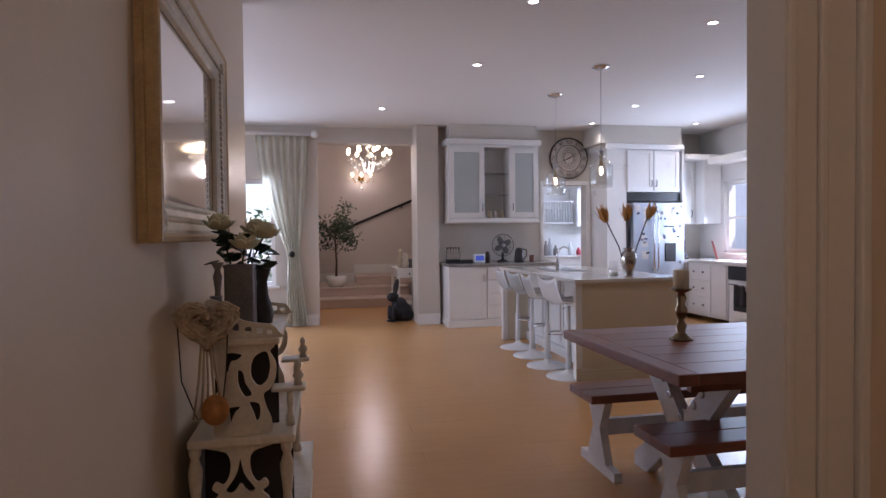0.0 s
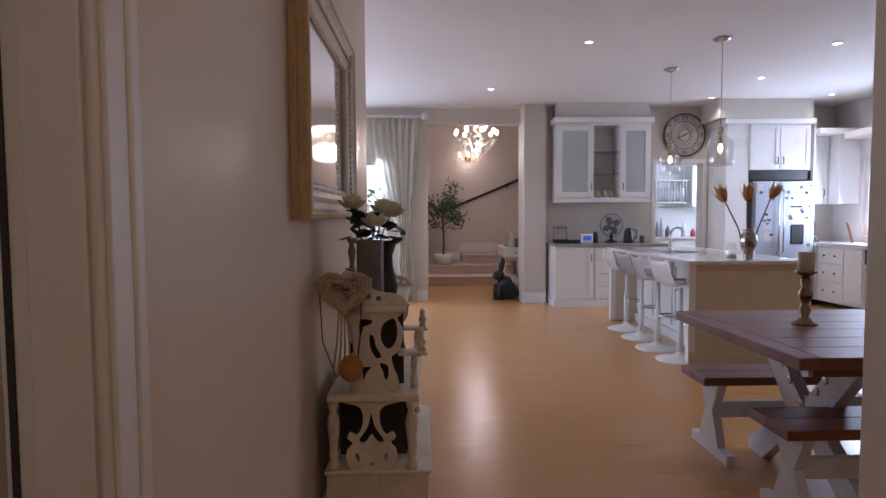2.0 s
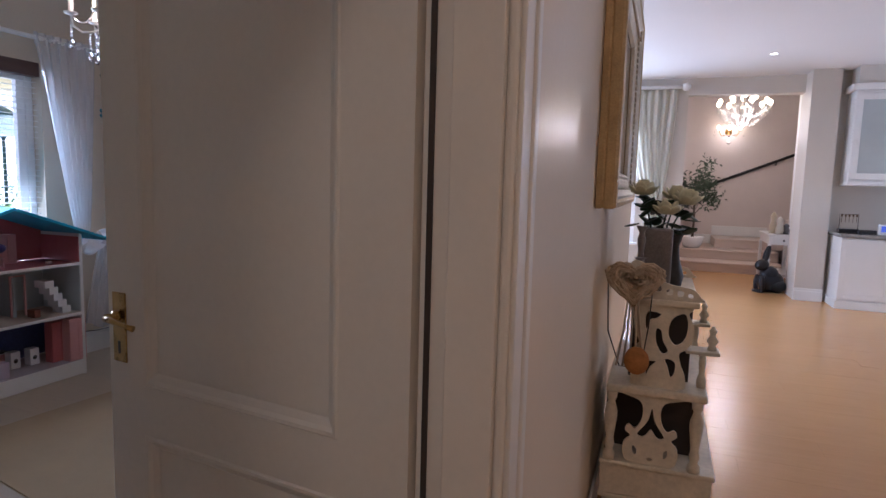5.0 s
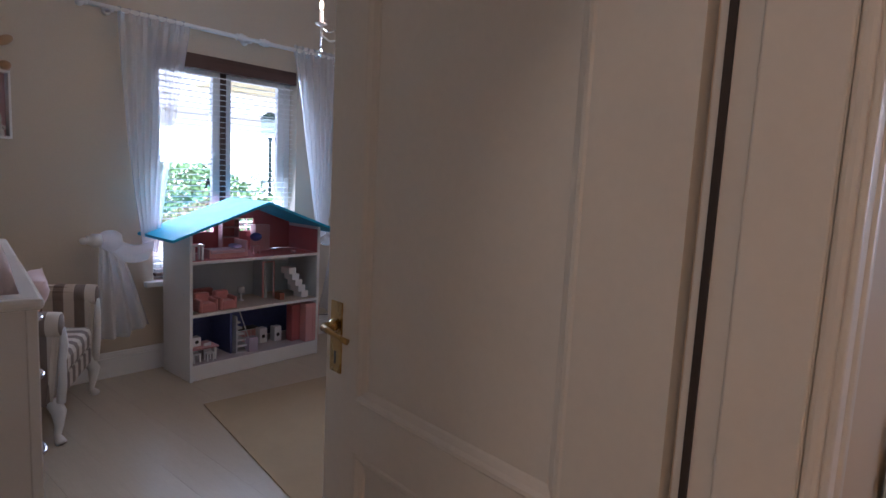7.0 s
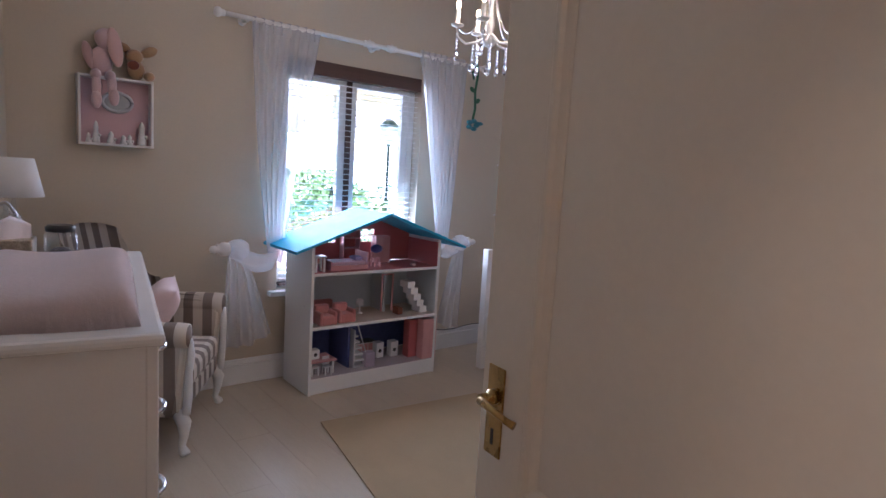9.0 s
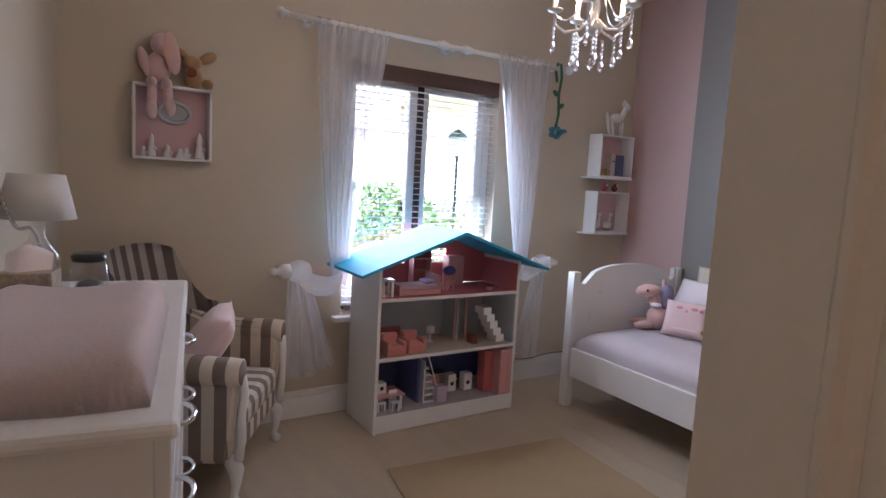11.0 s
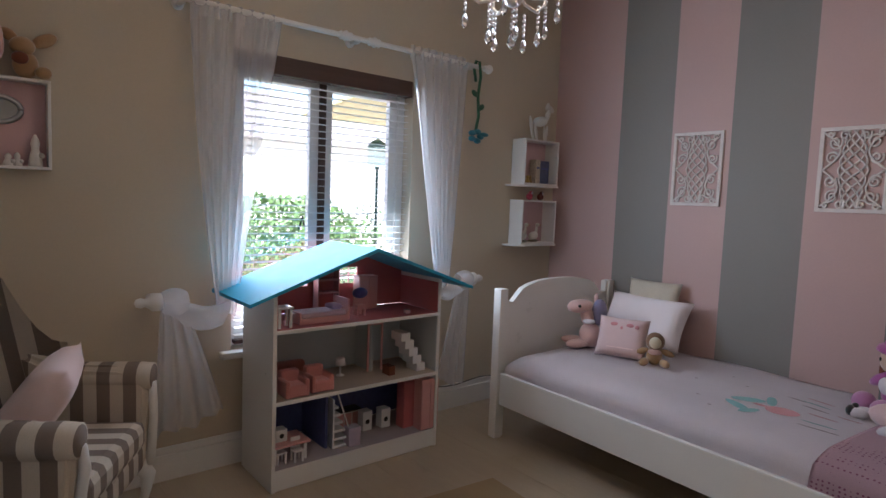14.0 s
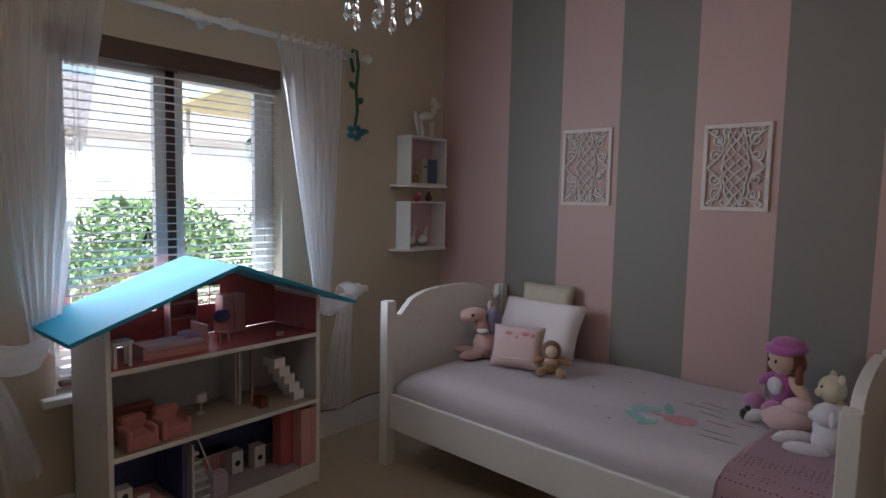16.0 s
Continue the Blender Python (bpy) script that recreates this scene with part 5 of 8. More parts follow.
hr = plush("toy_horse", [((0, 0, 0.135), (0.028, 0.075, 0.036), (8, 0, 0), 0), ((0, 0.075, 0.185), (0.018, 0.022, 0.055), (-25, 0, 0), 0), ((0, 0.105, 0.235), (0.016, 0.04, 0.02), (-30, 0, 0), 0), ((0.014, 0.055, 0.05), (0.010, 0.012, 0.065), (-6, 0, 0), 0), ((-0.014, 0.065, 0.05), (0.010, 0.012, 0.065), (4, 0, 0), 0), ((0.014, -0.055, 0.05), (0.010, 0.014, 0.065), (14, 0, 0), 0), ((-0.014, -0.065, 0.05), (0.010, 0.014, 0.065), (20, 0, 0), 0), ((0, -0.095, 0.10), (0.010, 0.016, 0.07), (14, 0, 0), 0), ((0, 0.07, 0.25), (0.008, 0.02, 0.03), (-30, 0, 0), 0)], (plain("white_horse_paint", (0.70, 0.69, 0.66), 0.4),), "white wooden toy horse standing on the corner shelf", pose(CW + 0.07, 4.26, 1.868), "toy horse")
for y, w_, h, c in ((0.17, 0.05, 0.17, (0.55, 0.48, 0.38)), (0.215, 0.10, 0.165, (0.10, 0.12, 0.22))):
    bk = thing("book", pose(CW + 0.02, 4.055 + y, 1.558), "upright children's book on the shelf", "book", "shelf books")
    part("cover", box(0.0, 0.06, 0, w_, 0, h, 0.002), plain("book_cover", c, 0.5, var=0.5, scale=50), bk)
    part("title_bar", box(0.06, 0.0615, 0.01, w_ - 0.01, h * 0.62, h * 0.70), TOYBLUE, bk)
for y, c in ((0.07, (0.38, 0.26, 0.08)), (0.10, (0.42, 0.3, 0.1)), (0.125, (0.3, 0.2, 0.08))):
    b = bmesh.new()
    lathe(b, [(0.016, 0), (0.018, 0.01), (0.008, 0.03), (0.014, 0.045), (0.004, 0.055)], 10)
    solo("ornament", b, plain("gilt_ornament", c, 0.4, 0.5), "small gilt ornament on the corner shelf", "ornament", "shelf ornaments", m=pose(CW + 0.07, 4.055 + y, 1.558))
for y, c in ((0.13, (0.42, 0.05, 0.08)), (0.245, (0.14, 0.04, 0.03))):
    plush("figurine", [((0, 0, 0.025), (0.02, 0.03, 0.025), (0, 0, 0), 0), ((0, 0.012, 0.05), (0.016, 0.018, 0.016), (0, 0, 0), 0), ((0.012, 0.012, 0.05), (0.008, 0.010, 0.010), (0, 0, 0), 1)], (plain("glazed_red", c, 0.25), FUR["white"]), "small red glazed figurine between the shelves", pose(CW + 0.07, 4.055 + y, 1.436), "figurine", "shelf ornaments")
for y in (0.07, 0.19):
    plush("duck_figurine", [((0, 0, 0.045), (0.025, 0.045, 0.032), (10, 0, 0), 0), ((0, 0.03, 0.085), (0.010, 0.012, 0.035), (-8, 0, 0), 0), ((0, 0.04, 0.125), (0.014, 0.020, 0.014), (0, 0, 0), 0), ((0, 0.066, 0.122), (0.006, 0.012, 0.005), (0, 0, 0), 1), ((0, 0, 0.01), (0.03, 0.045, 0.010), (0, 0, 0), 2)], (plain("duck_white", (0.74, 0.72, 0.66), 0.35), plain("duck_bill", (0.5, 0.28, 0.05), 0.4), plain("duck_base", (0.3, 0.26, 0.18), 0.6)), "white china duck on the lower shelf", pose(CW + 0.07, 4.055 + y, 1.131), "figurine", "china ducks")


# fretwork wall panels
WASHED = plain("washed_white_resin", (0.74, 0.68, 0.65), 0.7, var=0.1, scale=20)


def fretwork(at, w_, h, label):
    p = thing("wall_panel", pose(*at), label, "wall panel", "fretwork panels")
    b = bmesh.new()
    f = 0.020
    for x0, x1, z0, z1 in ((0, w_, 0, f), (0, w_, h - f, h), (0, f, f, h - f), (w_ - f, w_, f, h - f)):
        bx(b, x0, x1, -0.014, 0, z0, z1, 0.002)
    part("frame", b, WASHED, p)
    b = bmesh.new()
    cx, ch_, iw, ih = w_ / 2, h / 2, w_ / 2 - f, h / 2 - f
    for s in (-1, 1):
        for k in range(3):
            ph = k * 1.05
            pts = [(cx + s * iw * 0.48 * math.sin(2.4 * math.pi * t + ph) * (1 - 0.5 * abs(2 * t - 1)), -0.007, f + 2 * ih * t) for t in [i / 44 for i in range(45)]]
            tube(b, pts, 0.0058, 5)
        for q in (-1, 1):
            for ox, oz, r0, turns, d in ((0.62, 0.70, 0.24, 1.6, 1), (0.70, 0.30, 0.22, 1.5, -1), (0.34, 0.88, 0.16, 1.3, -1), (0.80, 0.92, 0.12, 1.2, 1)):
                pts = []
                for i in range(26):
                    t = i / 25
                    a = d * s * q * 2 * math.pi * turns * t + 0.6
                    r = r0 * (1 - 0.82 * t) * iw
                    pts.append((cx + s * (ox * iw) + r * math.cos(a), -0.007, ch_ + q * oz * ih + r * math.sin(a) * 1.1))
                pts = [(min(max(x, f), w_ - f), y, min(max(z, f), h - f)) for x, y, z in pts]
                tube(b, pts, 0.0060, 5)
            pts = [(cx + s * iw * (1 - 0.55 * math.sin(math.pi * t)), -0.007, ch_ + q * ih * t * 0.95) for t in [i / 20 for i in range(21)]]
            tube(b, pts, 0.0058, 5)
    part("scrollwork", b, WASHED, p, "white carved scrollwork")
    return p


fretwork((-3.452, CN, 1.436), 0.315, 0.452, "white carved fretwork wall panel on a pink stripe")
fretwork((-2.628, CN, 1.426), 0.318, 0.440, "white carved fretwork wall panel on a pink stripe")

# chandelier
cd = thing("chandelier", pose(-2.71, 2.26, 0.015), "small white chandelier with crystal drops, lit", "chandelier")
part("chain", tube(bmesh.new(), [(0, 0, 2.30), (0, 0, CZ - 0.03)], 0.007, 8), WHITE, cd)
part("ceiling_rose", lathe(bmesh.new(), [(0.05, CZ - 0.002), (0.05, CZ - 0.02), (0.012, CZ - 0.05)], 18), WHITE, cd)
part("stem", lathe(bmesh.new(), [(0.004, 1.965), (0.022, 1.975), (0.03, 1.99), (0.012, 2.01), (0.02, 2.06), (0.01, 2.12), (0.018, 2.24), (0.006, 2.32)], 14), WHITE, cd)
CRYST = glass("cut_crystal", (1, 1, 1), 0.0, thin=False)
for i in range(5):
    a = 2 * math.pi * i / 5 + 0.3
    ca, sa = math.cos(a), math.sin(a)
    b = bmesh.new()
    tube(b, [(r * ca, r * sa, z) for r, z in ((0.015, 2.02), (0.05, 1.985), (0.10, 1.975), (0.135, 2.0), (0.14, 2.04))], 0.005, 7)
    lathe(b, [(0.004, 0), (0.026, 0.008), (0.028, 0.014), (0.01, 0.018), (0.01, 0.07)], 12, pose(0.14 * ca, 0.14 * sa, 2.04))
    part("arm", b, WHITE, cd)
    part("bulb", ball(bmesh.new(), (0.14 * ca, 0.14 * sa, 2.135), 0.010, 0.010, 0.022), DIM_ON, cd, "glowing candle bulb")
    b = bmesh.new()
    tube(b, [((0.14 - 0.13 * t) * ca, (0.14 - 0.13 * t) * sa, 2.04 + 0.16 * t - 0.09 * math.sin(math.pi * t)) for t in [k / 10 for k in range(11)]], 0.0035, 5)
    part("bead_swag", b, CRYST, cd)
    for r, z0, ln in ((0.14, 2.03, 0.085), (0.075, 1.97, 0.075)):
        b = bmesh.new()
        m_ = pose(r * math.cos(a + (0.3 if r < 0.1 else 0)), r * math.sin(a + (0.3 if r < 0.1 else 0)), z0 - ln - 0.045)
        lathe(b, [(0.001, 0), (0.010, 0.014), (0.008, 0.03), (0.001, 0.05)], 8, m_)
        for q in range(5):
            ball(b, m_ @ Vector((0, 0, 0.056 + q * 0.014)), 0.0055, u=7, v=5)
        part("crystal_drop", b, CRYST, cd)
b = bmesh.new()
lathe(b, [(0.001, 1.845), (0.013, 1.862), (0.010, 1.88), (0.001, 1.90)], 8)
for q in range(4):
    ball(b, (0, 0, 1.908 + q * 0.016), 0.006, u=7, v=5)
part("crystal_drop", b, CRYST, cd)

# knitted flower vine over the pole
vn = thing("knitted_vine", pose(CW + 0.13, 3.56, 2.28), "green knitted vine with a turquoise flower on the pole", "ornament")
VG, VT = fabric("green_knit", (0.02, 0.10, 0.045), 260), fabric("turquoise_knit", (0.02, 0.17, 0.22), 260)
b = bmesh.new()
tube(b, [(-0.03, 0.03, -0.10), (-0.02, 0.0, -0.02), (0, 0, 0.022), (0.025, 0.005, 0.01), (0.03, 0.015, -0.08), (0.028, 0.0, -0.2), (0.03, 0.01, -0.33), (0.03, -0.01, -0.42)], 0.010, 8)
part("stem", b, VG, vn)
for z, s in ((-0.19, -1), (-0.27, 1)):
    part("leaf", ball(bmesh.new(), (0.03, s * 0.03, z), 0.008, 0.03, 0.018, m=Euler((radians(30 * s), 0, 0)).to_matrix().to_4x4()), VG, vn)
for k in range(5):
    a = 2 * math.pi * k / 5
    part("petal", ball(bmesh.new(), (0.035, -0.01 + 0.04 * math.cos(a), -0.455 + 0.03 * math.sin(a)), 0.014, 0.03, 0.018), VT, vn)
part("petal", ball(bmesh.new(), (0.04, 0.055, -0.44), 0.012, 0.04, 0.014), VT, vn)

# rug
b = bmesh.new()
prism(b, [(-3.605, 1.992), (-1.80, 1.655), (-1.60, 2.93), (-3.50, 3.07)], 0.001, 0.010, "z")
solo("rug", b, RUG, "flat tan woven rug on the boards", "rug")
# cable along the skirting
b = bmesh.new()
tube(b, [(CW + 0.03, 3.2 + 0.1 * k, 0.172 + 0.01 * math.sin(k * 1.3)) for k in range(12)], 0.004, 6)
solo("cable", b, BLACK, "thin black cable lying on the skirting board", "cable")

# ---- garden outside the bedroom window ----
PAVE = plain("pale_paving", (0.60, 0.57, 0.52), 0.8, var=0.2, scale=2)
solo("ground", box(-70, CW - 0.24, -60, 70, -0.35, -0.15), PAVE, "pale sunlit garden paving", "ground", kind="structure")
gw = thing("garden_wall", ID, "white rendered neighbouring house beyond the garden", "house")
part("wall", box(-17.3, -17.0, -14, 26, -0.15, 3.0), plain("white_render", (0.78, 0.76, 0.72), 0.8), gw)
b = bmesh.new()
prism(b, [(-16.6, 2.95), (-20.0, 4.6), (-20.0, 4.5), (-16.6, 2.85)], -14, 26, "y")
part("roof", b, plain("grey_roof_tiles", (0.34, 0.32, 0.32), 0.8, var=0.3, scale=14), gw)
for yy in (3.4, 6.6, 9.4):
    wn_ = part("window", box(-16.99, -16.95, yy, yy + 1.3, 0.9, 2.0, 0.01), plain("house_window_frame", (0.5, 0.5, 0.5), 0.4), gw)
    part("pane", box(-16.948, -16.94, yy + 0.08, yy + 1.22, 0.98, 1.92), plain("pale_window_blind", (0.52, 0.54, 0.56), 0.3), wn_)
LEAF = [plain("leaf_green", (0.15, 0.27, 0.10), 0.45, var=0.5, scale=14), plain("leaf_dark_green", (0.13, 0.25, 0.11), 0.45, var=0.5, scale=14)]


def shrub(at, rx, ry, h, n, seed, label):
    t = thing("shrub", pose(*at), label, "shrub", "garden shrubs")
    rnd = random.Random(seed)
    b = bmesh.new()
    for k in range(5):
        a = k * 1.3
        tube(b, [(0, 0, 0), (0.3 * rx * math.cos(a), 0.3 * ry * math.sin(a), h * 0.4), (0.7 * rx * math.cos(a), 0.7 * ry * math.sin(a), h * 0.75)], 0.02, 6, (1, 0.7, 0.3))
    part("stems", b, wood("shrub_bark", (0.12, 0.09, 0.06), (0.06, 0.045, 0.03)), t)
    vs, fs = [], []
    for k in range(n):
        while True:
            p = Vector((rnd.uniform(-1, 1), rnd.uniform(-1, 1), rnd.uniform(0, 1)))
            if (p.x ** 2 + p.y ** 2 + (p.z * 2 - 1) ** 2 * 0.8) < 1.0 + 0.2 * math.sin(5 * p.y + seed):
                break
        c = Vector((p.x * rx, p.y * ry, p.z * h))
        d = Vector((rnd.gauss(0, 1), rnd.gauss(0, 1), rnd.gauss(0, 1))).normalized()
        s = d.orthogonal().normalized()
        ln = rnd.uniform(0.025, 0.06)
        i = len(vs)
        vs += [c - d * ln, c + s * ln * 0.45, c + d * ln, c - s * ln * 0.45]
        fs.append((i, i + 1, i + 2, i + 3))
    me = bpy.data.meshes.new("foliage")
    me.from_pydata(vs, [], fs)
    me.materials.append(LEAF[seed % 2])
    ob = new("foliage", me)
    ob.parent = t
    return t


for at, rx, ry, h, n, s in (((-8.6, 4.3, -0.15), 0.9, 1.3, 1.55, 6500, 2), ((-8.4, 6.6, -0.15), 0.8, 0.7, 1.65, 4200, 3), ((-9.8, 2.0, -0.15), 0.9, 1.4, 1.4, 4000, 4), ((-11.5, 8.2, -0.15), 1.0, 1.2, 1.5, 1500, 5), ((-7.0, 4.2, -0.15), 0.35, 0.4, 0.9, 700, 7)):
    shrub(at, rx, ry, h, n, s, "sunlit green leafy garden shrub")
lp = thing("garden_lamp", pose(-9.5, 6.2, -0.15), "dark green garden lamp post", "lamp post")
part("post", lathe(bmesh.new(), [(0.07, 0), (0.05, 0.1), (0.025, 0.3), (0.025, 2.0), (0.05, 2.05)], 12), plain("green_iron", (0.02, 0.06, 0.05), 0.4), lp)
part("lantern", box(-0.12, 0.12, -0.12, 0.12, 2.05, 2.35, 0.02), glass("lantern_glass", (0.8, 0.9, 0.9)), lp)
part("cap", lathe(bmesh.new(), [(0.18, 2.35), (0.12, 2.43), (0.01, 2.5)], 12), plain("green_cap", (0.02, 0.06, 0.05), 0.4), lp)
gc = thing("garden_chair", pose(-6.6, 3.05, -0.15, 0, 0, 20), "white rounded garden chair on the paving", "garden chair")
b = bmesh.new()
sheet(b, lambda u, v: (0.35 * math.cos(math.pi * (0.1 + 0.8 * u)) , 0.35 * math.sin(math.pi * (0.1 + 0.8 * u)), 0.42 + 0.5 * v * (0.5 + 0.5 * math.sin(math.pi * u))), 20, 6, 0.03)
part("backrest", b, LACQ, gc)
part("seat", lathe(bmesh.new(), [(0.33, 0.40), (0.34, 0.42), (0.34, 0.44), (0.32, 0.46)], 20), LACQ, gc)
for a in range(4):
    part("leg", tube(bmesh.new(), [(0.24 * math.cos(a * 1.57 + 0.78), 0.24 * math.sin(a * 1.57 + 0.78), 0.41), (0.28 * math.cos(a * 1.57 + 0.78), 0.28 * math.sin(a * 1.57 + 0.78), 0)], 0.02, 8), LACQ, gc)
aw = thing("awning", ID, "pale yellow patio awning on posts", "awning")
b = bmesh.new()
prism(b, [(-7.2, 3.0), (-10.6, 2.75), (-10.6, 2.70), (-7.2, 2.95)], 5.4, 9.0, "y")
part("canopy", b, fabric("yellow_canvas", (0.62, 0.50, 0.20), 200), aw)
for yy in (5.6, 8.8):
    part("post", tube(bmesh.new(), [(-10.4, yy, -0.15), (-10.4, yy, 2.72)], 0.035, 8), WHITE, aw)
    part("post", tube(bmesh.new(), [(-7.4, yy, -0.15), (-7.4, yy, 2.96)], 0.035, 8), WHITE, aw)


# ---- hall ----
plank_floor("floor_hall", HX - HT + 0.1, 0.95, -2.4, 0.745, 1.85, 0.185, "x", OAK, 0.0, "warm satin oak floorboards in the hall")
plank_floor("floor_living", HX - HT + 0.1, 6.4, 0.745, 11.3, 1.85, 0.185, "x", OAK, 0.0, "warm satin oak floorboards")
plank_floor("floor_lounge", -5.0, HX - HT + 0.1, CN + 0.18, BY, 1.85, 0.185, "x", OAK, 0.0, "warm satin oak floorboards by the curtain")
mir = thing("mirror", pose(HX, 2.235, 1.30), "large mirror in a distressed cream carved frame", "mirror")
MW, MH = 1.255, 0.90
GOLD = plain("distressed_gilt_edge", (0.52, 0.36, 0.16), 0.45, var=0.3, scale=16, relief=0.3)


def picture_ring(profile, w_, h):
    """A mitred frame: (inset, depth) steps swept round a rectangle."""
    b = bmesh.new()
    rings = [[b.verts.new(p) for p in ((d, i, i), (d, w_ - i, i), (d, w_ - i, h - i), (d, i, h - i))] for i, d in profile]
    for r0, r1 in zip(rings, rings[1:]):
        for k in range(4):
            b.faces.new((r0[k], r0[(k + 1) % 4], r1[(k + 1) % 4], r1[k]))
    bmesh.ops.recalc_face_normals(b, faces=b.faces)
    return b


part("outer_moulding", picture_ring(((0.0, 0.002), (0.0, 0.020), (0.004, 0.026), (0.0, 0.032), (0.0, 0.058), (0.006, 0.068), (0.020, 0.071), (0.030, 0.064)), MW, MH), GOLD, mir, "worn gilt outer moulding")
part("frame", picture_ring(((0.030, 0.064), (0.040, 0.066), (0.055, 0.056), (0.095, 0.040), (0.110, 0.036), (0.122, 0.040), (0.132, 0.034), (0.140, 0.018)), MW, MH), OLDWHITE, mir)
b = bmesh.new()
for k in range(40):
    y = 0.075 + k * (MW - 0.15) / 39
    for z in (0.075, MH - 0.075):
        ball(b, (0.049, y, z), 0.008, 0.013, 0.012, u=8, v=5)
for k in range(26):
    z = 0.105 + k * (MH - 0.21) / 25
    for y in (0.075, MW - 0.075):
        ball(b, (0.049, y, z), 0.008, 0.012, 0.013, u=8, v=5)
part("carved_border", b, OLDWHITE, mir)
for y in (0.06, MW - 0.06):
    for z in (0.06, MH - 0.06):
        b = bmesh.new()
        for k in range(6):
            a = k * 1.047
            ball(b, (0.058, y + 0.024 * math.cos(a), z + 0.024 * math.sin(a)), 0.009, 0.020, 0.011, m=Euler((a, 0, 0)).to_matrix().to_4x4(), u=8, v=6)
        part("corner_leaf", b, OLDWHITE, mir)
part("glass", box(0.010, 0.016, 0.135, MW - 0.135, 0.135, MH - 0.135), MIRROR, mir, "silvered glass")

con = thing("console", pose(HX, 2.58, 0), "tall cream fretwork console with stepped open tiers", "console")
CY = 0.72                                        # its length along the wall
part("drawer_box", box(0.040, 0.452, 0.006, CY + 0.09, 0.150, 0.272, 0.003), OLDWHITE, con)
part("lower_top", box(0.034, 0.462, -0.006, CY + 0.10, 0.272, 0.292, 0.006), OLDWHITE, con)
part("base_moulding", box(0.036, 0.458, -0.004, CY + 0.096, 0.132, 0.150, 0.005), OLDWHITE, con)
part("shelf", box(0.048, 0.416, -0.012, CY + 0.03, 0.572, 0.604, 0.008), OLDWHITE, con)
part("top", box(0.110, 0.366, 0.0, CY, 0.928, 0.952, 0.006), OLDWHITE, con)
for x in (0.08, 0.42):
    for y in (0.05, CY + 0.04):
        part("foot", lathe(bmesh.new(), [(0.016, 0), (0.026, 0.02), (0.030, 0.05), (0.016, 0.085), (0.032, 0.105), (0.030, 0.132)], 14, pose(x, y, 0)), OLDWHITE, con)
for x in (0.070, 0.385):
    for y in (0.018, CY - 0.02):
        part("spindle", lathe(bmesh.new(), [(0.024, 0.292), (0.024, 0.315), (0.014, 0.330), (0.020, 0.350), (0.015, 0.380), (0.024, 0.460), (0.025, 0.490), (0.013, 0.530), (0.020, 0.545), (0.022, 0.572)], 14, pose(x, y, 0)), OLDWHITE, con)
# near-black boards set behind the fretwork openings
DARKIN = plain("dark_console_board", (0.028, 0.018, 0.013), 0.6)
part("inner_back", box(0.050, 0.060, 0.05, CY - 0.04, 0.292, 0.572), DARKIN, con, "dark back board")
part("inner_panel", box(0.075, 0.400, 0.16, 0.172, 0.292, 0.560), DARKIN, con, "dark inner board")
part("inner_panel", box(0.120, 0.350, 0.14, 0.152, 0.604, 0.926), DARKIN, con, "dark inner board")


def sawn(name, y, rings, parent, thick=0.012):
    """A board sawn to an outline with holes: the first ring is the edge, the others are cut out."""
    cv = bpy.data.curves.new(name, "CURVE")
    cv.dimensions, cv.fill_mode, cv.extrude = "2D", "BOTH", thick / 2
    for ring in rings:
        sp = cv.splines.new("POLY")
        sp.points.add(len(ring) - 1)
        sp.use_cyclic_u = True
        for p, (x, z) in zip(sp.points, ring):
            p.co = (x, z, 0, 1)
    tmp = bpy.data.objects.new(name, cv)
    me = bpy.data.meshes.new_from_object(tmp)
    bpy.data.objects.remove(tmp)
    me.materials.append(OLDWHITE)
    ob = new(name, me)
    ob.parent = parent
    ob.matrix_basis = pose(0, y, 0, 90, 0, 0)
    return tagged(ob, "sawn fretwork side")


def smooth_ring(pts, n=5):
    """A closed rounded outline through a few control points."""
    out = []
    for i in range(len(pts)):
        p0, p1, p2, p3 = (pts[(i + k - 1) % len(pts)] for k in range(4))
        for q in range(n):
            t = q / n
            out.append(tuple(0.5 * (2 * p1[k] + (p2[k] - p0[k]) * t + (2 * p0[k] - 5 * p1[k] + 4 * p2[k] - p3[k]) * t * t + (3 * p1[k] - p0[k] - 3 * p2[k] + p3[k]) * t ** 3) for k in (0, 1)))
    return out


def placed(rings, x0, w_, z0, h):
    return [[(x0 + w_ * u, z0 + h * v) for u, v in smooth_ring(r)] for r in rings]


SCROLLS = [
    [(0.10, 0.0), (0.90, 0.0), (0.99, 0.14), (0.90, 0.30), (0.86, 0.44), (0.97, 0.50), (1.06, 0.60), (1.08, 0.78), (0.98, 0.92), (1.0, 1.0), (0.02, 1.0), (0.02, 0.82), (0.06, 0.66), (0.14, 0.54), (0.06, 0.46), (0.12, 0.34), (0.02, 0.22), (0.03, 0.08)],
    [(0.28, 0.92), (0.50, 0.90), (0.42, 0.84), (0.32, 0.82), (0.26, 0.70), (0.23, 0.82)],
    [(0.44, 0.72), (0.52, 0.70), (0.56, 0.58), (0.66, 0.46), (0.56, 0.42), (0.46, 0.52), (0.43, 0.62)],
    [(0.74, 0.88), (0.92, 0.92), (0.98, 0.76), (0.92, 0.60), (0.78, 0.54), (0.66, 0.64), (0.66, 0.78)],
    [(0.20, 0.30), (0.46, 0.32), (0.36, 0.24), (0.30, 0.14), (0.28, 0.25)],
    [(0.62, 0.36), (0.78, 0.34), (0.80, 0.22), (0.74, 0.14), (0.68, 0.25)],
]
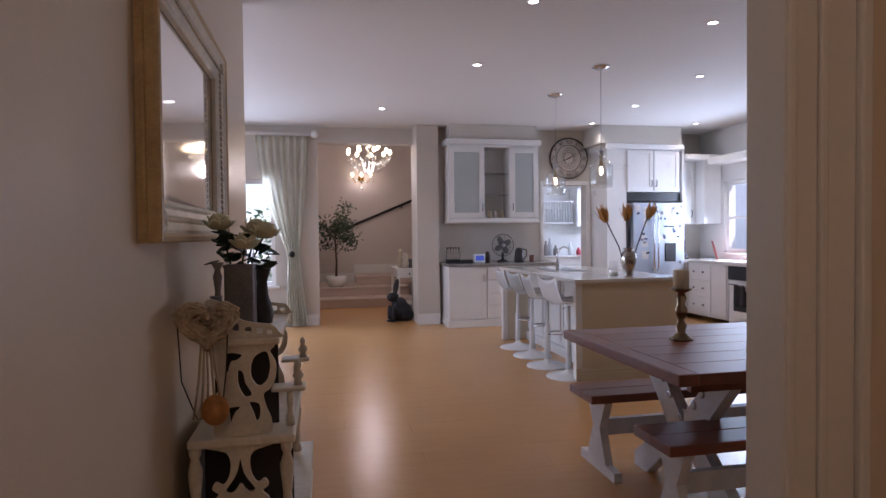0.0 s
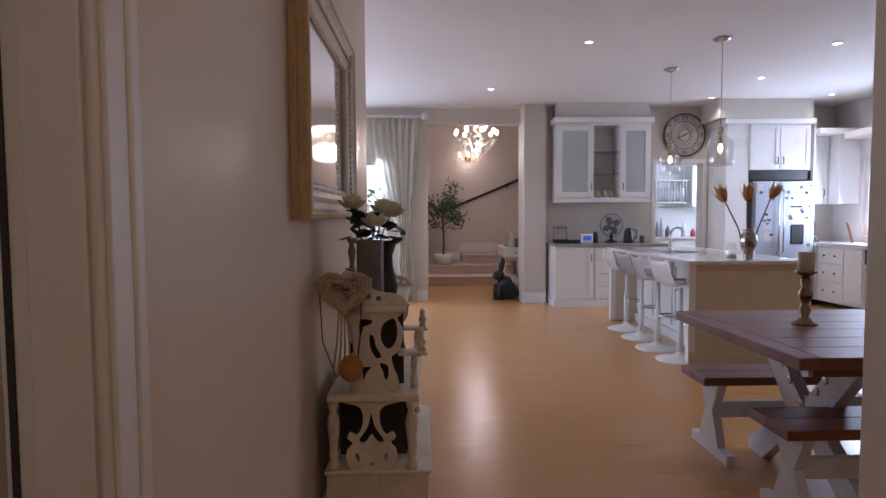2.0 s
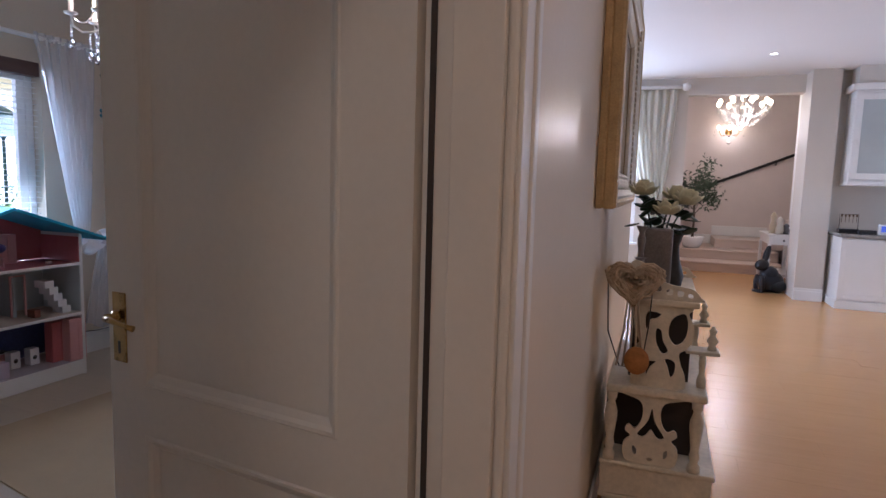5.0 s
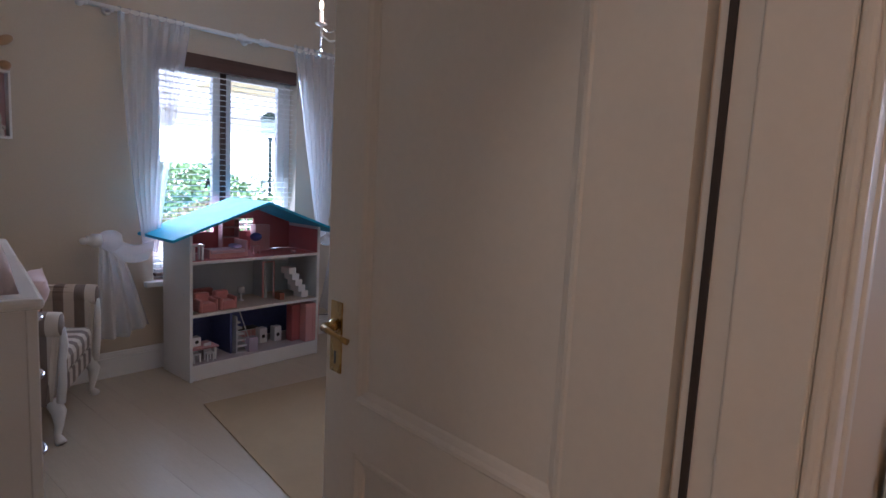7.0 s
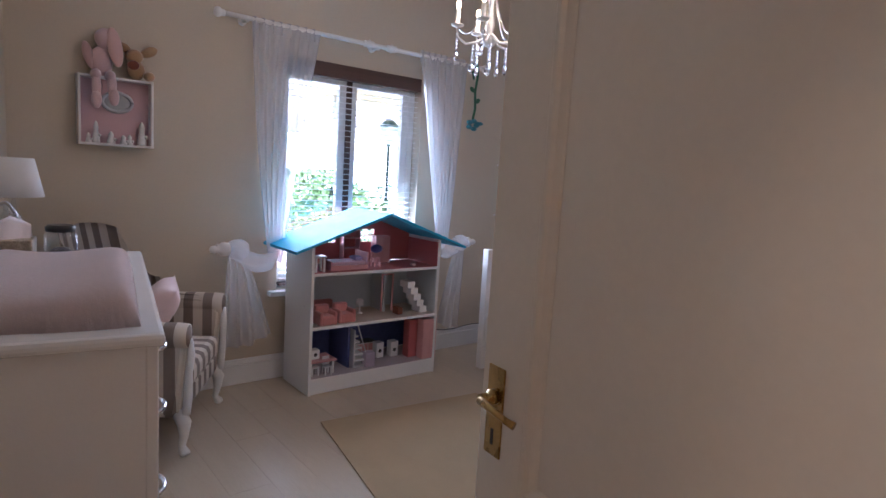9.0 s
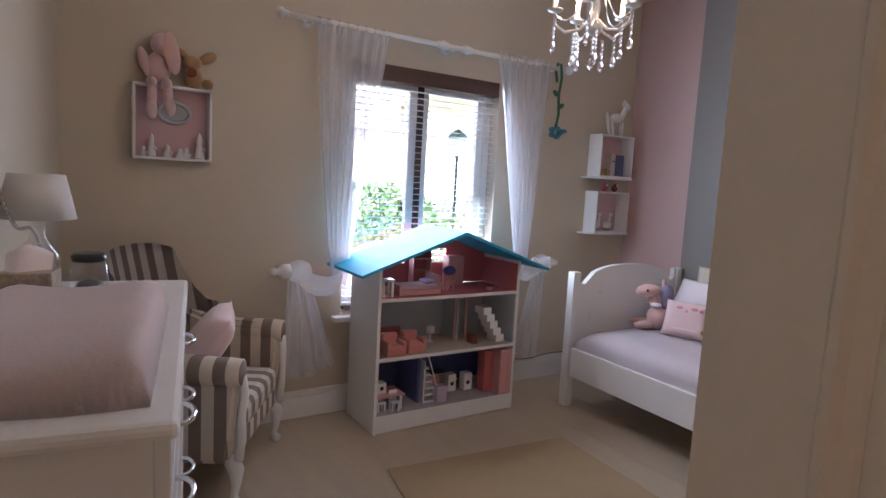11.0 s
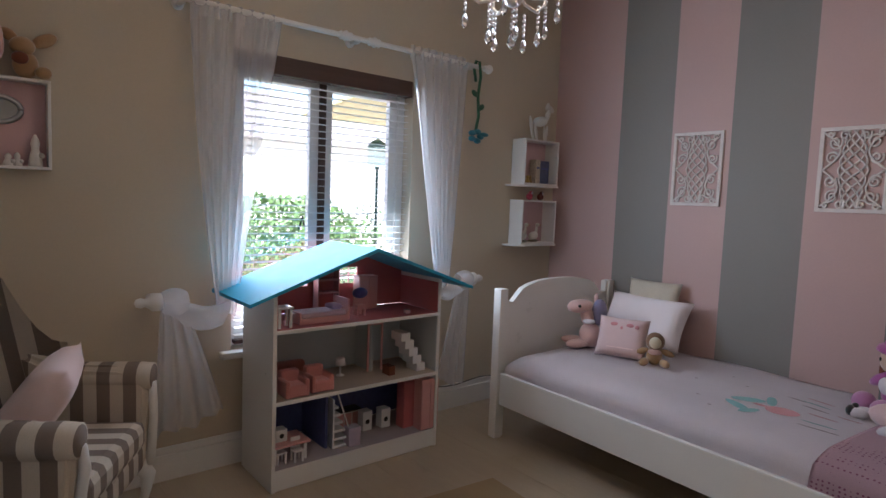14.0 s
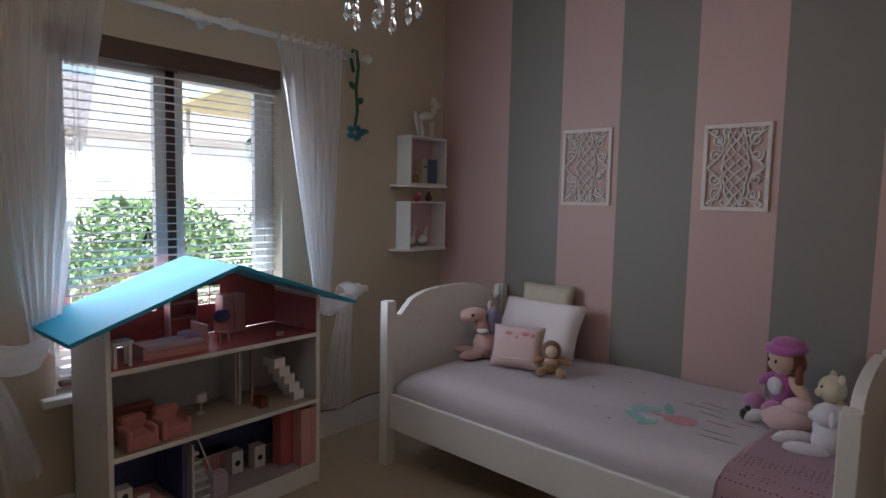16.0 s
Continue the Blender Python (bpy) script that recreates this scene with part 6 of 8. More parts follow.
LYRE = [
    [(0.16, 0.0), (0.84, 0.0), (0.98, 0.12), (0.97, 0.28), (0.86, 0.38), (0.96, 0.46), (0.90, 0.54), (0.78, 0.50), (0.68, 0.62), (0.66, 0.80), (0.74, 0.92), (1.02, 1.0), (-0.02, 1.0), (0.26, 0.92), (0.34, 0.80), (0.32, 0.62), (0.22, 0.50), (0.10, 0.54), (0.04, 0.46), (0.14, 0.38), (0.03, 0.28), (0.02, 0.12)],
    [(0.50, 0.82), (0.55, 0.66), (0.62, 0.56), (0.74, 0.42), (0.66, 0.38), (0.58, 0.42), (0.50, 0.50), (0.42, 0.42), (0.34, 0.38), (0.26, 0.42), (0.38, 0.56), (0.45, 0.66)],
    [(0.20, 0.24), (0.26, 0.20), (0.26, 0.12), (0.20, 0.15)],
    [(0.80, 0.24), (0.74, 0.20), (0.74, 0.12), (0.80, 0.15)],
    [(0.44, 0.08), (0.50, 0.10), (0.56, 0.08), (0.50, 0.05)],
]
GALLERY = [
    [(0.0, 0.0), (1.0, 0.0), (1.02, 0.12), (0.93, 0.30), (0.80, 0.36), (0.62, 0.40), (0.44, 0.52), (0.30, 0.78), (0.16, 0.96), (0.04, 0.98), (0.0, 0.80)],
    [(0.36, 0.34), (0.44, 0.38), (0.46, 0.22), (0.38, 0.20)],
    [(0.54, 0.26), (0.62, 0.28), (0.62, 0.14), (0.55, 0.14)],
    [(0.70, 0.25), (0.78, 0.24), (0.77, 0.12), (0.70, 0.12)],
    [(0.85, 0.20), (0.91, 0.18), (0.91, 0.10), (0.85, 0.10)],
]
for y in (0.016, CY - 0.03):
    sawn("fretwork_panel", y, placed(LYRE, 0.118, 0.210, 0.293, 0.278), con, 0.014)
    sawn("fretwork_panel", y + 0.008, placed(SCROLLS, 0.130, 0.205, 0.605, 0.322), con, 0.014)
    sawn("gallery", y, placed(GALLERY, 0.112, 0.250, 0.953, 0.145), con, 0.012)
part("back_gallery", box(0.112, 0.120, 0.03, CY - 0.04, 0.953, 1.06, 0.003), OLDWHITE, con)
for y in (0.10, CY - 0.10):
    part("bracket_shelf", box(0.330, 0.452, y - 0.045, y + 0.045, 0.742, 0.756, 0.004), OLDWHITE, con)
    part("finial", lathe(bmesh.new(), [(0.018, 0.756), (0.012, 0.775), (0.022, 0.790), (0.009, 0.815), (0.015, 0.832), (0.004, 0.850)], 12, pose(0.425, y, 0)), OLDWHITE, con)
    part("bracket_post", lathe(bmesh.new(), [(0.016, 0.604), (0.018, 0.63), (0.010, 0.66), (0.014, 0.70), (0.011, 0.742)], 12, pose(0.395, y, 0)), OLDWHITE, con)
CT = pose(HX, 2.58, 0.953)
vs = thing("rose_vase", CT @ pose(0.205, 0.24, 0) @ Matrix.Diagonal((1.30, 1.30, 1.36, 1)), "grey pottery vase holding cream roses", "vase")
GREYV = plain("grey_pewter_glaze", (0.20, 0.175, 0.165), 0.3, 0.2, var=0.35, scale=20)
part("vase", box(-0.042, 0.042, -0.042, 0.042, 0, 0.19, 0.006), GREYV, vs)
RP, RL = plain("cream_rose_petal", (0.72, 0.68, 0.46), 0.6, var=0.15, scale=40), plain("rose_leaf", (0.012, 0.03, 0.012), 0.4, var=0.4, scale=30)
rnd = random.Random(3)
for hx, hy, hz in ((-0.055, -0.02, 0.30), (0.045, 0.02, 0.285), (0.02, -0.04, 0.245), (0.075, -0.03, 0.275)):
    part("stem", tube(bmesh.new(), [(hx * 0.2, hy * 0.2, 0.02), (hx * 0.5, hy * 0.5, 0.2), (hx, hy, hz)], 0.003, 6), RL, vs)
    b = bmesh.new()
    ball(b, (hx, hy, hz + 0.012), 0.014, 0.014, 0.020, u=8, v=6)
    for r, n_, tilt, up in ((0.012, 4, 8, 0.014), (0.022, 5, 26, 0.010), (0.031, 7, 50, 0.002)):
        for k in range(n_):
            a = 2 * math.pi * k / n_ + 30 * r
            mm = (Matrix.Rotation(a, 4, "Z") @ Matrix.Rotation(radians(tilt), 4, "Y"))
            ball(b, (hx + r * math.cos(a), hy + r * math.sin(a), hz + up), 0.005, 0.019, 0.022, m=mm, u=8, v=6)
    part("rose", b, RP, vs, "cream rose head")
for k in range(46):
    a, r, z = rnd.uniform(0, 6.28), rnd.uniform(0.02, 0.105), rnd.uniform(0.175, 0.285)
    b = bmesh.new()
    ball(b, (r * math.cos(a), r * math.sin(a) * 0.7, z), 0.028, 0.017, 0.0025, m=Euler((rnd.uniform(-0.7, 0.7), rnd.uniform(-0.7, 0.7), a)).to_matrix().to_4x4(), u=8, v=5)
    part("leaf", b, RL, vs)
solo("vase", lathe(bmesh.new(), [(0.03, 0), (0.036, 0.03), (0.02, 0.08), (0.016, 0.12), (0.03, 0.16), (0.034, 0.17)], 14), plain("dark_carved_stone", (0.05, 0.045, 0.04), 0.6, var=0.4, scale=40), "dark carved stone vase beside the roses", "vase", m=CT @ pose(0.27, 0.40, 0) @ Matrix.Diagonal((1.3, 1.3, 1.45, 1)))
for y, h in ((0.06, 0.200), (0.02, 0.11)):
    cs_ = thing("candlestick", CT @ pose(0.142, y + 0.05, 0) @ Matrix.Diagonal((1.2, 1.2, 1.35, 1)), "grey turned wooden candlestick", "candlestick", "hall candlesticks")
    part("stick", lathe(bmesh.new(), [(0.026, 0), (0.024, 0.012), (0.010, 0.03), (0.015, h * 0.4), (0.008, h * 0.6), (0.014, h * 0.8), (0.008, h * 0.9), (0.020, h)], 14), plain("grey_limed_wood", (0.20, 0.17, 0.15), 0.6, var=0.3, scale=30), cs_)
ht = thing("wicker_heart", CT @ pose(0.132, -0.045, 0.070) @ Matrix.Diagonal((1.95, 1.5, 1.66, 1)), "woven wicker heart on a looped wire", "ornament")
b = bmesh.new()
rnd = random.Random(8)
for k in range(64):
    ph, sc = rnd.uniform(0, 6.28), rnd.uniform(0.08, 1.0) ** 0.6
    pts = []
    for i in range(19):
        t = 2 * math.pi * i / 18 + ph
        x = 16 * math.sin(t) ** 3
        z = 13 * math.cos(t) - 5 * math.cos(2 * t) - 2 * math.cos(3 * t) - math.cos(4 * t)
        pts.append((x * 0.0033 * sc + rnd.uniform(-0.004, 0.004), rnd.uniform(-0.016, 0.016), z * 0.0034 * sc + rnd.uniform(-0.004, 0.004)))
    tube(b, pts, 0.0026, 4)
part("woven_heart", b, plain("dry_wicker", (0.52, 0.40, 0.27), 0.8, var=0.35, scale=60), ht)
part("wire_loop", tube(bmesh.new(), [(-0.05, 0, 0.0), (-0.045, 0, -0.12), (-0.02, 0.0, -0.20), (0.02, 0, -0.20), (0.03, 0, -0.1), (0.035, 0, 0.03)], 0.0012, 4), IRON, ht)
for k in range(5):
    part("dry_stalk", tube(bmesh.new(), [(0.004 * k - 0.01, 0.0, -0.03), (0.008 * k - 0.016, -0.004, -0.12), (0.012 * k - 0.026, 0, -0.20)], 0.0022, 5), plain("dry_stalk", (0.44, 0.36, 0.26), 0.8), ht)
part("pompom", ball(bmesh.new(), (0.012, -0.012, -0.180), 0.024, 0.024, 0.032), plain("orange_felt", (0.42, 0.18, 0.05), 0.9, var=0.3, scale=60), ht, "orange felt pompom")

# ---- dining table and benches ----
PW = plain("chipped_white_paint", (0.72, 0.71, 0.72), 0.5, var=0.15, scale=14, relief=0.2)
TW = 1.125
tbl = thing("dining_table", pose(1.335, 2.44, 0), "dark-topped farmhouse table on white trestle legs", "table")
for k in range(6):
    part("plank", box(0.09, 2.0, 0.004 + k * 0.1865, 0.1875 + k * 0.1865, 0.715, 0.762, 0.003), DARKW, tbl)
part("end_board", box(0.0, 0.088, 0.0, TW, 0.713, 0.763, 0.006), DARKW, tbl)
part("apron", box(0.12, 1.9, 0.10, 0.13, 0.66, 0.713), DARKW, tbl)
for xx in (0.38, 1.62):
    for s in (0, 1):
        b = bmesh.new()
        pts = [(0.14, 0.71), (0.29, 0.71), (0.58, 0.38), (0.52, 0.30), (0.47, 0.30)]
        if s:
            pts = [(TW - y, z) for y, z in pts]
        prism(b, pts, xx + 0.002 * s, xx + 0.06 + 0.002 * s, "x")
        part("brace", b, PW, tbl, "chipped white trestle brace")
        b = bmesh.new()
        pts = [(0.52, 0.40), (0.61, 0.34), (0.24, 0.0), (0.11, 0.0), (0.11, 0.07)]
        if s:
            pts = [(TW - y, z) for y, z in pts]
        prism(b, pts, xx - 0.001 + 0.002 * s, xx + 0.058 + 0.002 * s, "x")
        part("leg", b, PW, tbl, "chipped white trestle leg")
    for y, z in ((0.40, 0.56), (0.46, 0.49), (0.66, 0.49), (0.72, 0.56), (0.565, 0.40)):
        part("bolt", lathe(bmesh.new(), [(0.022, 0), (0.022, 0.004), (0.012, 0.008)], 12, pose(xx, y, z, 0, -90, 0)), STEEL, tbl, "steel bolt head")
part("stretcher", box(0.40, 1.66, 0.535, 0.585, 0.36, 0.44), PW, tbl)


def bench(at, label):
    t = thing("bench", pose(*at), label, "bench", "table benches")
    for k in range(2):
        part("plank", box(0, 1.8, k * 0.145, k * 0.145 + 0.142, 0.405, 0.450, 0.004), DARKW, t)
    for xx in (0.095, 1.65):
        b = bmesh.new()
        pts = [(0.035, 0.405), (0.255, 0.405), (0.185, 0.24), (0.255, 0.055), (0.345, 0.05), (0.345, 0.0), (-0.06, 0.0), (-0.06, 0.05), (0.035, 0.055), (0.105, 0.24)]
        prism(b, pts, xx, xx + 0.045, "x")
        part("leg", b, PW, t, "white shaped trestle leg")
    part("stretcher", box(0.14, 1.65, 0.127, 0.161, 0.19, 0.28), PW, t)
    return t


bench((1.375, 3.285, 0), "low dark-topped bench with white trestle legs")
bench((1.35, 2.525, 0), "low dark-topped bench with white trestle legs")
ck = thing("candlestick", pose(1.79, 3.115, 0.763) @ Matrix.Diagonal((1.22, 1.22, 1.24, 1)), "antique brass candlestick with a cream pillar candle", "candlestick")
part("stick", lathe(bmesh.new(), [(0.048, 0), (0.046, 0.008), (0.028, 0.02), (0.016, 0.035), (0.024, 0.06), (0.013, 0.08), (0.024, 0.11), (0.026, 0.13), (0.014, 0.15), (0.022, 0.175), (0.013, 0.195), (0.040, 0.208), (0.042, 0.214)], 20), plain("antique_bronze", (0.30, 0.22, 0.14), 0.25, 1.0, var=0.25, scale=30), ck)
part("candle", lathe(bmesh.new(), [(0.031, 0.214), (0.031, 0.288), (0.026, 0.292), (0.005, 0.287)], 18), plain("ivory_wax", (0.70, 0.62, 0.48), 0.5), ck, "ivory pillar candle")

# ---- island and stools ----
isl = thing("kitchen_island", pose(2.175, 5.27, 0), "white panelled kitchen island with pale stone worktop", "island")
IL, IW, IZ = 2.22, 1.06, 0.910
part("worktop", box(-0.02, IW + 0.02, -0.03, IL + 0.03, IZ - 0.035, IZ, 0.006), STONE, isl, "pale polished stone worktop")
part("body", box(0.34, IW - 0.02, 0.05, IL - 0.03, 0.10, IZ - 0.035), WHITE, isl)
# white end panels; the warm light on them is put into this beige
END = plain("warm_lit_island_white", (0.62, 0.54, 0.40), 0.4, var=0.05)
for y0 in (0.0, IL - 0.05):
    part("end_panel", box(0.012, IW - 0.01, y0, y0 + 0.05, 0.0, IZ - 0.035, 0.003), END, isl, "white panelled island end with warm light in its colour")
    part("corner_post", box(0.0, 0.06, y0 - 0.006, y0 + 0.056, 0.0, IZ - 0.035, 0.004), WHITE, isl)
for z0, z1, o in ((0.0, 0.07, 0.018), (0.07, 0.10, 0.012), (0.10, 0.115, 0.007)):
    part("plinth_moulding", box(-0.004, IW, -o - 0.006, -0.0065, z0, z1, 0.003), END, isl)
for k in range(4):
    b = bmesh.new()
    y0 = 0.08 + k * 0.53
    for a, c2, e, f_ in ((y0, y0 + 0.5, 0.14, 0.19), (y0, y0 + 0.5, 0.76, 0.81), (y0, y0 + 0.05, 0.19, 0.76), (y0 + 0.45, y0 + 0.5, 0.19, 0.76)):
        bx(b, 0.328, 0.34, a, c2, e, f_, 0.002)
    part("side_moulding", b, WHITE, isl)
part("foot_rail", box(0.30, 0.34, 0.06, IL - 0.06, 0.0, 0.10), WHITE, isl)
sk = thing("sink", pose(2.62, 6.60, IZ), "steel sink let into the island worktop", "sink")
part("rim", box(-0.20, 0.20, -0.22, 0.22, 0.0005, 0.004, 0.001), STEEL, sk)
# flat plate; the shade of a sunk basin is put into darker steel
part("basin", box(-0.17, 0.17, -0.19, 0.19, 0.004, 0.005), plain("shaded_basin_steel", (0.2, 0.2, 0.21), 0.3, 1.0), sk)
fc = thing("tap", pose(2.48, 6.42, IZ), "tall curved steel kitchen tap", "tap")
part("base", lathe(bmesh.new(), [(0.03, 0), (0.03, 0.012), (0.018, 0.02), (0.018, 0.10)], 14), CHROME, fc)
part("spout", tube(bmesh.new(), [(0, 0, 0.09), (0, 0, 0.19), (0.03, 0.0, 0.245), (0.08, 0, 0.265), (0.13, 0, 0.245), (0.145, 0, 0.21)], 0.011, 10), CHROME, fc)
part("lever", tube(bmesh.new(), [(0.0, -0.018, 0.07), (0.0, -0.06, 0.10)], 0.006, 8), CHROME, fc)


def stool(at, rz=0):
    t = thing("bar_stool", pose(*at, 0, 0, rz) @ Matrix.Diagonal((1, 1, 1.09, 1)), "white moulded bar stool on a round pedestal", "stool", "stools at the island")
    part("base", lathe(bmesh.new(), [(0.21, 0), (0.21, 0.006), (0.19, 0.014), (0.10, 0.03), (0.04, 0.05), (0.030, 0.07)], 28), LACQ, t, "white round base")
    part("column", lathe(bmesh.new(), [(0.030, 0.06), (0.028, 0.36), (0.018, 0.37), (0.018, 0.60)], 16), LACQ, t)
    b = bmesh.new()
    tube(b, [(0.0, 0.03, 0.30), (0.10, 0.10, 0.30), (0.17, 0.06, 0.30), (0.19, 0.0, 0.30), (0.17, -0.06, 0.30), (0.10, -0.10, 0.30), (0.0, -0.03, 0.30)], 0.009, 8)
    part("footrest", b, CHROME, t, "chromed footrest loop")
    b = bmesh.new()

    def seat_fn(u, v):
        a = 2 * v - 1
        s = u * 1.25
        if s < 0.78:
            x, z = 0.20 - 0.36 * s / 0.78, 0.615 + 0.02 * (s / 0.78 - 0.5) ** 2
        else:
            q = (s - 0.78) / 0.47
            x, z = -0.16 - 0.07 * math.sin(q * 1.3), 0.62 + 0.20 * q
        return (x, 0.195 * a * (1 - 0.10 * u), z + 0.035 * a * a)
    sheet(b, seat_fn, 20, 12, 0.022)
    bmesh.ops.recalc_face_normals(b, faces=b.faces)
    part("seat_shell", b, LACQ, t, "glossy white seat shell")
    part("lever", tube(bmesh.new(), [(0, 0.02, 0.585), (0.02, 0.12, 0.57), (0.03, 0.16, 0.55)], 0.005, 6), CHROME, t)
    return t


s0 = stool((2.19, 5.46, 0), 6)
for y, x, r in ((5.92, 2.165, -4), (6.43, 2.19, 5), (6.92, 2.195, 0)):
    copy_thing(s0, pose(x, y, 0, 0, 0, r))

pv = thing("protea_vase", pose(2.76, 5.40, IZ), "silver vase holding dried orange proteas", "vase")
part("vase", lathe(bmesh.new(), [(0.04, 0), (0.042, 0.008), (0.036, 0.02), (0.058, 0.09), (0.072, 0.16), (0.066, 0.215), (0.040, 0.25), (0.048, 0.268)], 22), plain("silvered_glass", (0.48, 0.44, 0.40), 0.12, 1.0, var=0.2, scale=10), pv)
PT = plain("dried_protea", (0.55, 0.29, 0.08), 0.7, var=0.4, scale=30)
for hx, hy, hz in ((-0.27, 0.0, 0.57), (-0.01, 0.02, 0.58), (0.23, -0.01, 0.60)):
    part("stem", tube(bmesh.new(), [(hx * 0.1, 0, 0.05), (hx * 0.35, hy, 0.28), (hx * 0.8, hy, hz - 0.06)], 0.006, 6), plain("protea_stem", (0.06, 0.03, 0.035), 0.6), pv)
    b = bmesh.new()
    rz_ = Matrix.Rotation(hx * 1.6, 4, "Y")
    for ring, (n_, r, tilt, hgt) in enumerate(((5, 0.020, 16, 0.15), (4, 0.012, 8, 0.175), (3, 0.006, 3, 0.18))):
        for k in range(n_):
            a = 2 * math.pi * k / n_ + ring * 0.3
            mm = Matrix.Translation((hx * 0.82, hy, hz - 0.06)) @ rz_ @ Matrix.Rotation(a, 4, "Z") @ Matrix.Translation((r, 0, 0)) @ Matrix.Rotation(radians(tilt), 4, "Y")
            vs4 = [b.verts.new(mm @ Vector(p)) for p in ((0, -0.010, 0), (0, 0.010, 0), (0.008, 0.019, hgt * 0.45), (0.004, 0, hgt), (0.008, -0.019, hgt * 0.45))]
            b.faces.new(vs4)
    bmesh.ops.solidify(b, geom=b.faces[:], thickness=0.002)
    part("protea", b, PT, pv, "dried orange protea head")
gj = thing("glass_jar", pose(2.62, 5.42, IZ), "clear glass jar on the island worktop", "jar")
part("jar", lathe(bmesh.new(), [(0.045, 0), (0.048, 0.008), (0.048, 0.10), (0.036, 0.12), (0.038, 0.15)], 18), CLEAR, gj)
part("contents", lathe(bmesh.new(), [(0.040, 0.008), (0.040, 0.05)], 16), plain("jar_salt", (0.6, 0.58, 0.55), 0.8), gj)

# pendants and downlights
for py in (5.70, 6.84):
    pd = thing("pendant_lamp", pose(2.64, py, 0), "clear glass bottle pendant with glowing filament bulb", "pendant lamp", "island pendants")
    part("ceiling_rose", lathe(bmesh.new(), [(0.085, CZ - 0.001), (0.085, CZ - 0.012), (0.03, CZ - 0.035)], 22), CHROME, pd)
    part("flex", tube(bmesh.new(), [(0, 0, 2.10), (0, 0, CZ - 0.03)], 0.003, 6), plain("grey_flex", (0.3, 0.3, 0.3), 0.6), pd)
    part("cap", lathe(bmesh.new(), [(0.026, 2.06), (0.026, 2.11), (0.008, 2.13)], 14), CHROME, pd)
    gl = bmesh.new()
    lathe(gl, [(0.110, 1.765), (0.113, 1.80), (0.113, 1.95), (0.104, 1.995), (0.060, 2.03), (0.036, 2.05), (0.032, 2.12), (0.029, 2.12), (0.033, 2.05), (0.057, 2.027), (0.101, 1.992), (0.110, 1.95), (0.110, 1.80), (0.107, 1.765)], 28)
    part("glass_shade", gl, CLEAR, pd, "clear glass shade")
    part("bulb_holder", lathe(bmesh.new(), [(0.018, 1.965), (0.020, 2.0), (0.012, 2.06)], 12), BRASS, pd)
    part("bulb", ball(bmesh.new(), (0, 0, 1.925), 0.020, 0.020, 0.042), LAMP_ON, pd, "glowing filament bulb")
# the last fitting is unseen, added for the lamp that brightens the door
for lx, ly in DOWNLIGHTS + ((0.0, 1.05), (0.0, -0.75)):
    dl = thing("downlight", pose(lx, ly, CZ), "small round recessed ceiling downlight, lit", "downlight", "ceiling downlights")
    part("rim", lathe(bmesh.new(), [(0.048, -0.001), (0.047, -0.006), (0.036, -0.008), (0.035, -0.002)], 20), WHITE, dl)
    part("lens", lathe(bmesh.new(), [(0.034, -0.0025), (0.034, -0.006)], 18), SPOT_ON, dl, "glowing lens")


# ---- kitchen units ----
def shaker(parent, x0, x1, z0, z1, y, name="door", glass_pane=None, st=0.06):
    b = bmesh.new()
    for a, c2, e, f_ in ((x0, x0 + st, z0, z1), (x1 - st, x1, z0, z1), (x0 + st, x1 - st, z0, z0 + st), (x0 + st, x1 - st, z1 - st, z1)):
        bx(b, a, c2, y - 0.02, y, e, f_, 0.002)
    d = part(name, b, WHITE, parent)
    part("pane" if glass_pane else "panel", box(x0 + st, x1 - st, y - 0.010, y - 0.004, z0 + st, z1 - st), glass_pane or WHITE, d)
    return d


def pull(parent, x, y, z, up=True, ln=0.10):
    b = bmesh.new()
    if up:
        tube(b, [(x, y, z - ln / 2), (x, y - 0.025, z - ln / 2 + 0.01), (x, y - 0.025, z + ln / 2 - 0.01), (x, y, z + ln / 2)], 0.006, 8)
    else:
        ball(b, (x, y - 0.012, z), 0.012)
    part("handle", b, IRON, parent, "dark metal handle")


wc = thing("wall_cabinet", ID, "white wall cabinet with glass doors and open centre", "cabinet")
YF = 8.76
for x0, x1, z0, z1 in ((1.78, 3.15, 1.53, 1.56), (1.78, 3.15, 2.60, 2.63), (1.78, 1.80, 1.56, 2.60), (3.13, 3.15, 1.56, 2.60), (2.30, 2.32, 1.56, 2.60), (2.70, 2.72, 1.56, 2.60)):
    part("board", box(x0, x1, YF, KY - 0.004, z0, z1), WHITE, wc)
part("back", box(1.80, 3.13, KY - 0.02, KY - 0.004, 1.56, 2.60), WHITE, wc)
part("cornice", box(1.74, 3.19, YF - 0.04, KY - 0.005, 2.632, 2.715, 0.012), WHITE, wc)
part("light_rail", box(1.77, 3.16, YF - 0.02, KY - 0.005, 1.49, 1.529, 0.006), WHITE, wc)
for x0, x1, hx in ((1.785, 2.31, 2.28), (2.71, 3.145, 2.745)):
    d = shaker(wc, x0, x1, 1.565, 2.595, YF - 0.001, glass_pane=FROST, st=0.075)
    pull(d, hx, YF - 0.02, 1.72)
for z in (1.90, 2.22):
    part("glass_shelf", box(1.81, 3.12, YF + 0.03, KY - 0.03, z, z + 0.008), plain("grey_shelf_glass", (0.25, 0.28, 0.28), 0.1), wc, "thin glass shelf")
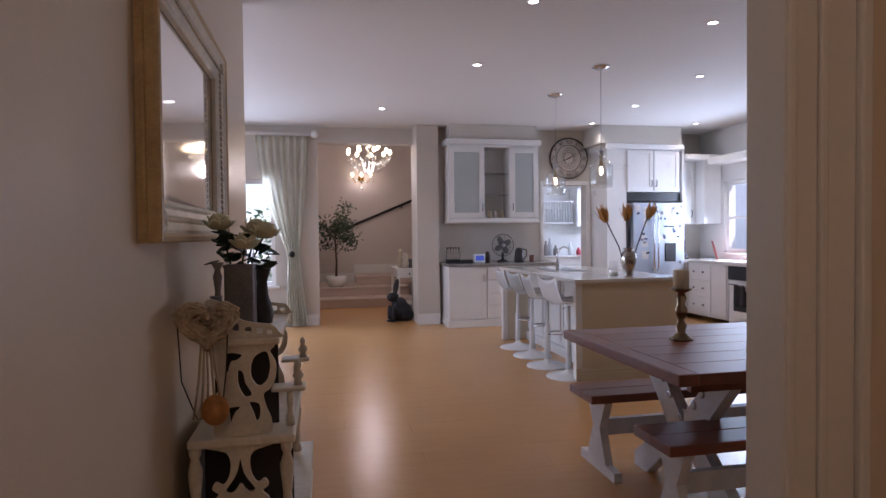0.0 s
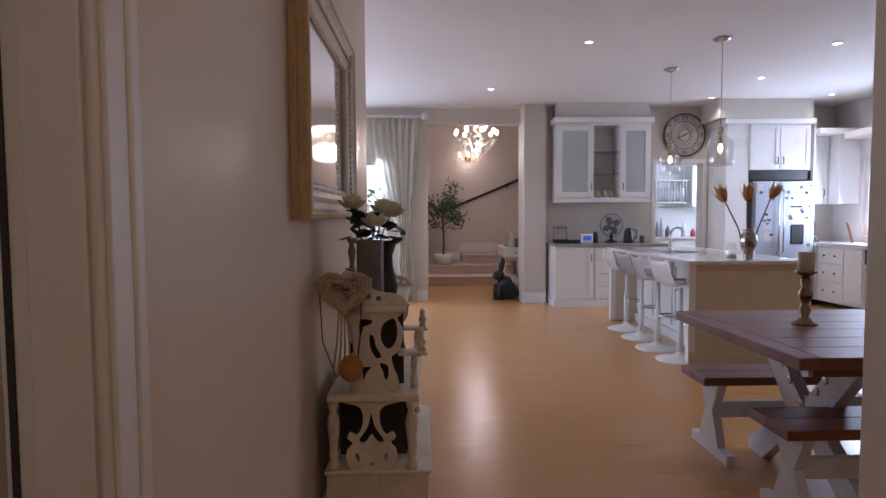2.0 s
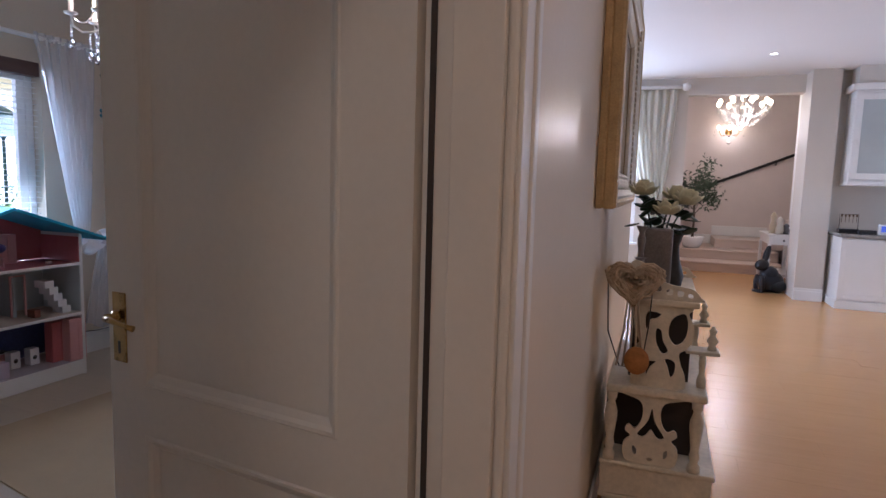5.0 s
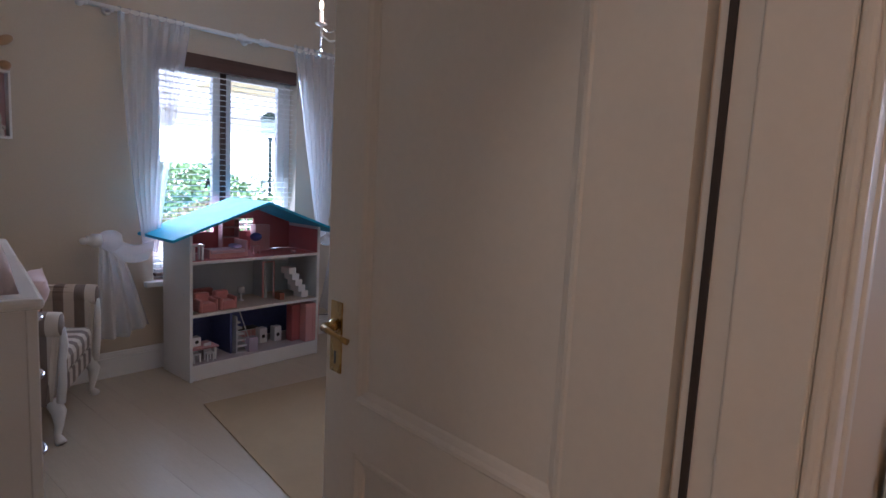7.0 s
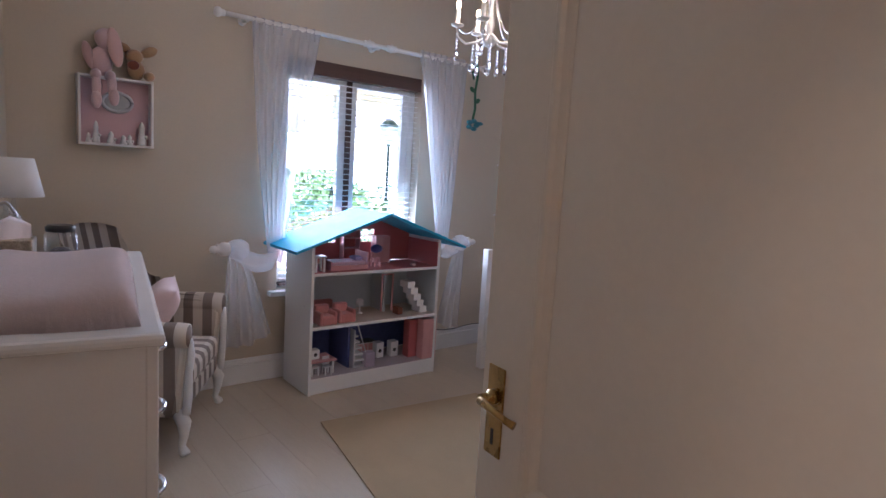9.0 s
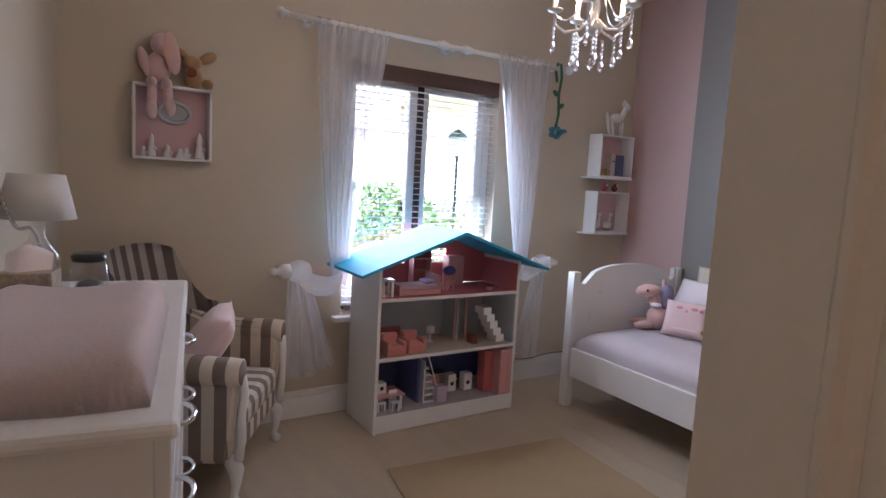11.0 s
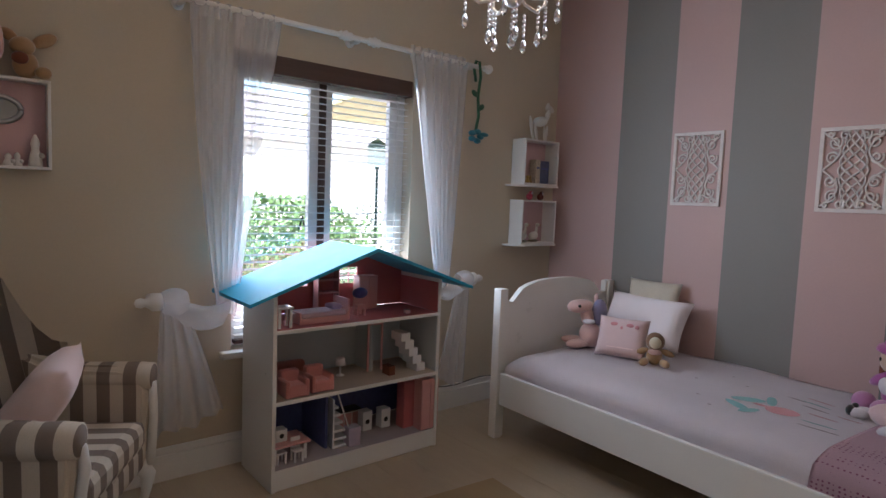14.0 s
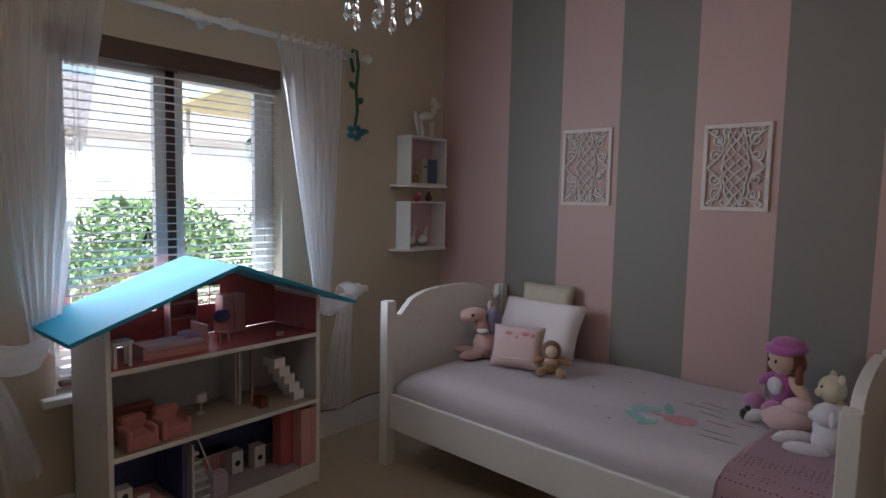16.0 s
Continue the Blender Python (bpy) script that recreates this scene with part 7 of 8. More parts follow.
for x, c in ((2.42, (0.55, 0.42, 0.25)), (2.52, (0.6, 0.55, 0.5)), (2.61, (0.55, 0.45, 0.3))):
    solo("candle_jar", lathe(bmesh.new(), [(0.032, 0), (0.034, 0.06), (0.028, 0.09), (0.034, 0.10)], 14), plain("jar_wax", c, 0.5), "small cream candle jar on the open shelf", "jar", "cabinet jars", m=pose(x, 8.85, 1.561))

bc = thing("base_cabinet", ID, "white shaker base cabinet with drawers", "cabinet")
part("carcass", box(1.72, 3.34, 8.52, KY - 0.004, 0.10, 0.865), WHITE, bc)
part("plinth", box(1.70, 3.34, 8.49, KY - 0.005, 0.0, 0.10, 0.004), WHITE, bc)
d = shaker(bc, 1.72, 2.26, 0.12, 0.85, 8.518)
pull(d, 2.22, 8.498, 0.70)
for z0, z1 in ((0.12, 0.29), (0.30, 0.47), (0.48, 0.66), (0.67, 0.85)):
    part("drawer", box(2.28, 2.80, 8.498, 8.518, z0, z1, 0.004), WHITE, bc)
shaker(bc, 2.82, 3.32, 0.12, 0.85, 8.518)
solo("worktop", box(1.70, 3.35, 8.48, KY - 0.003, 0.866, 0.905, 0.005), plain("grey_stone_worktop", (0.30, 0.28, 0.26), 0.2, var=0.3, scale=30), "grey stone worktop along the kitchen wall", "worktop")
WT = 0.906
fan = thing("desk_fan", pose(2.62, 8.86, WT), "round black desk fan with a wire guard", "fan")
part("base", lathe(bmesh.new(), [(0.09, 0), (0.085, 0.02), (0.02, 0.04), (0.02, 0.14)], 18), BLACK, fan)
b = bmesh.new()
for k in range(22):
    a = 2 * math.pi * k / 22
    tube(b, [(0.02 * math.cos(a), -0.05, 0.25 + 0.02 * math.sin(a)), (0.11 * math.cos(a), -0.06, 0.25 + 0.11 * math.sin(a)), (0.165 * math.cos(a), -0.01, 0.25 + 0.165 * math.sin(a)), (0.13 * math.cos(a), 0.05, 0.25 + 0.13 * math.sin(a))], 0.0025, 4)
tube(b, [(0.167 * math.cos(a), -0.01, 0.25 + 0.167 * math.sin(a)) for a in [2 * math.pi * k / 30 for k in range(31)]], 0.006, 6)
part("guard", b, plain("grey_wire", (0.12, 0.12, 0.12), 0.4, 0.5), fan)
for k in range(4):
    part("blade", ball(bmesh.new(), (0.075 * math.cos(k * 1.57 + 0.5), -0.01, 0.25 + 0.075 * math.sin(k * 1.57 + 0.5)), 0.07, 0.006, 0.045, m=Euler((0, -k * 1.57 - 0.5, 0)).to_matrix().to_4x4()), plain("fan_blade", (0.16, 0.15, 0.15), 0.4), fan)
part("hub", ball(bmesh.new(), (0, -0.055, 0.25), 0.028, 0.012, 0.028), STEEL, fan)
ac = thing("alarm_clock", pose(2.22, 8.72, WT), "white digital clock with blue screen", "clock")
part("body", box(-0.085, 0.085, -0.03, 0.03, 0, 0.125, 0.012), LACQ, ac)
part("screen", box(-0.062, 0.062, -0.032, -0.0305, 0.035, 0.105), glow("blue_screen", (0.05, 0.08, 0.35), 0.35), ac, "blue lit screen")
kt = thing("kettle", pose(2.86, 8.80, WT), "black electric kettle on the worktop", "kettle")
part("body", lathe(bmesh.new(), [(0.075, 0), (0.08, 0.03), (0.065, 0.16), (0.05, 0.2), (0.01, 0.215)], 18), BLACK, kt)
part("handle", tube(bmesh.new(), [(0.05, 0, 0.19), (0.11, 0, 0.18), (0.115, 0, 0.08), (0.075, 0, 0.04)], 0.010, 8), BLACK, kt)
solo("mug", lathe(bmesh.new(), [(0.034, 0), (0.038, 0.01), (0.040, 0.10), (0.036, 0.10), (0.034, 0.012)], 16), plain("brown_glaze", (0.14, 0.05, 0.035), 0.3), "dark brown mug beside the kettle", "mug", m=pose(3.05, 8.78, WT))
tr = thing("spice_rack", pose(1.86, 8.86, WT), "dark wire rack with hanging spoons", "rack")
part("tray", box(-0.11, 0.11, -0.06, 0.06, 0, 0.05, 0.006), BLACK, tr)
part("rail", tube(bmesh.new(), [(-0.10, 0, 0.05), (-0.10, 0, 0.23), (0.10, 0, 0.23), (0.10, 0, 0.05)], 0.004, 6), IRON, tr)
for k in range(5):
    b = bmesh.new()
    tube(b, [(-0.08 + 0.04 * k, -0.006, 0.225), (-0.08 + 0.04 * k, -0.006, 0.13)], 0.003, 5)
    ball(b, (-0.08 + 0.04 * k, -0.008, 0.215), 0.012, 0.005, 0.018, u=8, v=6)
    part("spoon", b, plain("spoon_metal", (0.12, 0.08, 0.05), 0.4, 0.6), tr)
solo("radio", box(-0.09, 0.09, -0.05, 0.05, 0, 0.05, 0.01), BLACK, "low black radio on the worktop", "radio", m=pose(2.03, 8.74, WT))
solo("storage_jar", lathe(bmesh.new(), [(0.04, 0), (0.042, 0.10), (0.03, 0.12), (0.03, 0.15), (0.005, 0.16)], 14), plain("dark_jar", (0.05, 0.03, 0.02), 0.3), "dark brown storage jar on the worktop", "jar", m=pose(2.40, 8.92, WT))

# wall clock
ck2 = thing("wall_clock", pose(3.78, KY, 2.50), "large round distressed clock with roman numerals", "clock")
part("face", lathe(bmesh.new(), [(0.30, 0.004), (0.30, 0.022), (0.001, 0.022)], 48, pose(0, 0, 0, 90, 0, 0)), plain("aged_clock_face", (0.74, 0.69, 0.64), 0.6, var=0.25, scale=9), ck2)
b = bmesh.new()
for r, k in ((0.312, 0.014), (0.205, 0.005), (0.09, 0.004)):
    tube(b, [(r * math.cos(a), -0.024, r * math.sin(a)) for a in [2 * math.pi * i / 48 for i in range(49)]], k, 6)
part("rim", b, plain("dark_clock_rim", (0.12, 0.10, 0.095), 0.5, 0.3), ck2, "dark metal rim")
for i, num in enumerate(("XII", "I", "II", "III", "IV", "V", "VI", "VII", "VIII", "IX", "X", "XI")):
    a = math.pi / 2 - 2 * math.pi * i / 12
    cu_ = bpy.data.curves.new("numeral", "FONT")
    cu_.body, cu_.size, cu_.align_x, cu_.align_y, cu_.extrude = num, 0.085, "CENTER", "CENTER", 0.001
    ob = new("numeral", cu_)
    ob.data.materials.append(plain("faded_numeral_paint", (0.14, 0.12, 0.11), 0.7))
    ob.parent = ck2
    ob.matrix_basis = pose(0.252 * math.cos(a), -0.0245, 0.252 * math.sin(a), 90, 0, 0) @ pose(0, 0, 0, 0, 0, math.degrees(a) - 90)
b = bmesh.new()
for k in range(16):
    a = 2 * math.pi * k / 16
    tube(b, [((0.10 + 0.028 * math.cos(t)) * math.cos(a + 0.2 * math.sin(t)), -0.024, (0.14 + 0.028 * math.cos(t)) * math.sin(a + 0.2 * math.sin(t))) for t in [2 * math.pi * q / 8 for q in range(9)]], 0.004, 4)
part("scrollwork", b, plain("grey_clock_scroll", (0.34, 0.29, 0.28), 0.6), ck2)
for a, ln, w_ in ((radians(32), 0.15, 0.010), (radians(212 - 8), 0.21, 0.008)):
    b = bmesh.new()
    prism(b, [(0 - w_ * math.sin(a), w_ * math.cos(a)), (ln * math.cos(a), ln * math.sin(a)), (w_ * math.sin(a), -w_ * math.cos(a)), (-0.03 * math.cos(a), -0.03 * math.sin(a))], -0.034, -0.030, "y")
    part("pointer", b, IRON, ck2)

# scullery seen through the opening
sc = thing("door_frame_scullery", ID, "white casing round the scullery opening", "door frame", kind="structure")
for x0, x1 in ((3.30, 3.36), (4.08, 4.14)):
    part("casing", box(x0, x1, KY - 0.02, KY - 0.001, 0, 2.14, 0.004), WHITE, sc)
part("lintel", box(3.36, 4.08, KY - 0.02, KY - 0.001, 2.08, 2.14, 0.004), WHITE, sc)
su = thing("scullery_counter", ID, "white scullery base cabinets with pale worktop", "cabinet")
part("carcass", box(3.12, 5.58, 10.9, 11.48, 0, 0.86), WHITE, su)
part("worktop", box(3.11, 5.59, 10.87, 11.49, 0.86, 0.90, 0.004), STONE, su)
part("appliance_front", box(4.85, 5.35, 10.885, 10.9, 0.1, 0.84, 0.004), BLACK, su)
pr = thing("plate_rack", pose(4.18, 11.2, 1.52), "white wall plate rack filled with plates", "rack")
for z in (0.0, 0.42):
    part("board", box(0, 0.62, 0, 0.28, z, z + 0.02), WHITE, pr)
for k in range(11):
    part("peg", tube(bmesh.new(), [(0.03 + 0.056 * k, 0.02, 0.02), (0.03 + 0.056 * k, 0.02, 0.42)], 0.008, 6), WHITE, pr)
for k in range(10):
    part("plate", lathe(bmesh.new(), [(0.13, 0), (0.13, 0.006), (0.09, 0.012), (0.001, 0.012)], 20, pose(0.055 + 0.056 * k, 0.15, 0.16, 0, 88, 0)), LACQ, pr)
uc = thing("wall_cabinet", ID, "plain white scullery wall cabinet", "cabinet")
part("carcass", box(4.84, 5.58, 11.15, 11.49, 1.45, 2.2), WHITE, uc)
d = shaker(uc, 4.85, 5.57, 1.46, 2.19, 11.148)
pull(d, 4.92, 11.128, 1.62)
for x, h, c in ((4.22, 0.28, (0.25, 0.22, 0.2)), (4.30, 0.34, (0.45, 0.45, 0.47)), (4.42, 0.2, (0.15, 0.13, 0.12)), (4.72, 0.25, (0.6, 0.6, 0.62)), (4.90, 0.15, (0.5, 0.06, 0.08))):
    solo("bottle", lathe(bmesh.new(), [(0.045, 0), (0.047, h * 0.6), (0.02, h * 0.8), (0.02, h)], 12), plain("bottle_colour", c, 0.3), "bottle standing on the scullery worktop", "bottle", "scullery bottles", m=pose(x, 11.2, 0.90))

# tall units and fridge
tu = thing("tall_cabinet", ID, "white tall cabinet surrounding the fridge", "cabinet")
part("side_panel", box(4.16, 4.48, 8.56, KY - 0.004, 0, 2.58), WHITE, tu)
part("top_box", box(4.48, 5.36, 8.56, KY - 0.004, 1.94, 2.58), WHITE, tu)
part("cornice", box(4.12, 5.42, 8.50, KY - 0.005, 2.581, 2.66, 0.014), WHITE, tu)
for x0, x1, hx in ((4.49, 4.915, 4.88), (4.925, 5.355, 4.96)):
    d = shaker(tu, x0, x1, 1.95, 2.57, 8.558)
    pull(d, hx, 8.538, 2.07)
part("side_panel", box(5.42, 5.45, 8.56, KY - 0.004, 0, 2.58), WHITE, tu)
FRIDGE = plain("pale_fridge_steel", (0.46, 0.50, 0.57), 0.32, 0.55, var=0.06, scale=2)
fg = thing("fridge", pose(4.56, 8.52, 0), "steel two-door fridge covered in magnets", "fridge")
part("body", box(0, 0.85, 0.04, 0.55, 0.02, 1.78, 0.01), FRIDGE, fg)
for x0, x1 in ((0.0, 0.35), (0.36, 0.85)):
    d = part("door", box(x0, x1, -0.02, 0.038, 0.05, 1.775, 0.012), FRIDGE, fg)
    hx = x1 - 0.03 if x0 == 0 else x0 + 0.03
    part("handle", tube(bmesh.new(), [(hx, -0.02, 0.75), (hx, -0.06, 0.78), (hx, -0.06, 1.62), (hx, -0.02, 1.65)], 0.012, 8), CHROME, d)
part("dispenser", box(0.52, 0.70, -0.026, -0.0205, 0.88, 1.16, 0.01), BLACK, fg, "black water dispenser")
rnd = random.Random(11)
MAGNETS = [plain("magnet_colour", c, 0.5, var=0.3, scale=60) for c in ((0.30, 0.07, 0.06), (0.05, 0.05, 0.06), (0.07, 0.08, 0.16), (0.62, 0.58, 0.55), (0.24, 0.18, 0.18), (0.13, 0.13, 0.14))]
for k in range(46):
    x, z = rnd.uniform(0.05, 0.80), rnd.uniform(0.85, 1.72)
    if 0.27 < x < 0.45 or (0.48 < x < 0.74 and 0.84 < z < 1.22):
        continue
    b = bmesh.new()
    if k % 3 == 0:
        w_, h = rnd.uniform(0.03, 0.06), rnd.uniform(0.03, 0.07)
        bx(b, x - w_, min(x + w_, 0.84), -0.0235, -0.0205, z - h, min(z + h, 1.76), 0.001)
    else:
        a0 = rnd.uniform(0, 3)
        prism(b, [(x + rnd.uniform(0.012, 0.040) * math.cos(a0 + q * 1.05), z + rnd.uniform(0.012, 0.034) * math.sin(a0 + q * 1.05)) for q in range(6)], -0.0275, -0.0205, "y")
    part("magnet", b, MAGNETS[3 if k % 6 == 0 else k % 6], fg)
part("writing_bar", box(0.5, 0.68, -0.024, -0.0205, 1.40, 1.425, 0.004), BLACK, fg)
# black sheet stands in for the shade between fridge and top box
part("gap_shade_panel", box(-0.06, 0.88, 0.10, 0.12, 1.80, 1.93), BLACK, fg)

# right-hand cabinets, worktop, oven, window
rc2 = thing("wall_cabinet", ID, "white wall cabinet beside the kitchen window", "cabinet")
part("carcass", box(5.50, 5.800, 8.80, KY - 0.004, 1.45, 2.44), WHITE, rc2)
d = shaker(rc2, 5.51, 5.790, 1.46, 2.43, 8.798)
pull(d, 5.720, 8.778, 1.62)
part("side_cabinet", box(5.800, 6.095, 8.56, KY - 0.004, 1.45, 2.44, 0.004), WHITE, rc2)
part("cornice", box(5.46, 6.098, 8.50, KY - 0.005, 2.441, 2.52, 0.012), WHITE, rc2)
setting("trim_cornice", box(5.80, 6.098, 3.0, 8.49, 2.36, 2.46, 0.012), WHITE, "white boxed cornice above the kitchen window", "cornice")
rb = thing("base_cabinet", ID, "white base cabinets along the window wall", "cabinet")
part("carcass", box(5.46, 6.090, 8.52, KY - 0.004, 0.08, 0.86), WHITE, rb)
part("carcass", box(5.500, 6.090, 7.62, 8.518, 0.08, 0.86), WHITE, rb)
for z0, z1 in ((0.12, 0.36), (0.37, 0.61), (0.62, 0.84)):
    dd = part("drawer", box(5.480, 5.500, 7.98, 8.50, z0, z1, 0.004), WHITE, rb)
    b = bmesh.new()
    for y in (8.14, 8.36):
        ball(b, (5.472, y, (z0 + z1) / 2), 0.013)
    part("knob", b, IRON, dd)
part("door", box(5.480, 5.500, 7.64, 7.97, 0.12, 0.84, 0.004), WHITE, rb)
b = bmesh.new()
bx(b, 5.45, 6.095, 8.49, KY - 0.003, 0.862, 0.902)
bx(b, 5.460, 6.095, 6.2, 8.489, 0.862, 0.902)
solo("worktop", b, STONE, "pale stone worktop below the window", "worktop")
ovn = thing("oven", pose(5.480, 6.9, 0), "white freestanding oven with black glass door", "oven")
part("body", box(0.02, 0.60, 0, 0.70, 0.0, 0.86, 0.004), WHITE, ovn)
part("door", box(0.0, 0.02, 0.03, 0.67, 0.14, 0.62, 0.006), LACQ, ovn)
part("window", box(-0.003, 0.0, 0.12, 0.58, 0.24, 0.52), BLACK, ovn, "black glass")
part("handle", tube(bmesh.new(), [(-0.04, 0.08, 0.60), (-0.04, 0.62, 0.60)], 0.010, 8), CHROME, ovn)
part("control_panel", box(0.0, 0.02, 0.0, 0.70, 0.66, 0.85, 0.004), BLACK, ovn)
solo("tea_towel", sheet(bmesh.new(), lambda u, v: (5.435 - 0.006 * math.sin(9 * u), 7.2 + 0.22 * u, 0.61 - 0.30 * v), 12, 6, 0.004), fabric("dark_grey_towel", (0.05, 0.05, 0.055)), "dark tea towel hung on the oven rail", "towel")
kw = thing("window_2", ID, "white kitchen casement window", "window", kind="structure")
b = bmesh.new()
for y0, y1, z0, z1 in ((6.95, 7.01, 1.0, 2.1), (8.44, 8.5, 1.0, 2.1), (7.01, 8.44, 1.0, 1.06), (7.01, 8.44, 2.04, 2.1), (7.70, 7.76, 1.06, 2.04), (7.01, 8.44, 1.52, 1.56)):
    bx(b, 6.14, 6.20, y0, y1, z0, z1, 0.003)
part("window_frame", b, WHITE, kw)
for y0, y1 in ((7.01, 7.70), (7.76, 8.44)):
    for z0, z1 in ((1.06, 1.52), (1.56, 2.04)):
        pn = part("pane", box(6.168, 6.174, y0, y1, z0, z1), PANE, kw)
        pn.visible_shadow = False
part("window_sill", box(6.06, 6.14, 6.93, 8.52, 0.98, 1.0, 0.003), WHITE, kw)
cm_ = thing("coffee_machine", pose(5.480, 8.80, 0.903), "dark blue coffee machine on the worktop", "coffee machine")
part("body", box(-0.09, 0.09, -0.10, 0.10, 0, 0.30, 0.02), plain("dark_blue_enamel", (0.02, 0.04, 0.08), 0.25), cm_)
part("spout", ball(bmesh.new(), (0, -0.11, 0.22), 0.05, 0.05, 0.06), BLACK, cm_)
part("tray", box(-0.08, 0.08, -0.2, -0.1, 0, 0.03, 0.005), BLACK, cm_)
solo("bag", ball(bmesh.new(), (0, 0, 0.05), 0.12, 0.08, 0.055), fabric("navy_cloth", (0.02, 0.025, 0.05)), "dark cloth bag on the worktop", "bag", m=pose(5.50, 8.72, 0.90))
ms = thing("magazine", pose(5.830, 8.30, 0.903, -14, 0, 60), "red-covered magazine standing on the worktop", "magazine")
part("cover", box(-0.11, 0.11, -0.004, 0.004, 0, 0.29, 0.001), plain("red_cover", (0.48, 0.06, 0.05), 0.4, var=0.4, scale=18), ms)
part("picture", box(-0.07, 0.07, -0.006, -0.0045, 0.06, 0.20), plain("cover_picture", (0.55, 0.45, 0.38), 0.4, var=0.6, scale=30), ms)
setting("backdrop", box(9.0, 9.1, 3, 13, -0.2, 4.5), plain("sunlit_outer_wall", (0.80, 0.80, 0.78), 0.8), "bright garden wall outside the kitchen", "backdrop")

# ---- living room window, curtain and stair hall ----
lw = thing("window_3", ID, "white sash window behind the cream curtain", "window", kind="structure")
b = bmesh.new()
for x0, x1, z0, z1 in ((-2.0, -1.94, 0.6, 2.15), (-0.76, -0.70, 0.6, 2.15), (-1.94, -0.76, 0.6, 0.66), (-1.94, -0.76, 2.09, 2.15), (-1.40, -1.34, 0.66, 2.09), (-1.94, -0.76, 1.30, 1.36)):
    bx(b, x0, x1, BY + 0.06, BY + 0.12, z0, z1, 0.003)
part("window_frame", b, WHITE, lw)
for x0, x1 in ((-1.94, -1.40), (-1.34, -0.76)):
    pn = part("pane", box(x0, x1, BY + 0.088, BY + 0.094, 0.66, 2.09), PANE, lw)
    pn.visible_shadow = False
part("window_sill", box(-2.05, -0.65, BY - 0.05, BY + 0.06, 0.565, 0.60, 0.004), WHITE, lw)
cr = thing("curtain_pole", pose(0, BY - 0.10, 2.80), "thick white curtain pole with ball end", "curtain pole")
part("pole", tube(bmesh.new(), [(-2.5, 0, 0), (-0.16, 0, 0)], 0.028, 14), WHITE, cr)
part("finial", ball(bmesh.new(), (-0.115, 0, 0), 0.058), WHITE, cr)
cu2 = thing("curtain", pose(0, BY - 0.10, 0), "long cream curtain tied back with a dark knob", "curtain")


def drape(u, v):
    z = 2.77 - 2.75 * v
    if v < 0.62:
        k = (v / 0.62) ** 1.6
        x0, x1 = -0.95 + 0.42 * k, -0.22 - 0.14 * k
    else:
        k = (v - 0.62) / 0.38
        x0, x1 = -0.53 - 0.02 * k, -0.36 + 0.11 * k
    return (x0 + (x1 - x0) * u, 0.028 * math.sin(u * 46 + 1.2 * math.sin(4 * v)) + 0.012 * math.sin(u * 17 + 3 * v), z)


part("cloth", sheet(bmesh.new(), drape, 110, 34, 0.004), DRAPE, cu2)
part("tieback_knob", ball(bmesh.new(), (-0.46, -0.05, 1.06), 0.045, 0.035, 0.045), IRON, cu2, "dark tieback knob")
lf = shrub((-1.4, 11.0, -0.15), 0.9, 0.6, 2.0, 1200, 6, "leafy shrub outside the living room window")

tree = thing("potted_tree", pose(0.22, 11.95, 0.341), "leafy indoor ficus in a white pot", "potted plant")
part("pot", lathe(bmesh.new(), [(0.12, 0), (0.17, 0.06), (0.20, 0.20), (0.19, 0.21), (0.17, 0.19)], 22), LACQ, tree, "white round pot")
part("soil", lathe(bmesh.new(), [(0.18, 0.17), (0.001, 0.185)], 18), plain("dark_soil", (0.04, 0.03, 0.02), 0.9), tree)
b = bmesh.new()
tube(b, [(0, 0, 0.17), (0.01, 0.01, 0.5), (-0.015, 0, 0.9), (0.0, 0.0, 1.3)], 0.024, 8, (1, 0.8, 0.7, 0.4))
rnd = random.Random(21)
tips = []
for k in range(16):
    a, z = rnd.uniform(0, 6.28), rnd.uniform(0.55, 1.2)
    e = Vector((0.34 * math.cos(a) * rnd.uniform(0.5, 1), 0.34 * math.sin(a) * rnd.uniform(0.5, 1), z + rnd.uniform(0.1, 0.4)))
    tube(b, [(0, 0, z), e * 0.5 + Vector((0, 0, z * 0.5 + 0.04)), e], 0.008, 5, (1, 0.7, 0.3))
    tips.append(e)
part("trunk", b, wood("ficus_bark", (0.14, 0.10, 0.07), (0.08, 0.055, 0.04), (14, 14, 1)), tree)
vs_, fs_ = [], []
for e in tips:
    for q in range(52):
        c_ = e + Vector((rnd.gauss(0, 0.085), rnd.gauss(0, 0.085), rnd.gauss(0, 0.085)))
        d_ = Vector((rnd.gauss(0, 1), rnd.gauss(0, 1), rnd.gauss(-0.4, 0.8))).normalized()
        s_ = d_.orthogonal().normalized()
        i0 = len(vs_)
        vs_ += [c_ - d_ * 0.04, c_ + s_ * 0.017, c_ + d_ * 0.045, c_ - s_ * 0.017]
        fs_.append((i0, i0 + 1, i0 + 2, i0 + 3))
me = bpy.data.meshes.new("crown")
me.from_pydata(vs_, [], fs_)
me.materials.append(plain("ficus_leaf", (0.035, 0.06, 0.03), 0.4, var=0.6, scale=12))
cr_ = new("crown", me)
cr_.parent = tree


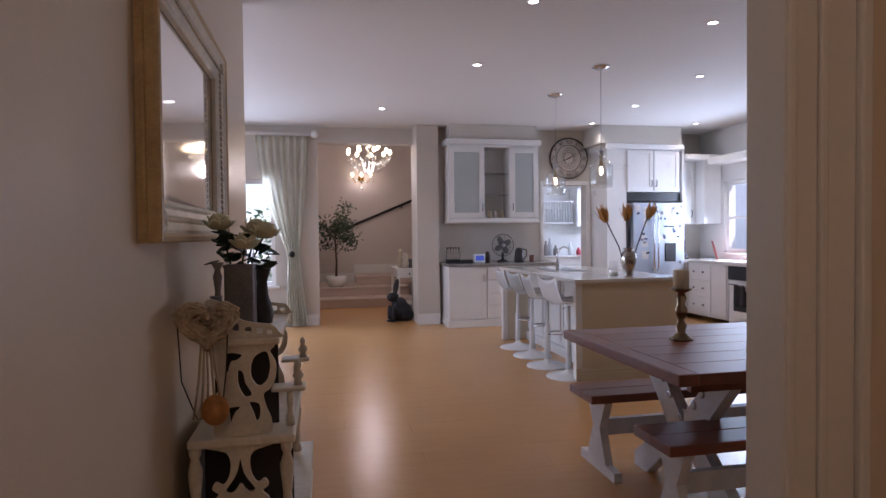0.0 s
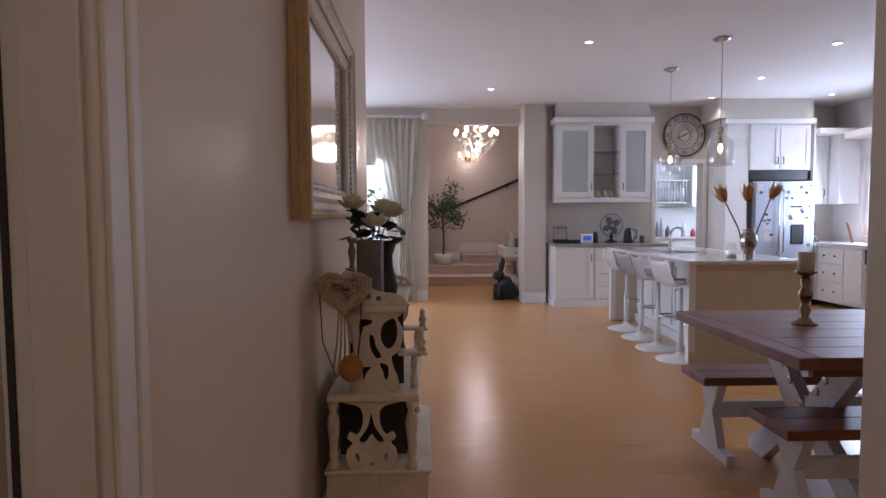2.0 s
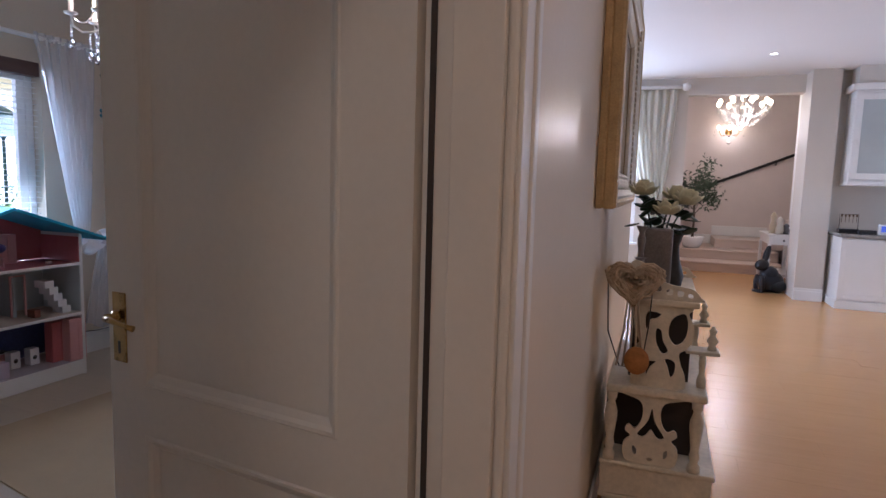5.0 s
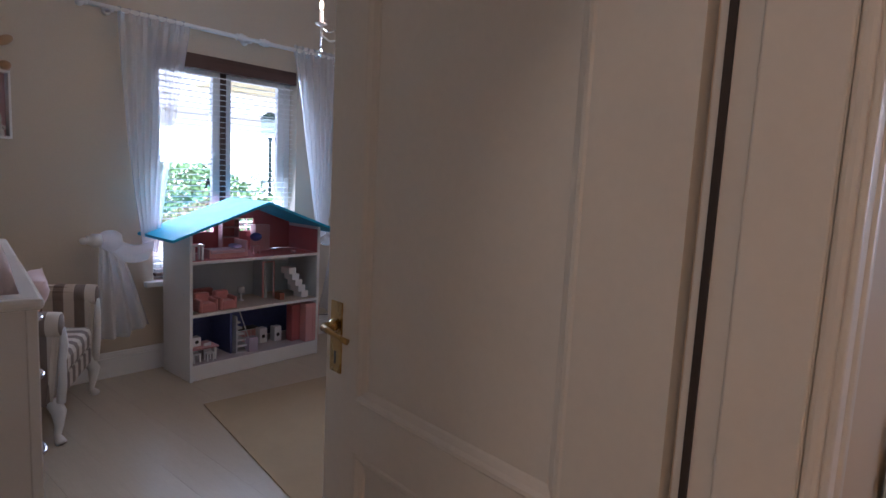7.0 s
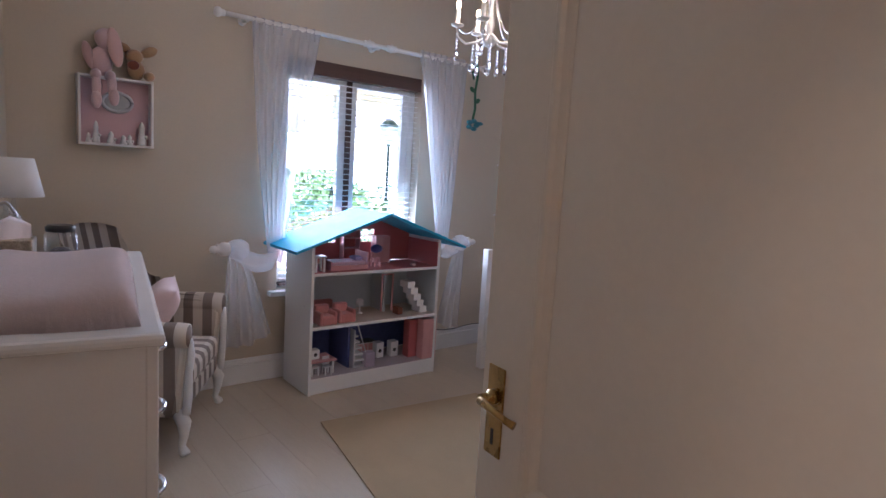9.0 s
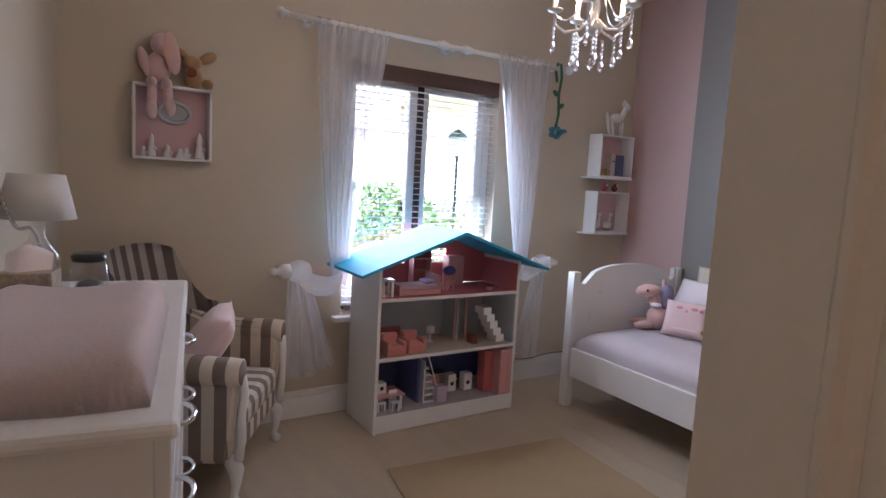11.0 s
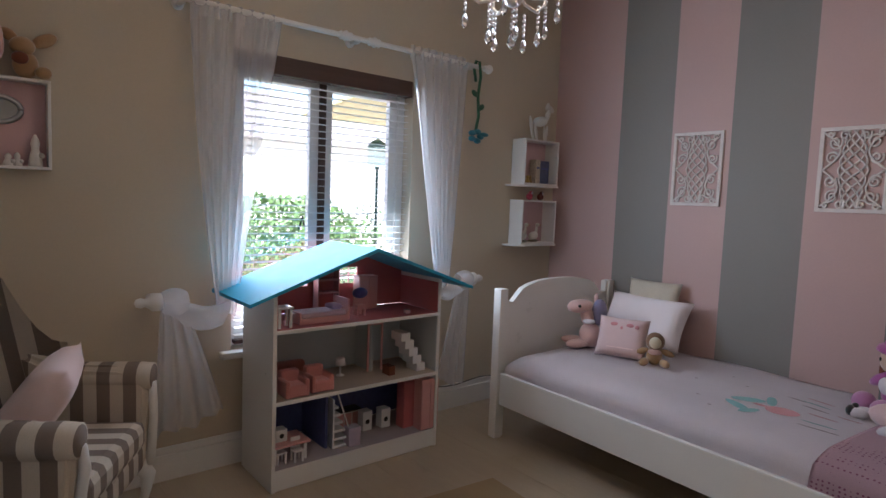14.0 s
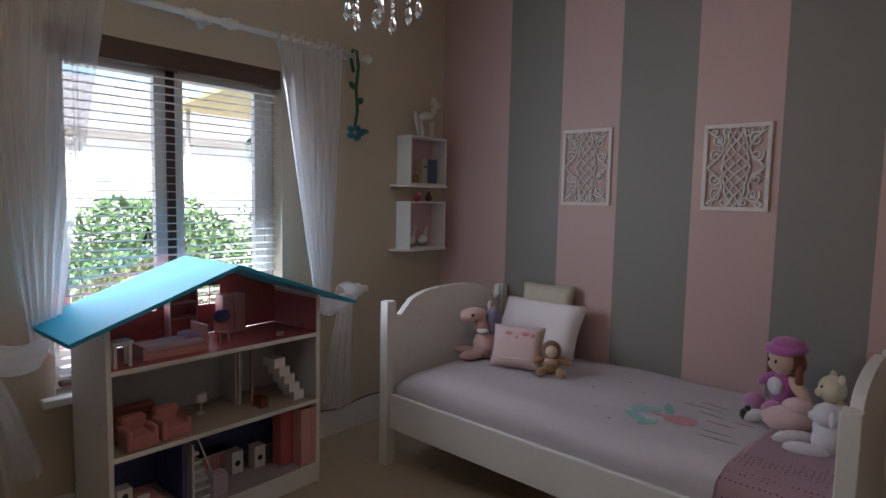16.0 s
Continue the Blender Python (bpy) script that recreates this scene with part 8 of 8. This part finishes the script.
def crystal_lamp(name, m, n, r, label, k=1.0):
    t = thing(name, m, label, "chandelier")
    part("stem", lathe(bmesh.new(), [(0.01, -0.34), (0.05, -0.30), (0.02, -0.2), (0.06, -0.05), (0.02, 0.1), (0.012, 0.3)], 14), CHROME, t)
    for i in range(n):
        a = 2 * math.pi * i / n
        b2 = bmesh.new()
        tube(b2, [(0.03 * math.cos(a), 0.03 * math.sin(a), -0.12), (r * 0.6 * math.cos(a), r * 0.6 * math.sin(a), -0.16), (r * math.cos(a), r * math.sin(a), -0.04)], 0.010, 6)
        lathe(b2, [(0.035, -0.04), (0.012, -0.02), (0.012, 0.04)], 10, pose(r * math.cos(a), r * math.sin(a), 0))
        part("arm", b2, CLEAR, t)
        part("bulb", ball(bmesh.new(), (r * math.cos(a), r * math.sin(a), 0.075), 0.034 * k, 0.034 * k, 0.045 * k), LAMP_ON, t, "glowing candle bulb")
        b2 = bmesh.new()
        for q in range(6):
            ball(b2, (r * (0.95 - 0.1 * q) * math.cos(a + 0.1), r * (0.95 - 0.1 * q) * math.sin(a + 0.1), -0.07 - 0.045 * q * (1 if q < 4 else 0.9)), 0.016, 0.016, 0.024, u=7, v=5)
        part("crystal_swag", b2, CRYST, t)
    return t


hc = crystal_lamp("chandelier", pose(0.80, 11.0, 2.74), 9, 0.38, "large crystal chandelier with glowing bulbs above the stairs")
part("chain", tube(bmesh.new(), [(0, 0, 0.3), (0, 0, 2.46)], 0.010, 6), CHROME, hc)
for i in range(6):
    a = 2 * math.pi * (i + 0.5) / 6
    part("bulb", ball(bmesh.new(), (0.20 * math.cos(a), 0.20 * math.sin(a), 0.17), 0.026, 0.026, 0.040), LAMP_ON, hc, "glowing candle bulb")
    part("upper_arm", tube(bmesh.new(), [(0.02 * math.cos(a), 0.02 * math.sin(a), 0.04), (0.12 * math.cos(a), 0.12 * math.sin(a), 0.02), (0.20 * math.cos(a), 0.20 * math.sin(a), 0.13)], 0.008, 6), CLEAR, hc)
    b = bmesh.new()
    for q in range(7):
        ball(b, (0.34 * math.cos(a) * (1 - 0.13 * q), 0.34 * math.sin(a) * (1 - 0.13 * q), -0.06 - 0.02 * q), 0.017, 0.017, 0.03, u=7, v=5)
    part("crystal_string", b, CRYST, hc)
sn = thing("wall_sconce", pose(0.80, 13.2, 2.55), "brass and crystal wall sconce, lit", "wall lamp")
part("backplate", lathe(bmesh.new(), [(0.07, 0), (0.06, 0.02), (0.02, 0.04)], 14, pose(0, 0, 0, 90, 0, 0)), BRASS, sn)
for x in (-0.19, 0.0, 0.19):
    part("arm", tube(bmesh.new(), [(0, -0.02, -0.05), (x * 0.7, -0.12, -0.09), (x, -0.14, 0.02)], 0.008, 6), BRASS, sn)
    part("bulb", ball(bmesh.new(), (x, -0.14, 0.07), 0.028, 0.028, 0.045), LAMP_ON, sn, "glowing candle bulb")
part("drop", ball(bmesh.new(), (0, -0.10, -0.17), 0.05, 0.05, 0.08), CRYST, sn)
for x in (-0.26, -0.10, 0.10, 0.26):
    part("drop", ball(bmesh.new(), (x, -0.13, -0.05), 0.016, 0.016, 0.045, u=8, v=6), CRYST, sn)

st_ = thing("side_table", pose(1.16, 10.0, 0), "white painted side table with a drawer", "table")
part("top", box(0, 0.42, 0, 0.9, 0.74, 0.77, 0.004), WHITE, st_)
part("apron", box(0.02, 0.40, 0.02, 0.88, 0.62, 0.74), WHITE, st_)
part("drawer", box(0.06, 0.36, 0.008, 0.02, 0.645, 0.725, 0.003), WHITE, st_)
part("knob", ball(bmesh.new(), (0.21, 0.0, 0.685), 0.014), IRON, st_)
for x in (0.03, 0.38):
    for y in (0.03, 0.86):
        part("leg", box(x - 0.022, x + 0.022, y - 0.022, y + 0.022, 0, 0.62, 0.003), WHITE, st_)
part("shelf", box(0.02, 0.40, 0.02, 0.88, 0.16, 0.18), WHITE, st_)
for x, y, h, c in ((0.16, 0.12, 0.26, (0.55, 0.50, 0.42)), (0.26, 0.2, 0.16, (0.16, 0.16, 0.17)), (0.33, 0.1, 0.14, (0.2, 0.2, 0.22)), (0.1, 0.3, 0.32, (0.5, 0.42, 0.3))):
    solo("ornament", lathe(bmesh.new(), [(0.05, 0), (0.06, h * 0.3), (0.03, h * 0.6), (0.045, h * 0.8), (0.01, h)], 14), plain("ornament_glaze", c, 0.4), "small ornament standing on the side table", "ornament", "side table ornaments", m=pose(1.16 + x, 10.0 + y, 0.771))
solo("framed_picture", box(1.585, 1.618, 9.9, 10.6, 1.35, 2.05, 0.006), plain("dark_picture", (0.14, 0.15, 0.18), 0.3, var=0.6, scale=8), "dark framed picture on the stair wall", "picture")
rb_ = bmesh.new()
for c, r, e in (((0, 0, 0.15), (0.13, 0.20, 0.15), 0), ((0, -0.02, 0.24), (0.11, 0.13, 0.13), 0), ((0, -0.14, 0.38), (0.075, 0.10, 0.08), 10), ((0.035, -0.09, 0.54), (0.022, 0.035, 0.12), -12), ((-0.035, -0.07, 0.53), (0.022, 0.035, 0.12), -16), ((0.06, -0.16, 0.12), (0.035, 0.04, 0.13), 0), ((-0.06, -0.16, 0.12), (0.035, 0.04, 0.13), 0), ((0.09, 0.06, 0.09), (0.06, 0.13, 0.09), 0), ((-0.09, 0.06, 0.09), (0.06, 0.13, 0.09), 0), ((0, 0.21, 0.08), (0.045, 0.045, 0.045), 0), ((0, -0.17, 0.02), (0.10, 0.07, 0.022), 0)):
    ball(rb_, c, *r, m=Euler((radians(e), 0, 0)).to_matrix().to_4x4())
solo("rabbit_statue", rb_, plain("dark_bronze", (0.02, 0.02, 0.025), 0.3, 0.3, var=0.3, scale=20), "dark bronze sitting rabbit statue on the floor", "statue", m=pose(1.14, 9.42, 0, 0, 0, -62))
